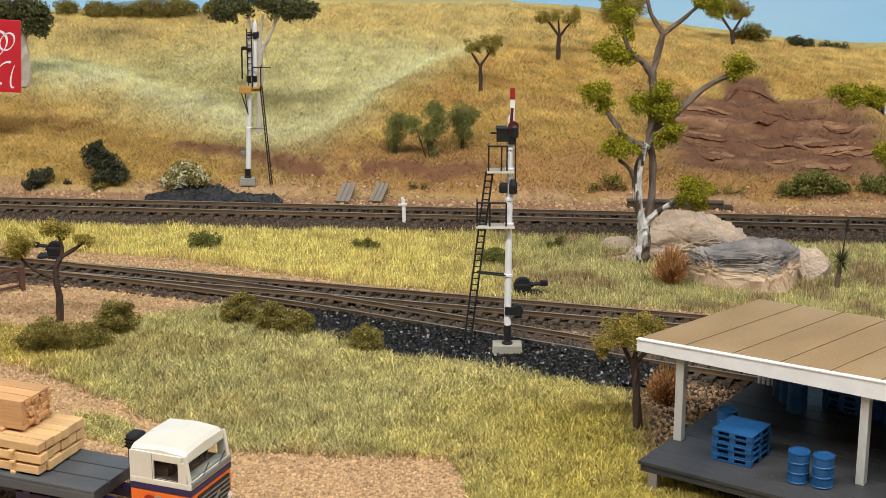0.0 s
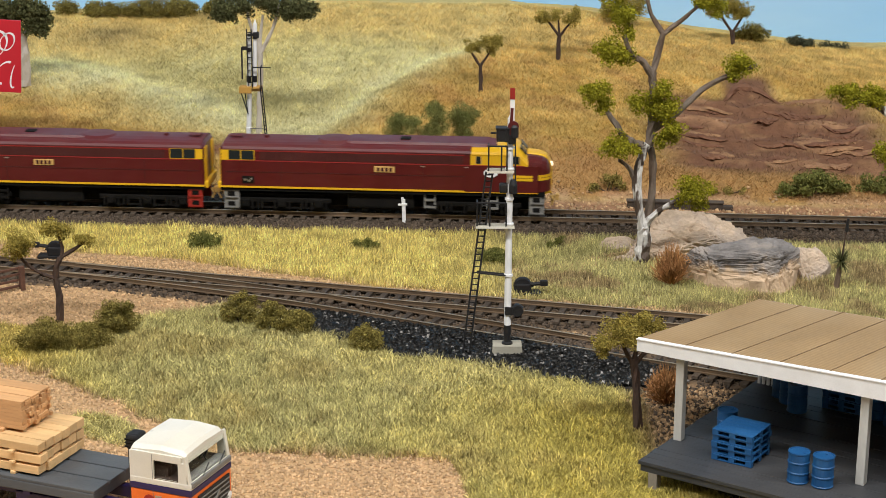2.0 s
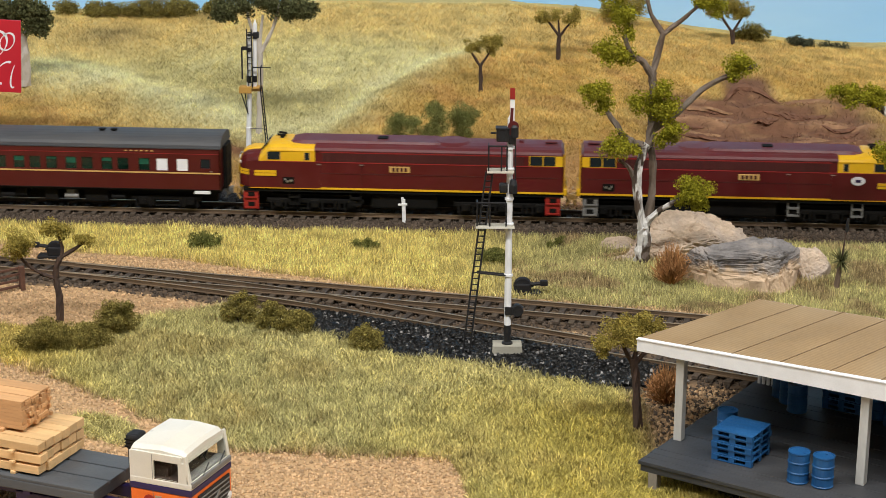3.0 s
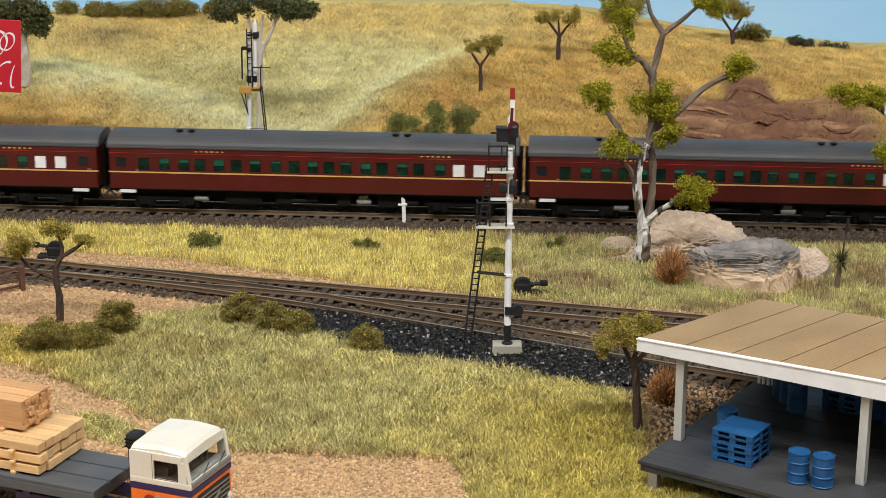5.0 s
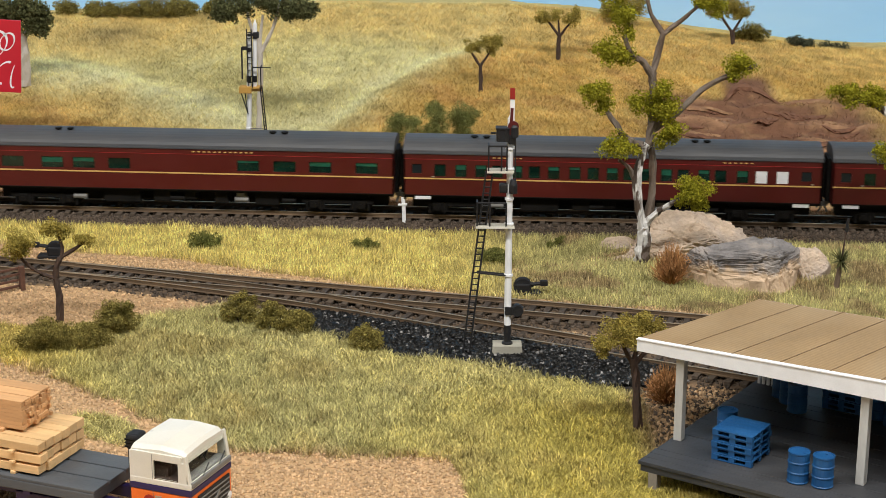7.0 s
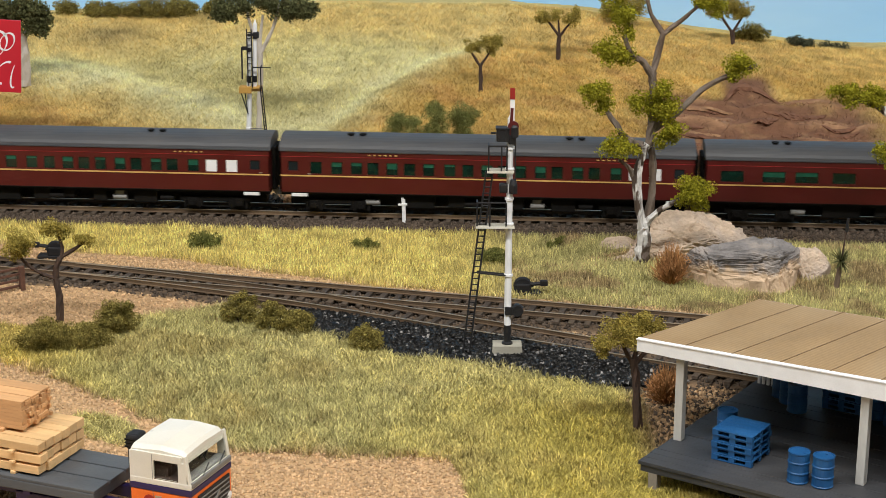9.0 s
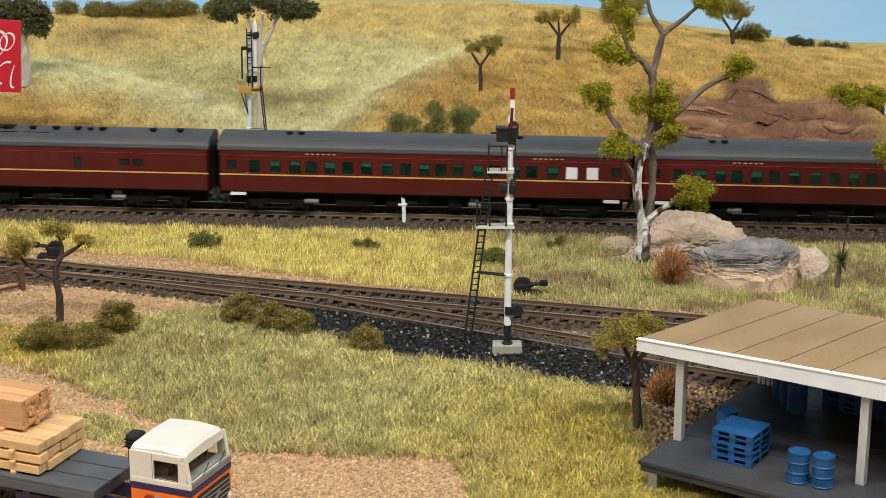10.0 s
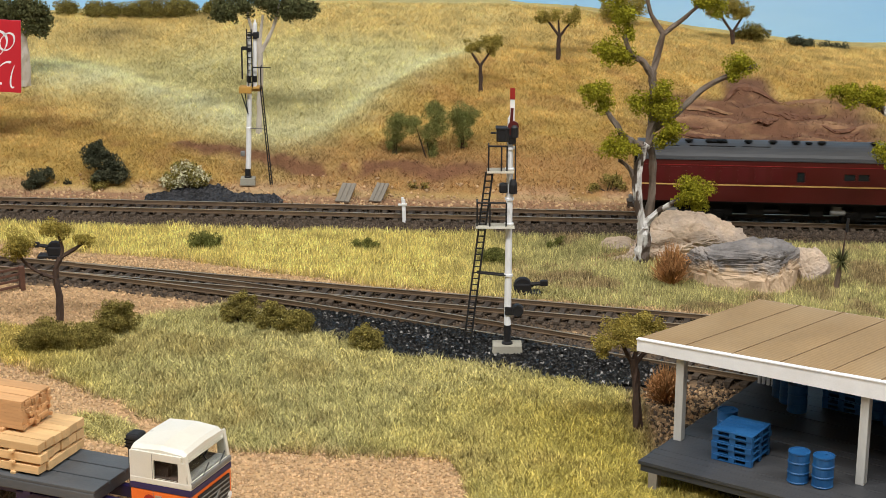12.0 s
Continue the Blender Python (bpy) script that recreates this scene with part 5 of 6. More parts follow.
    for i in range(3):
        part("bed_plank", box(B(), -176, -40.0, -0.4 + i * 11.25, 10.0 + i * 11.25, 17.2, 18.4, 0.25), "truckbed", bed)
    for x in (-150, -110, -70):
        part("cross_member", box(B(), x - 1.5, x + 1.5, 0, 32.5, 12, 13.4), "navy", T)
    part("tool_box", box(B(), -76, -54, 1.5, 8, 4.5, 12, 0.5), "navy", T, "dark blue side tank")
    for x in (-13, -126, -148):
        for s in (0, 1):
            y = 0.8 if s == 0 else W - 0.8
            bm = lathe(B(), [(0.01, -3.6), (4.0, -3.6), (5.4, -3.4), (5.9, -2.6), (5.9, 2.6), (5.4, 3.4), (4.0, 3.6), (3.2, 2.4), (0.01, 2.4)], 22, pose(x, y + (3.0 if s == 0 else -3.0), 5.9, 90 if s == 0 else -90))
            wh = part("wheel", bm, "cable", T, "black rubber tyre")
            part("hub", lathe(B(), [(0.01, 0), (2.6, 0), (2.6, 0.8), (1.2, 1.2), (0.01, 1.2)], 14, pose(x, y + (0.4 if s == 0 else -0.4), 5.9, 90 if s == 0 else -90)), "greymetal", wh)


M["cabglass"] = material("clear_cab_glass", (0.9, 0.92, 0.88), 0.03, vary=0, bump=0, trans=1.0)
M["cabglass"].node_tree.nodes["Principled BSDF"].inputs["IOR"].default_value = 1.1
build_truck()


def timber_stack(x1, y0, y1, z0, layers, per, deep, mat, label, length=92.0, seed=1):
    r = random.Random(seed)
    S = thing("timber_stack", TRUCK @ pose(x1 * MM, y0 * MM, z0 * MM), label, "timber", "sawn timber on the truck")
    z = 0.0
    w = (y1 - y0) / per
    for k in range(layers):
        for b in (-12, -62):
            part("bearer", box(B(), b - 1.1, b + 1.1, -1.2 + r.uniform(-1, 0.5), y1 - y0 + 0.6, z, z + 1.0, 0.15), mat, S)
        z += 1.0
        for i in range(per):
            dx, dz = r.uniform(-0.9, 0.6), r.uniform(-0.15, 0.1)
            part("board", box(B(), -length + dx, dx, i * w + 0.06, (i + 1) * w - 0.06, z, z + deep + dz, 0.18), mat, S)
        z += deep
    return z


timber_stack(-65.0, 2.5, 33.0, 18.4, 3, 6, 3.35, "timber", "pale sawn timber beams stacked with bearers on the truck bed", seed=2)


def board_bundle():
    r = random.Random(8)
    S = thing("board_bundle", TRUCK @ pose(-0.076, 0.0100, 0.0315), "bundle of reddish sawn boards strapped on the timber stack", "timber", "sawn timber on the truck")
    for b in (-10, -60):
        part("bearer", box(B(), b - 1.1, b + 1.1, -1.8, 19, 0, 1.3, 0.15), "timber2", S)
    z = 1.3
    for k in range(7):
        y = 0.0
        while y < 17.6:
            w = r.choice((1.7, 2.2, 2.9, 3.6))
            dx = r.uniform(-1.4, 0.6)
            part("board", box(B(), -88 + dx, dx, y + 0.05, min(y + w, 18.2) - 0.05, z, z + 1.5, 0.1), "timber2", S)
            y += w
        z += 1.53
    for i in range(3):
        part("board", box(B(), -88 + r.uniform(-1, 1), r.uniform(-1.0, 0.3), i * 6.1 + 0.1, i * 6.1 + 5.95, z, z + 0.8 + r.uniform(-0.15, 0.1), 0.15), "timber2", S)
    part("strap", box(B(), -27.2, -26.4, -0.25, 18.4, 1.2, z + 0.95), "cable", S, "dark strap round the bundle")


board_bundle()
# ---- plants and rocks; millimetres from the foot ----
def foliage(name, blobs, density, size, mat, parent, seed, flat=0.85, label="", fuzzy=0.25):
    """A crown of many small leaf flakes round a few clumps, with an uneven outline and gaps."""
    r = np.random.RandomState(seed)
    pts, nor = [], []
    for bx, by, bz, br in blobs:
        sub = max(7, int(br * 2.0))
        d = r.normal(size=(sub, 3))
        d /= np.linalg.norm(d, axis=1)[:, None]
        centres = np.array((bx, by, bz)) + d * (br * r.uniform(0.25, 0.8, (sub, 1))) * (1, 1, flat)
        for c in centres:
            rr = br * r.uniform(0.30, 0.55)
            n = max(14, int(density * 1.7 * rr * rr / (size * size) * 2.4))
            e = r.normal(size=(n, 3))
            e /= np.linalg.norm(e, axis=1)[:, None]
            pts.append(c + e * rr * (r.uniform(0.35, 1.0, (n, 1)) ** 0.5 + fuzzy * r.normal(size=(n, 1)) * 0.5) * (1, 1, flat))
            nor.append(e)
    p, e = np.concatenate(pts), np.concatenate(nor)
    n = len(p)
    q = e + r.normal(size=(n, 3)) * 0.7
    q /= np.linalg.norm(q, axis=1)[:, None]
    a = np.cross(q, r.normal(size=(n, 3)))
    a /= np.linalg.norm(a, axis=1)[:, None]
    b = np.cross(q, a)
    s = (size * r.uniform(0.55, 1.3, n))[:, None] * 0.5
    v = np.stack([p - a * s, p - b * s * 0.7 + q * s * 0.3, p + a * s, p + b * s * 0.7 + q * s * 0.3], 1)
    v[:, :, 2] = np.maximum(v[:, :, 2], -1.0)
    k = np.arange(n)[:, None] * 4
    f = np.concatenate([k + [[0, 1, 2]], k + [[0, 2, 3]]])
    ob = new(name, array_mesh(name, v.reshape(-1, 3) * MM, f, mat))
    ob.parent = parent
    return tagged(ob, label) if label else ob


def tube(bm, pts, r0, r1, seg=8, wob=0.12, rnd=None):
    """A tapering limb along a line of points."""
    pts = [Vector(p) for p in pts]
    fine = []
    for i in range(len(pts) - 1):
        a = pts[max(i - 1, 0)], pts[i], pts[i + 1], pts[min(i + 2, len(pts) - 1)]
        for k in range(4):
            t = k / 4
            fine.append(0.5 * (2 * a[1] + (a[2] - a[0]) * t + (2 * a[0] - 5 * a[1] + 4 * a[2] - a[3]) * t * t + (3 * a[1] - a[0] - 3 * a[2] + a[3]) * t ** 3))
    fine.append(pts[-1])
    sec = []
    for i, p in enumerate(fine):
        d = (fine[min(i + 1, len(fine) - 1)] - fine[max(i - 1, 0)]).normalized()
        u = d.orthogonal().normalized()
        w = d.cross(u)
        u, w = (Vector((1, 0, 0)) - d * d.x).normalized() if abs(d.x) < 0.9 else u, None
        w = d.cross(u)
        rr = r0 + (r1 - r0) * i / (len(fine) - 1)
        sec.append([p + (u * math.cos(2 * math.pi * j / seg) + w * math.sin(2 * math.pi * j / seg)) * rr * (1 + (rnd.uniform(-wob, wob) if rnd else 0)) for j in range(seg)])
    return loft(bm, sec)


def plant_tree(name, foot, limbs, clumps, bark, leaf, label, seed, density=2.2, size=1.7, category="tree", group=""):
    """limbs: (list of (x, y, z), first radius, last radius); clumps: (x, y, z, radius)."""
    T = thing(name, pose(*foot), label, category, group)
    r = random.Random(seed)
    for i, (line, a, c) in enumerate(limbs):
        bm = tube(B(), line, a, c, 10, 0.26, r)
        part("trunk" if i == 0 else "limb", bm, "whitebark" if bark == "gumbark" and i in (0, 1, 5) else bark, T, "peeling white bark" if bark == "gumbark" and i in (0, 1, 5) else "")
    foliage("crown", clumps, density, size, leaf, T, seed)
    return T


def flat_limb(pts, r0, r1, depth=0.0, sway=0.0):
    n = max(len(pts) - 1, 1)
    return ([(x, depth + sway * i / n, z) for i, (x, z) in enumerate(pts)], r0, r1)


GUM = (0.1084, 0.9797, -0.001)
plant_tree("gum_tree", GUM, [
    flat_limb([(0, 0), (1.1, 12), (1.3, 24.2)], 4.3, 3.6),
    flat_limb([(0.6, 22), (-3.7, 45), (-1.6, 62), (1.5, 69)], 2.7, 2.2, -1.5),
    flat_limb([(2.0, 22), (4.8, 37), (5.0, 56), (2.7, 70)], 2.4, 2.0, 1.5),
    flat_limb([(1.6, 67), (-10, 72), (-16, 80), (-21, 87)], 2.1, 1.2, 0, -4),
    flat_limb([(-4, 48), (-8.4, 56), (-14, 61)], 1.5, 0.9, 0, -5),
    flat_limb([(1.9, 24), (7.2, 30.6), (12, 35), (19, 40)], 2.0, 1.1, -1, -6),
    flat_limb([(2.7, 68), (4.0, 85), (3.3, 103), (4.2, 111), (8.3, 129)], 2.4, 1.5, 0, 4),
    flat_limb([(3.2, 105), (-2, 113), (-9, 118), (-13, 128)], 2.0, 1.2, 2, -4),
    flat_limb([(8.3, 128), (1.7, 138), (-1.6, 150)], 1.4, 0.8, 4, 4),
    flat_limb([(8.3, 128), (17, 135), (27, 144)], 1.4, 0.8, 4, -2),
    flat_limb([(4, 76), (17.6, 86), (29, 98), (44, 107), (58, 112.6)], 2.0, 0.9, 2, -4)],
    [(26.3, -7, 46, 11), (20, -4, 38, 6), (31, -6, 37, 6), (-17, -6, 69, 9.5), (-9, -5, 67, 6.5), (9, -3, 88, 11), (6, -4, 99, 8), (13, -4, 75, 7), (14, -5, 80, 8), (2, 2, 92, 8), (-5, -2, 90, 7), (8, -2, 71, 6.5),
     (-27, -5, 97, 9.5), (-22, -4, 90, 6.5), (-31, -3, 100, 6), (-21, -3, 120, 9.5), (-14, -2, 117, 8), (-14, 2, 136, 10), (-9, 1, 128, 6), (51, -3, 113, 9.5), (46, -2, 107, 6), (35, 2, 145, 10), (27, 2, 146, 7), (-18, 3, 151, 10)],
    "gumbark", "leaf", "tall model gum tree with twisted pale bark and bright leaves", 31, 2.6, 1.35)
plant_tree("gum_tree", (0.2689, 0.985, -0.001), [flat_limb([(0, 0), (-7, 43), (-20, 75), (-35, 89), (-46, 92)], 4.0, 1.2), flat_limb([(-7, 43), (4, 80), (10, 120)], 2.6, 1.2)],
           [(-49, -2, 95, 9), (-41, -2, 97, 8), (-36, 0, 92, 8), (-57, -1, 97, 6.5), (-30, -2, 64, 8), (-27, -2, 58, 6), (10, 0, 124, 16), (-18, 0, 108, 10)], "gumbark", "leaf", "model gum tree with bright leaves and bent limbs", 32, 2.6, 1.35)
plant_tree("pale_gum_tree", (-0.1211, 1.1925, 0.0230), [flat_limb([(0, 0), (1.0, 20), (2.1, 42), (1.5, 64)], 1.9, 1.6), flat_limb([(1.3, 57), (-3.8, 72), (-6.4, 86)], 1.4, 0.7), flat_limb([(2, 53), (10, 68), (15.5, 86)], 1.5, 0.7), flat_limb([(1.8, 60), (4.3, 78)], 1.1, 0.6)],
           [(-20, 0, 82, 10.0), (-9, 0, 85, 10.0), (-24, 0, 78, 6.2), (-15, 0, 76, 5.0), (18, 0, 82, 10.0), (29, 0, 84, 10.0), (6, 0, 88, 10.0), (22, 0, 77, 5.6), (34, 0, 82, 7.5)], "palebark", "leaf_grey", "slender pale-barked gum with grey-green leaves on the hill", 33, 3.2, 1.8)
plant_tree("pale_gum_tree", (-0.2933, 1.2844, 0.0350), [flat_limb([(0, 0), (0.2, 23), (-0.2, 38)], 4.2, 3.0), flat_limb([(0.3, 30), (-8.5, 44)], 2.0, 1.0), flat_limb([(0.4, 32), (6.5, 44)], 2.0, 1.0)],
           [(-12, 0, 52, 13.5), (2, 0, 54, 13.5), (13, 0, 48, 10.8), (15, -2, 40, 7.4), (5, -3, 43, 9.5), (-8, 0, 43, 9.5), (-17, 0, 44, 10.8), (11, -2, 54, 9.5)], "palebark", "leaf_grey", "stout pale-barked gum with drooping grey-green crown", 34, 3.0, 2.0)
for foot, limbs, clumps, seed in (
    ((0.0249, 1.2494, 0.0394), [flat_limb([(0, 0), (0.2, 10), (-0.2, 18.7)], 1.5, 1.1), flat_limb([(-0.2, 18), (-6.8, 28)], 1.0, 0.6), flat_limb([(-0.2, 18), (7, 29)], 1.0, 0.6)], [(-6, 0, 32, 6.5), (7, 0, 34, 7.3), (0, 0, 35, 4.7), (11, 0, 33, 4.6), (-2, 0, 30, 4.1), (8, 0, 28, 4.3)], 41),
    ((0.0821, 1.3217, 0.0474), [flat_limb([(0, 0), (-0.2, 10), (0.4, 19)], 1.7, 1.3), flat_limb([(0.4, 18), (-9, 30)], 1.1, 0.6), flat_limb([(0.4, 18), (9, 29)], 1.1, 0.6), flat_limb([(0.4, 18), (-0.7, 30)], 0.9, 0.5)], [(-11, 0, 32, 7.0), (-2, 0, 34, 6.2), (9, 0, 31, 7.3), (12, 0, 36, 4.6), (-14, 0, 30, 4.1)], 42),
    ((0.2192, 1.4008, 0.0455), [flat_limb([(0, 0), (-0.9, 10)], 1.8, 1.5), flat_limb([(-0.9, 9), (-10, 22)], 1.2, 0.6), flat_limb([(-0.9, 9), (6.6, 22)], 1.2, 0.6)], [(-13, 0, 25, 8.8), (-2, 0, 29, 9.5), (7, 0, 26, 8.1), (0, 0, 22, 6.8)], 43),
    ((0.1409, 1.4026, 0.0569), [flat_limb([(0, 0), (-4, 10)], 1.5, 1.2), flat_limb([(-4, 9), (-14, 18)], 1.0, 0.5)], [(-17, 0, 15, 9.5), (4, 0, 17, 9.5), (-8, 0, 20, 8.1)], 44)):
    plant_tree("hill_tree", foot, limbs, clumps, "darkbark", "leaf_olive", "small forked olive-leaved tree standing on the hill", seed, 3.0, 1.1, group="small trees on the hill")
plant_tree("roadside_tree", (-0.1895, 0.8743, -0.001), [flat_limb([(0, 0), (0.3, 15), (-0.8, 27), (1.6, 35)], 1.9, 1.2), flat_limb([(-0.1, 24), (-8.5, 27.5), (-16, 34), (-19, 41)], 1.0, 0.6, 0, -3), flat_limb([(1.2, 33), (3.2, 39), (1, 49)], 1.0, 0.6), flat_limb([(1.9, 35), (8.7, 39), (14, 43)], 1.0, 0.6, 0, 2)],
           [(-17, -3, 44, 8.2), (-20, -3, 39, 6.2), (-15, -2, 39, 6.0), (0.5, 0, 50, 7.0), (-5, 0, 49, 4.6), (5, 0, 48, 4.8), (14, 2, 43, 5.8), (11, 1, 45, 3.8)], "darkbark", "leaf_olive", "small olive-leaved tree with a thin brown trunk", 45, 3.0, 1.0)
plant_tree("platform_tree", (0.0834, 0.7364, -0.001), [flat_limb([(0, 0), (-1.4, 19), (-3.1, 34)], 2.0, 1.6), flat_limb([(-2.4, 29), (-8.5, 41)], 1.1, 0.6), flat_limb([(-3.1, 33), (-0.4, 45)], 1.1, 0.6), flat_limb([(-3, 31), (5.6, 42)], 1.0, 0.6)],
           [(-14.5, 0, 42, 6.7), (-6.4, 0, 48, 7.4), (0.6, 2, 49, 7.2), (-17, -1, 38, 4.8), (7, 2, 46.5, 5.5), (-4, -2, 44, 6.7), (-11, 1, 47, 6.5), (11, 2, 46, 3.6)], "darkbark", "leaf_olive", "small feathery olive tree beside the goods platform", 46, 3.0, 0.8)


def bush(x, y, blobs, mat, label, seed, size=1.3, density=3.4, dz=0.0, group="low bushes", extra=None):
    b = thing("bush", pose(x, y, float(height(np.array([x]), np.array([y]))[0]) + dz), label, "bush", group)
    foliage("leaves", blobs, density, size * 0.8, mat, b, seed, fuzzy=0.12)
    r = random.Random(seed)
    for i in range(4):
        bx, by, bz, br = blobs[i % len(blobs)]
        part("stem", rod(B(), (bx * 0.3 + r.uniform(-1, 1), by * 0.3, -0.6), (bx + r.uniform(-1, 1), by + r.uniform(-1, 1), bz), 0.5, 0.25, 6), "darkbark", b)
    if extra:
        foliage("blossom", [(p[0], p[1] - 1.2, p[2] + 1.0, p[3]) for p in blobs], 1.7, 1.3, extra, b, seed + 1, label="cream blossom")
    return b


OLIVE = "dark olive foam bush in the grass"
bush(-0.1865, 0.832, [(-5, 0, 7, 9.6), (5, 2, 7, 9.6), (0, -3, 6, 9.0), (0, 2, 11.5, 7.4), (-9, 0, 4, 6), (9, 0, 5, 6)], "leaf_mid", OLIVE, 51, 1.0)
bush(-0.1665, 0.834, [(-3, 0, 6, 8.2), (4, 1, 5.5, 7.2), (0, 1, 9, 5.4)], "leaf_mid", OLIVE, 52, 1.0)
bush(-0.1600, 0.855, [(-4, 0, 7, 8.6), (4, 1, 9, 8.8), (0, -2, 6, 7), (6, 0, 14, 5.6), (-1, 0, 14, 6)], "leaf_mid", OLIVE, 53, 1.0)
bush(-0.1000, 0.8745, [(-3, 0, 7.5, 7.2), (4, 0, 8, 7.2), (0, 0, 14, 5.6), (-6, 0, 5, 5.4), (6, 0, 13, 3.8)], "leaf_mid", OLIVE, 54, 1.0)
bush(-0.0830, 0.8620, [(-2, 0, 8, 7.4), (0, 1, 13.5, 5.6), (-5, 0, 5, 5.2), (4, 0, 10, 4.6)], "leaf_mid", OLIVE, 55, 1.0)
bush(-0.0718, 0.8585, [(-2, 0, 6, 7.4), (4, 0, 6, 6.8), (0, 0, 10, 5.8), (5, 0, 9.5, 4.2)], "leaf_mid", OLIVE, 56, 1.0)
bush(-0.0358, 0.8350, [(-3, 0, 6.5, 7.0), (3, 0, 5.5, 7.0), (0, 0, 10.5, 5.2), (5, 0, 9, 3.8)], "leaf_mid", OLIVE, 57, 1.0)
SMALL = "small dark green bush on the middle grass"
bush(-0.1336, 1.006, [(-4, 0, 4, 6.7), (3, 0, 4, 6.7), (-2, 0, 7, 4.9), (8, 0, 5, 3.7)], "leaf_green", SMALL, 58, 1.1)
bush(-0.0432, 1.002, [(-3, 0, 3, 5.1), (3, 0, 2.6, 4.9), (0, 0, 4.5, 3.7)], "leaf_green", SMALL, 59, 1.1)
bush(0.0290, 0.978, [(-4, 0, 5, 6.7), (2, 0, 4, 6.1), (6, -3, 3, 4.9)], "leaf_green", SMALL, 60, 1.1)
bush(0.0641, 1.008, [(-2, 0, 2.6, 4.1), (2, 0, 4.5, 3.7), (3, 0, 7, 2.2)], "leaf_green", SMALL, 61, 1.1)
DARK = "dark green foam bush at the foot of the hill"
bush(-0.2555, 1.1305, [(-3, 0, 4, 7.2), (4, 0, 4.5, 6.0), (7, 3, 9, 6.0), (0, 2, 8, 6.0)], "leaf_dark", DARK, 62, 1.7)
bush(-0.2120, 1.1345, [(-10, 4, 17, 9.6), (-3, 2, 15, 8.4), (-6, 3, 23, 6.0), (5, 0, 8, 9.6), (-2, -2, 5, 7.2), (9, -1, 5, 7.2), (3, 0, 14, 7.2)], "leaf_dark", DARK, 63, 1.8)
bush(-0.2160, 1.1300, [(0, 0, 3.5, 6), (5, 0, 3, 4)], "leaf_mid", "olive green foam bush at the foot of the hill", 64, 1.6)
bush(-0.2362, 1.1340, [(0, 0, 1.6, 2.9)], "leaf_dark", DARK, 65, 1.2)
bush(-0.1607, 1.1270, [(-9, 0, 6, 7.5), (0, 0, 8, 8.5), (9, 0, 6, 7.5), (4, 2, 12, 6.5), (-4, 2, 12, 6.5)], "leaf_mid", "white flowering bush beside the black stones", 66, 1.5, 2.6, extra="blossom", group="")
FAR = "spreading green bush below the red cutting"
bush(0.2260, 1.1120, [(-14, 0, 4, 8.4), (-4, 0, 7, 10.2), (6, 0, 8, 9.6), (14, 0, 5, 8.4), (20, 0, 4, 6.0)], "leaf_green", FAR, 67, 1.8)
bush(0.2660, 1.1150, [(-5, 0, 4, 7.2), (3, 0, 5, 7.8), (10, 0, 4, 7.2)], "leaf_green", FAR, 68, 1.8)
TUFT = "thin grey-green scrub at the hill's foot"
bush(-0.0157, 1.1225, [(-3, 0, 2, 4), (4, 0, 2, 4)], "leaf_mid", TUFT, 69, 1.3, 1.8)
bush(0.1020, 1.1160, [(-8, 0, 3, 5), (0, 0, 6, 6), (7, 0, 4, 5.5), (4, 0, 9, 4)], "leaf_mid", TUFT, 70, 1.5, 2.2)
bush(0.1720, 1.1120, [(-6, 0, 2, 4), (3, 0, 2, 4.5), (12, 0, 2, 3.5)], "leaf_mid", TUFT, 71, 1.4, 1.8)
SHAG = "tall shaggy green shrub on the lower hill"
bush(-0.0316, 1.1534, [(0, 0, 4, 5.9), (-0.5, 0, 10, 6.8), (0.4, 0, 15, 8.5), (2, 0, 21, 7.8), (4, 0, 23, 5.9)], "leaf_shag", SHAG, 72, 1.1, 1.9)
bush(-0.0071, 1.1467, [(0, 0, 4, 5.5), (-0.4, 0, 10, 6.1), (-4, 0, 16, 7.2), (-11, 0, 21, 7.2), (-15, 0, 24, 5.5), (3.5, 0, 19, 8.2), (2.5, 0, 27, 9.3), (1, 0, 33, 6.8)], "leaf_shag", SHAG, 73, 1.1, 1.9)
bush(0.0120, 1.1617, [(0, 0, 4, 5.1), (0, 0, 10, 7.2), (0.6, 0, 18, 9.5), (-1, 0, 24, 7.6), (6, 0, 22, 6.1), (-6.6, 0, 19, 6.5)], "leaf_shag", SHAG, 74, 1.1, 1.9)
RIDGE = "dark scrub growing along the hill's crest"
for i, (x, blobs) in enumerate(((-0.292, [(0, 0, 8, 8.7), (8, 0, 8, 8.7)]), (-0.262, [(-6, 0, 7, 10.2), (4, 0, 8, 10.2), (10, 0, 6, 8.7)]), (-0.232, [(-8, 0, 8, 10.2), (2, 0, 9, 11.6), (10, 0, 8, 10.2)]), (-0.204, [(-6, 0, 9, 11.6), (4, 0, 8, 10.2), (10, 0, 9, 8.7)]),
                                (-0.178, [(0, 0, 7, 8.7), (6, 0, 8, 8.7)]), (0.236, [(-8, 0, 6, 8.7), (0, 0, 9, 10.2), (8, 0, 7, 8.7)]), (0.276, [(-6, 0, 6, 9.4), (3, 0, 5, 8.0)]), (0.298, [(-6, 0, 4, 6.5), (3, 0, 4, 6.5), (9, 0, 3, 5.8)]))):
    bush(x, 1.420, blobs, "leaf_mid" if x < 0 or i == 5 else "leaf_dark", RIDGE, 80 + i, 1.7, 2.4, -0.003, "scrub on the crest")


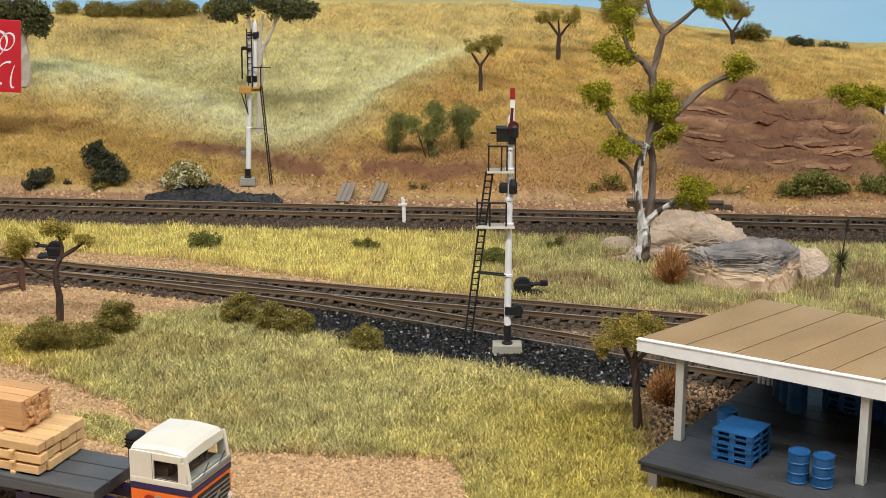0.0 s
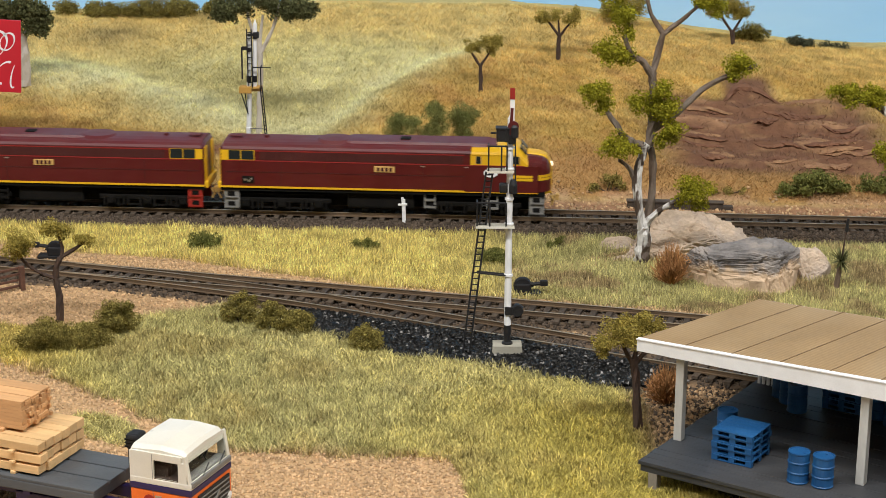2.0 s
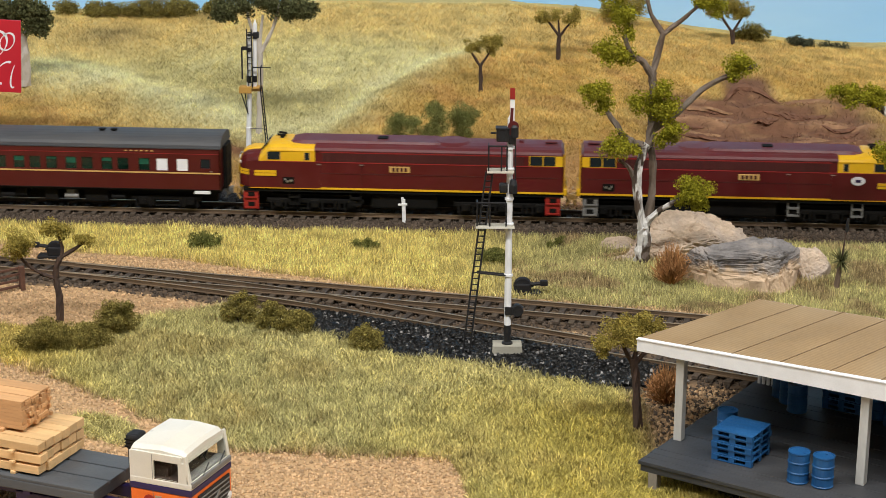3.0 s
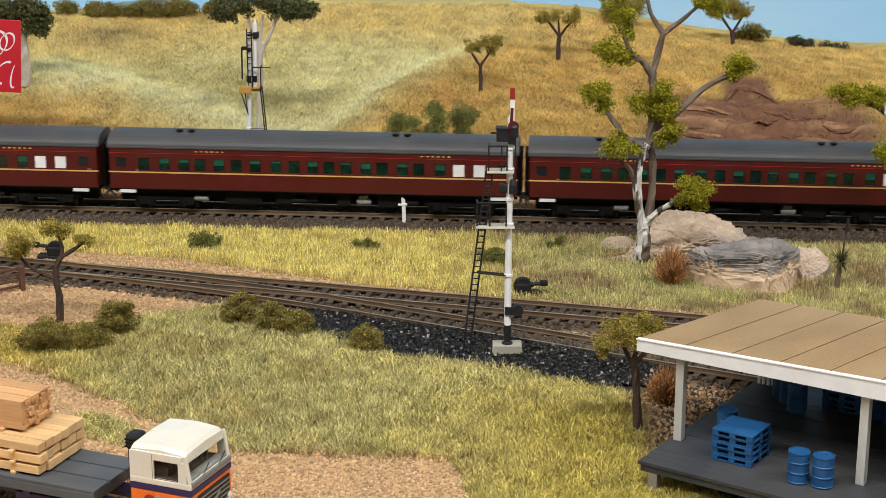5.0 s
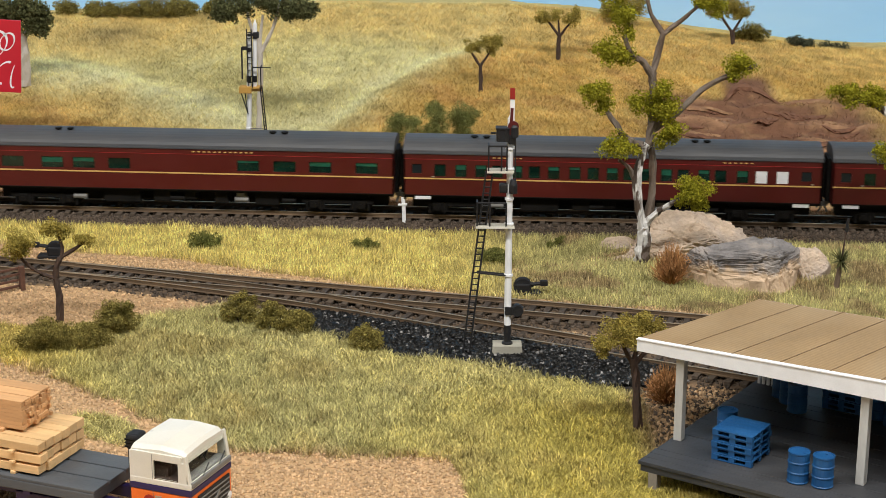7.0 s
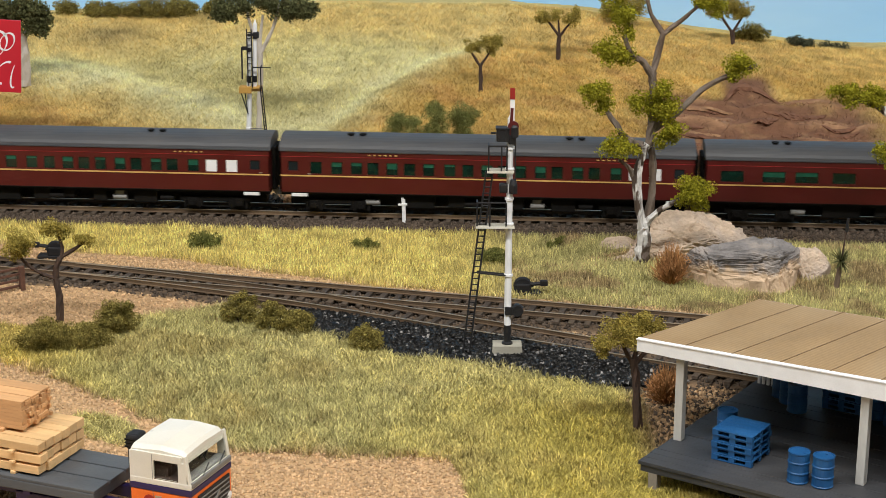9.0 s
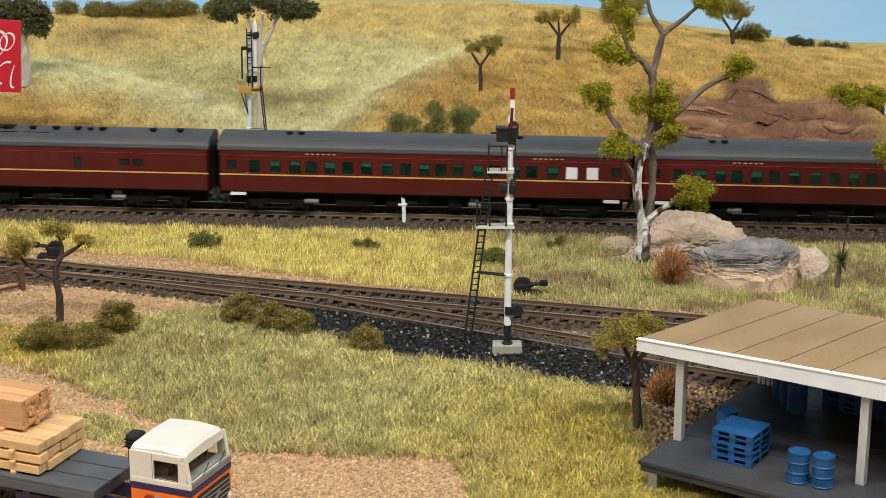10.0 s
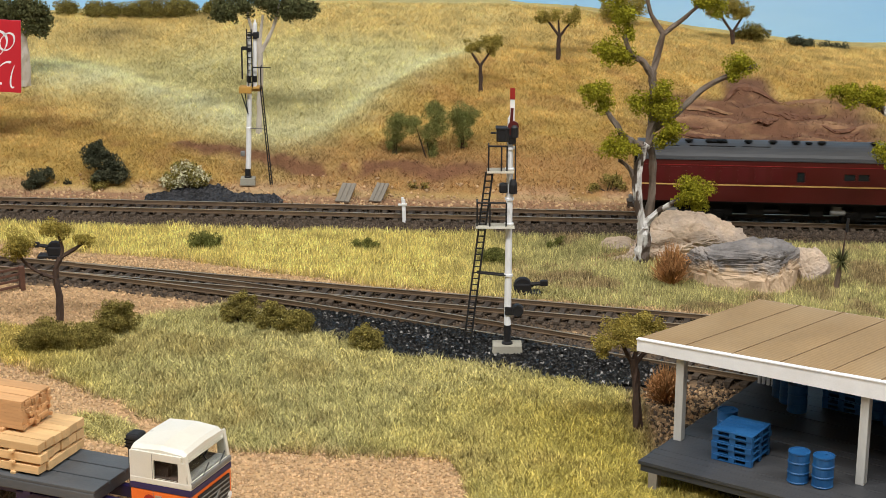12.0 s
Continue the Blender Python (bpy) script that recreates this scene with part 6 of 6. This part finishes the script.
def dry_bush(x, y, w, h, seed, n=420):
    """A tangle of dry twigs."""
    b = thing("dry_bush", pose(x, y, float(height(np.array([x]), np.array([y]))[0])), "dry rust-brown twiggy bush on the grass", "bush", "dry bushes")
    r = random.Random(seed)
    bm = B()
    for i in range(n):
        a, k = r.uniform(0, 6.28), r.uniform(0.2, 1.0)
        tip = Vector((math.cos(a) * w * k, math.sin(a) * w * k * 0.8, h * (1 - 0.6 * k * k) * r.uniform(0.5, 1.1)))
        mid = tip * 0.55 + Vector((r.uniform(-2, 2), r.uniform(-2, 2), r.uniform(0, 2)))
        tip = mid + (tip - mid) + Vector((r.uniform(-2, 2), r.uniform(-2, 2), r.uniform(-2, 1)))
        q = [bm.verts.new(p) for p in (mid * 0.15, mid + Vector((0.22, 0, 0)), mid - Vector((0.22, 0, 0.1)), tip)]
        bm.faces.new((q[0], q[1], q[2]))
        bm.faces.new((q[1], q[3], q[2]))
    tagged(part("twig_tangle", bm, "drybush", b), kind="stuff")
    foliage("dead_leaves", [(0, 0, h * 0.4, w * 0.75), (w * 0.3, 0, h * 0.5, w * 0.5), (-w * 0.3, 0, h * 0.55, w * 0.5)], 0.28, 1.0, "drybush", b, seed, fuzzy=0.6)


dry_bush(0.1205, 0.938, 13, 25, 91, 800)
dry_bush(0.0985, 0.768, 12.0, 20, 92, 700)


def grass_tree(x, y):
    G = thing("grass_tree", pose(x, y, -0.0005), "spiky grass tree with a tall dark flower spike", "plant")
    r = random.Random(5)
    part("trunk", tube(B(), [(0, 0, 0), (0.4, 0, 8), (1.6, 0, 16)], 1.6, 1.3, 8, 0.2, r), "bark", G)
    bm = B()
    for i in range(150):
        a, e = r.uniform(0, 6.28), r.uniform(-0.7, 1.3)
        d = Vector((math.cos(a) * math.cos(e), math.sin(a) * math.cos(e), math.sin(e)))
        s = Vector((-math.sin(a), math.cos(a), 0)) * 0.42
        o = Vector((1.6, 0, 17))
        t = o + d * r.uniform(7, 11) + Vector((0, 0, -1.0))
        q = [bm.verts.new(p) for p in (o - s, o + s, t)]
        bm.faces.new(q)
    part("leaves", bm, "leaf_grey", G)
    bm = B()
    rod(bm, (1.6, 0, 17), (3.4, 0, 34), 0.45, 0.4, 6)
    part("stalk", bm, "darkbark", G)
    bm = B()
    rod(bm, (3.3, 0, 33), (3.9, 0, 40), 1.0, 0.7, 8)
    part("flower_spike", bm, "cable", G)


grass_tree(0.2068, 0.9332)


def rock(x, y, sx, sy, sz, mat, label, seed, cuts=9, turn=0.0, lift=0.15, blocky=1.0, faces=()):
    """A boulder: a rounded lump with broken faces and a rough skin."""
    bm = B()
    bmesh.ops.create_icosphere(bm, subdivisions=6 if sx > 30 else 5, radius=1.0)
    r = random.Random(seed)
    planes = [(Vector(d).normalized(), k) for d, k in faces]
    for i in range(cuts):
        d = Vector((r.uniform(-1, 1), r.uniform(-1, 1), r.uniform(-0.2, 1))).normalized()
        planes.append((d, r.uniform(0.6, 0.85)))
    for v in bm.verts:
        p = Vector([math.copysign(abs(c) ** blocky, c) for c in v.co])
        for d, k in planes:
            over = p.dot(d) - k
            if over > 0:
                p -= d * over * 0.96
        n = noise.fractal(p * 2.2 + Vector((seed, 0, 0)), 1.0, 2.0, 5)
        crack = abs(noise.noise(p * 2.6 + Vector((0, seed, 0))))
        f = noise.fractal(p * 7.0 + Vector((0, 0, seed)), 1.0, 2.0, 4)
        g = noise.fractal(p * 19.0 + Vector((seed, 0, seed)), 0.8, 2.0, 4)
        p *= 1 + 0.06 * n + 0.05 * f + 0.03 * g - 0.09 * max(0, 0.07 - crack) / 0.07
        v.co = Vector((p.x * sx, p.y * sy, p.z * sz + sz * lift))
    return single("rock", bm, mat, pose(x, y, -0.001, rz=turn), label, "rock", "boulders")


rock(0.1370, 1.004, 38, 20, 21, "rock", "pinkish plaster boulder half sunk in the grass", 3, 3, 4, blocky=0.8, faces=(((-0.25, -0.3, 1), 0.74), ((0.75, -0.2, 0.8), 0.70)))
rock(0.1000, 1.012, 13, 9, 6, "rock", "low pinkish rock beside the big boulder", 8, 5)
rock(0.1545, 0.946, 34, 20, 20.5, "rockgrey", "large grey-washed boulder with pinkish broken faces", 13, 2, -8, blocky=0.4, faces=(((-0.26, -0.42, 0.85), 0.98), ((1, -0.3, 0.12), 0.95), ((-0.85, -0.3, 0.5), 1.0), ((-0.1, -1, 0.15), 0.86)))
rock(0.1960, 0.960, 11, 12, 14, "rock", "brownish boulder against the grey one", 7, 5, 20, blocky=0.7)
rock(0.2420, 0.925, 14, 9, 6, "rock", "low sandy rock in the grass", 9, 5)
rock(0.1010, 0.9890, 9, 6, 3.5, "rock", "flat reddish stone at the foot of the gum", 11, 5)


def clay_ledge(x0, x1, y, thick, sag, seed, pale=False):
    """A weathered rib of clay standing out of the cutting's face."""
    r = random.Random(seed)
    bm = B()
    sec = []
    n = 16
    for i in range(n + 1):
        k = i / n
        x = x0 + (x1 - x0) * k
        yy = y + sag * math.sin(k * math.pi) + 0.0022 * noise.noise(Vector((x * 90, seed, 0)))
        z = float(height(np.array([x]), np.array([yy]))[0])
        w = thick * (0.25 + math.sin(k * math.pi) ** 0.6) * (1 + 0.35 * noise.noise(Vector((x * 160, 0, seed))))
        sec.append([(x * 1000, yy * 1000 + w * 2.4 * math.cos(a) * (1 + r.uniform(-0.3, 0.3)), z * 1000 - w * 0.25 + w * 0.75 * math.sin(a) * (1 + r.uniform(-0.2, 0.2))) for a in [j * math.pi / 4 for j in range(8)]])
    loft(bm, sec)
    return single("clay_ledge", bm, "tansoil" if pale else "redsoil", pose(0, 0, 0), "weathered tan clay ledge in the cutting face" if pale else "weathered red clay ledge in the cutting face", "rock ledge", "ledges of the cutting")


rnd = random.Random(77)
for i in range(44):
    x = rnd.uniform(0.145, 0.268)
    long = rnd.uniform(0.010, 0.036)
    y = 1.160 + (i % 12) * 0.0098 + rnd.uniform(-0.003, 0.003)
    clay_ledge(x, min(x + long, 0.292), y, rnd.uniform(0.9, 2.0), rnd.uniform(-0.003, 0.003), 300 + i, i % 3 == 0)
# the hump at the top and the longer tan ledges
clay_ledge(0.196, 0.236, 1.283, 2.8, 0.024, 350)
for x0, x1, y, thick in ((0.236, 0.277, 1.284, 2.5), (0.230, 0.262, 1.204, 2.3), (0.262, 0.286, 1.199, 2.3), (0.172, 0.190, 1.181, 2.4), (0.155, 0.200, 1.262, 1.8), (0.240, 0.280, 1.245, 1.8)):
    clay_ledge(x0, x1, y, thick, 0.003, int(x0 * 1000) + 400, True)
# ---- signals, levers, fence, sign; millimetres ----
def ladder(parent, a, c, width, n, r=0.28, name="ladder"):
    a, c = Vector(a), Vector(c)
    side = Vector((width / 2, 0, 0))
    lad = part(name, rod(B(), a - side, c - side, r, seg=6), "cable", parent, "black iron ladder")
    part("stile", rod(B(), a + side, c + side, r, seg=6), "cable", lad)
    for i in range(n):
        p = a + (c - a) * ((i + 0.5) / n)
        part("rung", rod(B(), p - side, p + side, r * 0.75, seg=5), "cable", lad)
    return lad


def railing(parent, pts, height_mm, r=0.42):
    """Stanchions at the points and a bent handrail over them."""
    bm = B()
    for p, q in zip(pts, pts[1:]):
        rod(bm, Vector(p) + Vector((0, 0, height_mm)), Vector(q) + Vector((0, 0, height_mm)), r, seg=6)
    rail = part("handrail", bm, "cable", parent, "thin black handrail")
    for p in pts[:-1]:
        part("stanchion", rod(B(), p, Vector(p) + Vector((0, 0, height_mm)), r, seg=6), "cable", rail)


def front_signal():
    S = thing("semaphore_signal", pose(0.0305, 0.8302, 0.0016), "white semaphore signal post with ladder and two platforms", "signal")
    part("base", loft(B(), [[(-7.4, -5, -1), (7.4, -5, -1), (7.4, 5, -1), (-7.4, 5, -1)], [(-6.8, -4.6, 4.6), (6.8, -4.6, 4.6), (6.8, 4.6, 4.6), (-6.8, 4.6, 4.6)]]), "concrete", S, "pale concrete footing")
    part("foot", lathe(B(), [(2.6, 4.4), (2.6, 5.4), (1.75, 5.8), (1.7, 14)], 14), "cable", S, "black painted foot of the post")
    part("post", lathe(B(), [(1.68, 14), (1.62, 40), (1.5, 75), (1.35, 113), (0.4, 115)], 14), "white", S, "white painted tubular post")
    for z in (38, 62.8, 74.8, 89, 99):
        part("collar", lathe(B(), [(1.6, z), (2.1, z), (2.1, z + 1.0), (1.6, z + 1.0)], 12), "white", S)
    ladder(S, (-19.4, -3, 1), (-9.4, -1.5, 88.4), 3.1, 30, 0.45)
    for z, x0, x1, h in ((62.3, -15.5, 2.4, 12.0), (88.6, -10.5, 1.8, 12.4)):
        plat = part("platform", box(B(), x0, x1, -4.2, 1.8, z, z + 0.9, 0.15), "concrete", S, "small pale platform")
        part("platform_edge", box(B(), x0, x1, -4.5, -4.2, z - 0.2, z + 0.8), "cream", plat)
        railing(S, [(-2 + 0.5, -4, z), (x0 + 6.5, -4, z), (x0 + 0.6, -4, z), (x0 + 0.6, 1.6, z)], h)
    for y in (-1.2, 1.0):
        part("stay", rod(B(), (-14.6, y - 1.4, 40.2), (0, y, 38.4), 0.45, seg=6), "cable", S)
    # arm raised upright, with its motor and lamp
    part("arm", box(B(), -0.4, 1.7, -2.4, -1.9, 108, 127.4, 0.15), "white", S, "white signal arm raised upright")
    part("arm_tip", box(B(), -0.5, 1.8, -2.55, -1.8, 122.4, 127.6, 0.15), "red", S, "red tip of the arm")
    part("arm_band", box(B(), -0.8, 0.5, -2.8, -2.45, 106, 118.5, 0.15, m=Matrix.Translation((0, 0, 105)) @ Matrix.Rotation(radians(3), 4, "Y") @ Matrix.Translation((0, 0, -105))), "maroon", S, "dark red band on the arm")
    part("spectacle", lathe(B(), [(0.01, -0.5), (2.5, -0.5), (2.5, 0.5), (0.01, 0.5)], 14, pose(1.2, -2.6, 110, 90)), "maroon", S)
    motor = part("motor_box", box(B(), -6.4, -0.6, -3.6, 1.6, 102.9, 108.8, 0.5), "cable", S, "black signal motor")
    part("motor_lid", box(B(), -6.8, -0.4, -4.0, 2.0, 108.6, 109.4, 0.3), "cable", motor)
    for x in (-5.2, -2.0):
        part("motor_rib", box(B(), x - 0.35, x + 0.35, -3.95, -3.5, 103.3, 108.4, 0.1), "cable", motor)
    part("motor_foot", box(B(), -1.0, 2.6, -3.0, 1.2, 101.4, 106.0, 0.7), "cable", motor)
    part("lamp", lathe(B(), [(0.01, 0), (1.8, 0), (1.8, 4.6), (1.1, 5.6), (0.01, 5.8)], 12, pose(1.8, -2.6, 105)), "cable", S, "black signal lamp")
    part("motor_shaft", rod(B(), (-9, -1, 106.5), (-6, -1, 106.5), 0.5, seg=6), "cable", S)
    part("relay_box", box(B(), -4.8, -1.0, -2.4, 1.4, 78.4, 82.8, 0.8), "cable", S, "black relay box on the post")
    part("relay_lamp", lathe(B(), [(0.01, 0), (1.9, 0), (1.9, 4.2), (1.2, 6.4), (0.01, 6.6)], 12, pose(1.6, -2, 78.4)), "cable", S)
    part("lower_box", lathe(B(), [(0.01, -2.4), (2.6, -2.4), (2.9, -1), (2.9, 1), (2.6, 2.4), (0.01, 2.4)], 14, pose(4.6, 0, 21.3, 90)), "cable", S, "black pulley box low on the post")
    part("lower_bracket", box(B(), -1.5, 6.5, -2.2, -1.4, 19.3, 23.3, 0.3), "cable", S)
    part("wire", rod(B(), (2.6, -1.8, 80), (2.2, -1.8, 106), 0.35, seg=6), "cable", S)


def rear_signal():
    z0 = float(height(np.array([-0.1222]), np.array([1.13]))[0])
    S = thing("bracket_signal", pose(-0.1222, 1.130, z0 + 0.0005), "white twin-post bracket signal with an ochre platform", "signal")
    part("base", loft(B(), [[(-4.8, -4, -1), (4.8, -4, -1), (4.8, 4, -1), (-4.8, 4, -1)], [(-4.4, -3.6, 3.2), (4.4, -3.6, 3.2), (4.4, 3.6, 3.2), (-4.4, 3.6, 3.2)]]), "concrete", S, "pale concrete footing")
    part("foot", lathe(B(), [(2.2, 3), (2.2, 4), (1.8, 4.4), (1.75, 9)], 12), "cable", S)
    lean = Matrix.Rotation(radians(2.2), 4, "Y")
    part("post", lathe(B(), [(1.7, 9), (1.6, 34), (1.9, 34.2), (1.9, 35.4), (1.55, 35.6), (1.5, 60)], 12, lean), "white", S, "white tubular main post")
    part("relay_box", box(B(), -4.2, -1.4, -2, 1.4, 17, 20.2, 0.8), "greymetal", S, "small grey relay box")
    plat = part("platform", box(B(), -3.6, 10.2, -4, 3, 60.2, 61.4, 0.2), "ochre", S, "ochre timber platform")
    part("platform_front", box(B(), -3.8, 4, -4.6, -3.9, 57.6, 61.6, 0.2, m=None), "ochre", plat)
    part("platform_joist", box(B(), 3.4, 10.4, -3.0, -2.2, 58.6, 60.6, 0.2), "ochre", plat)
    for x, top in ((0.4, 95), (4.0, 103)):
        d = part("doll", lathe(B(), [(1.35, 61), (1.3, top - 3), (1.0, top - 2.6), (0.2, top)], 12, pose(x, 0, 0, 0, 1.5)), "white", S, "white signal doll post")
        part("black_band", lathe(B(), [(1.5, 64), (1.5, 68)], 12, pose(x, 0, 0, 0, 1.5)), "cable", d)
        part("black_band", lathe(B(), [(1.5, top - 12), (1.5, top - 9.5)], 12, pose(x, 0, 0, 0, 1.5)), "cable", d)
    ladder(S, (3.2, -2, 62), (3.0, -2, 97), 2.8, 9, 0.4)
    part("arm", box(B(), -2.2, -1.2, -2, -1.5, 66, 86, 0.1), "cable", S, "black arm seen edge on")
    part("arm_link", box(B(), -1.6, 1.4, -2, -1.4, 84, 86.4, 0.2), "cable", S)
    part("lamp", box(B(), 5.4, 9.0, -2.5, 1.5, 91.4, 95.2, 0.6), "cable", S, "black signal lamp")
    part("lamp_hood", box(B(), 2.0, 5.6, -1.8, 0.4, 92.6, 94.2, 0.3), "cable", S)
    part("brace", rod(B(), (-2.6, -3, 58), (1.4, -2, 44), 0.35, seg=6), "cable", S)
    part("brace", rod(B(), (-0.2, -3, 58), (1.0, -2, 46), 0.35, seg=6), "cable", S)
    railing(S, [(4.6, -3.8, 61.2), (9.8, -3.8, 61.2), (9.8, 2.6, 61.2)], 12.5)
    part("rail_end", rod(B(), (8, -3.8, 73.7), (16, -3.8, 73.9), 0.3, seg=6), "cable", S)
    ladder(S, (15.0, -5, 0), (9.9, -4.4, 62), 1.2, 24, 0.38)
    part("ladder_stay", rod(B(), (1.5, -1, 35), (12.4, -4.6, 35.4), 0.35, seg=6), "greymetal", S)


front_signal()
rear_signal()


def point_lever(x, y, turn, label):
    P = thing("point_lever", pose(x, y, 0.0006, rz=turn), label, "point lever", "point levers")
    part("base_plate", box(B(), -7, 7, -4, 4, -0.8, 1.2, 0.3), "cable", P)
    part("quadrant", lathe(B(), [(0.01, -2.2), (4.4, -2.2), (4.8, -1), (4.8, 1), (4.4, 2.2), (0.01, 2.2)], 18, pose(-2.5, 0, 4.2, 90)), "cable", P, "round black weight")
    part("lever", rod(B(), (-2, -1, 5.0), (8.5, -1.5, 6.2), 1.0, 1.1), "cable", P)
    part("crank_box", box(B(), -6.5, 1.5, -3, 3, 1.0, 6.0, 0.8), "cable", P)
    part("grip", box(B(), 6.5, 10.5, -2.8, -0.2, 4.8, 7.8, 0.5), "cable", P)
    part("link", rod(B(), (-6, 0, 1.4), (3, 0, 4.5), 0.8), "cable", P)


point_lever(0.0440, 0.9240, 0, "black cast point lever beside the turnout")
point_lever(-0.2165, 0.9860, 180, "black cast point lever beside the main line")


def marker_post():
    P = thing("marker_post", pose(-0.0226, 1.0495, -0.001, 0, -2), "leaning white wooden marker post with a short cross arm", "post")
    part("upright", box(B(), -1.1, 1.1, -0.9, 0.9, 0, 18.2, 0.25), "white", P)
    part("cross_arm", box(B(), -3.2, 2.2, -1.3, -0.6, 14.6, 16.0, 0.3), "white", P)
    part("cap", box(B(), -1.3, 0.2, -1, 0.9, 17.6, 19.4, 0.3), "white", P)


marker_post()


def fence():
    F = thing("timber_fence", pose(-0.2193, 0.926, 0, rz=222), "brown timber post and rail fence", "fence")
    for x in (0, 34, 68):
        part("post", box(B(), x - 1.3, x + 1.3, -1.2, 1.2, -0.6, 13.5, 0.3), "fencewood", F)
    for z in (2.0, 5.2, 8.4, 11.6):
        part("rail", box(B(), -2, 72, -1.9, -1.0, z, z + 1.3, 0.2), "fencewood", F)


fence()


def wedge(x, y, turn, w, label):
    z = float(height(np.array([x]), np.array([y]))[0])
    P = thing("timber_ramp", pose(x, y, z + 0.0012, 24, 0, turn), label, "timber", "weathered boards by the track")
    for i in range(3):
        part("board", box(B(), -w / 2 + i * w / 3 + 0.1, -w / 2 + (i + 1) * w / 3 - 0.1, -1, 17, 0, 1.1, 0.15), "greywood", P)


wedge(-0.0618, 1.104, -14, 9.0, "weathered grey boards leaning on the bank")
wedge(-0.0415, 1.105, -16, 8.0, "weathered grey boards leaning on the bank")


def trackside_trough():
    P = thing("concrete_trough", pose(0.1400, 1.0945, 0, rz=-3.8), "low dark trackside retaining wall behind the rear track", "trough")
    part("wall", box(B(), -28, 30, -2.5, 2.5, -1, 4.4, 0.4), "sleeper", P)
    part("coping", box(B(), -28.5, 30.5, -3, 3, 4.4, 5.2, 0.2), "sleeper", P)
    part("ramp", box(B(), 30, 36, -2.5, 2.5, -1, 2.8, 0.6), "sleeper", P)


trackside_trough()


def billboard():
    x, y = -0.3035, 1.17
    z = float(height(np.array([x]), np.array([y]))[0])
    S = thing("billboard", pose(x, y, z, rz=0), "red advertising hoarding with white lettering shapes on two legs", "billboard")
    lift = 54.0 - z * 1000
    panel = part("panel", box(B(), -30, 33.4, -0.8, 0.8, lift, lift + 46.5, 0.2, m=Matrix.Translation((33, 0, lift)) @ Matrix.Rotation(radians(3), 4, "Y") @ Matrix.Translation((-33, 0, -lift))), "signred", S, "red painted panel")
    for x in (-24, -4):
        part("leg", box(B(), x - 1.6, x + 1.6, 0.9, 3.2, -3, lift + 30, 0.2), "greywood", S)
    # flowing white brush strokes, painted flat
    for x0, z0, wide, tall, lean, a0, a1, w in ((17, 31, 9, 9, 0.35, -0.6, 1.25, 1.5), (26.5, 33, 4.5, 5.5, 0.3, 0.0, 2.0, 1.2), (14, 14, 5.5, 6, 0.3, 0.1, 1.9, 1.5), (24, 13, 5.5, 7, 0.35, 0.4, 1.5, 1.5), (31, 12.5, 2.8, 9, 0.3, 0.8, 1.6, 1.2), (-4, 22, 9, 12, 0.35, 0.3, 1.8, 1.7)):
        bm = B()
        edge = []
        for i in range(33):
            a = math.pi * (a0 + (a1 - a0) * i / 32)
            k = w * (0.35 + 0.65 * abs(math.sin(a + 0.5)))
            edge.append([(x0 + (wide + q) * math.cos(a) + lean * (tall + q) * math.sin(a), lift + z0 + (tall + q) * math.sin(a)) for q in (-k / 2, k / 2)])
        loft(bm, [[(i[0], -0.9, i[1]), (o[0], -0.9, o[1]), (o[0], -0.6, o[1]), (i[0], -0.6, i[1])] for i, o in edge])
        part("stroke", bm, "white", panel, "white painted stroke")


billboard()
# ---- what moves ----
def motions():
    for ob, ahead, turn in TRAIN:
        rows = []
        for i in range(25):
            t = i * 0.5
            u = ahead + 0.2096 * t
            c = math.cos(math.atan(-0.067))
            rows.append((t, pose(u * c, 1.062 - 0.067 * u * c, 0.007, rz=math.degrees(math.atan(-0.067)) + turn)))
        walk(ob, rows)


motions()
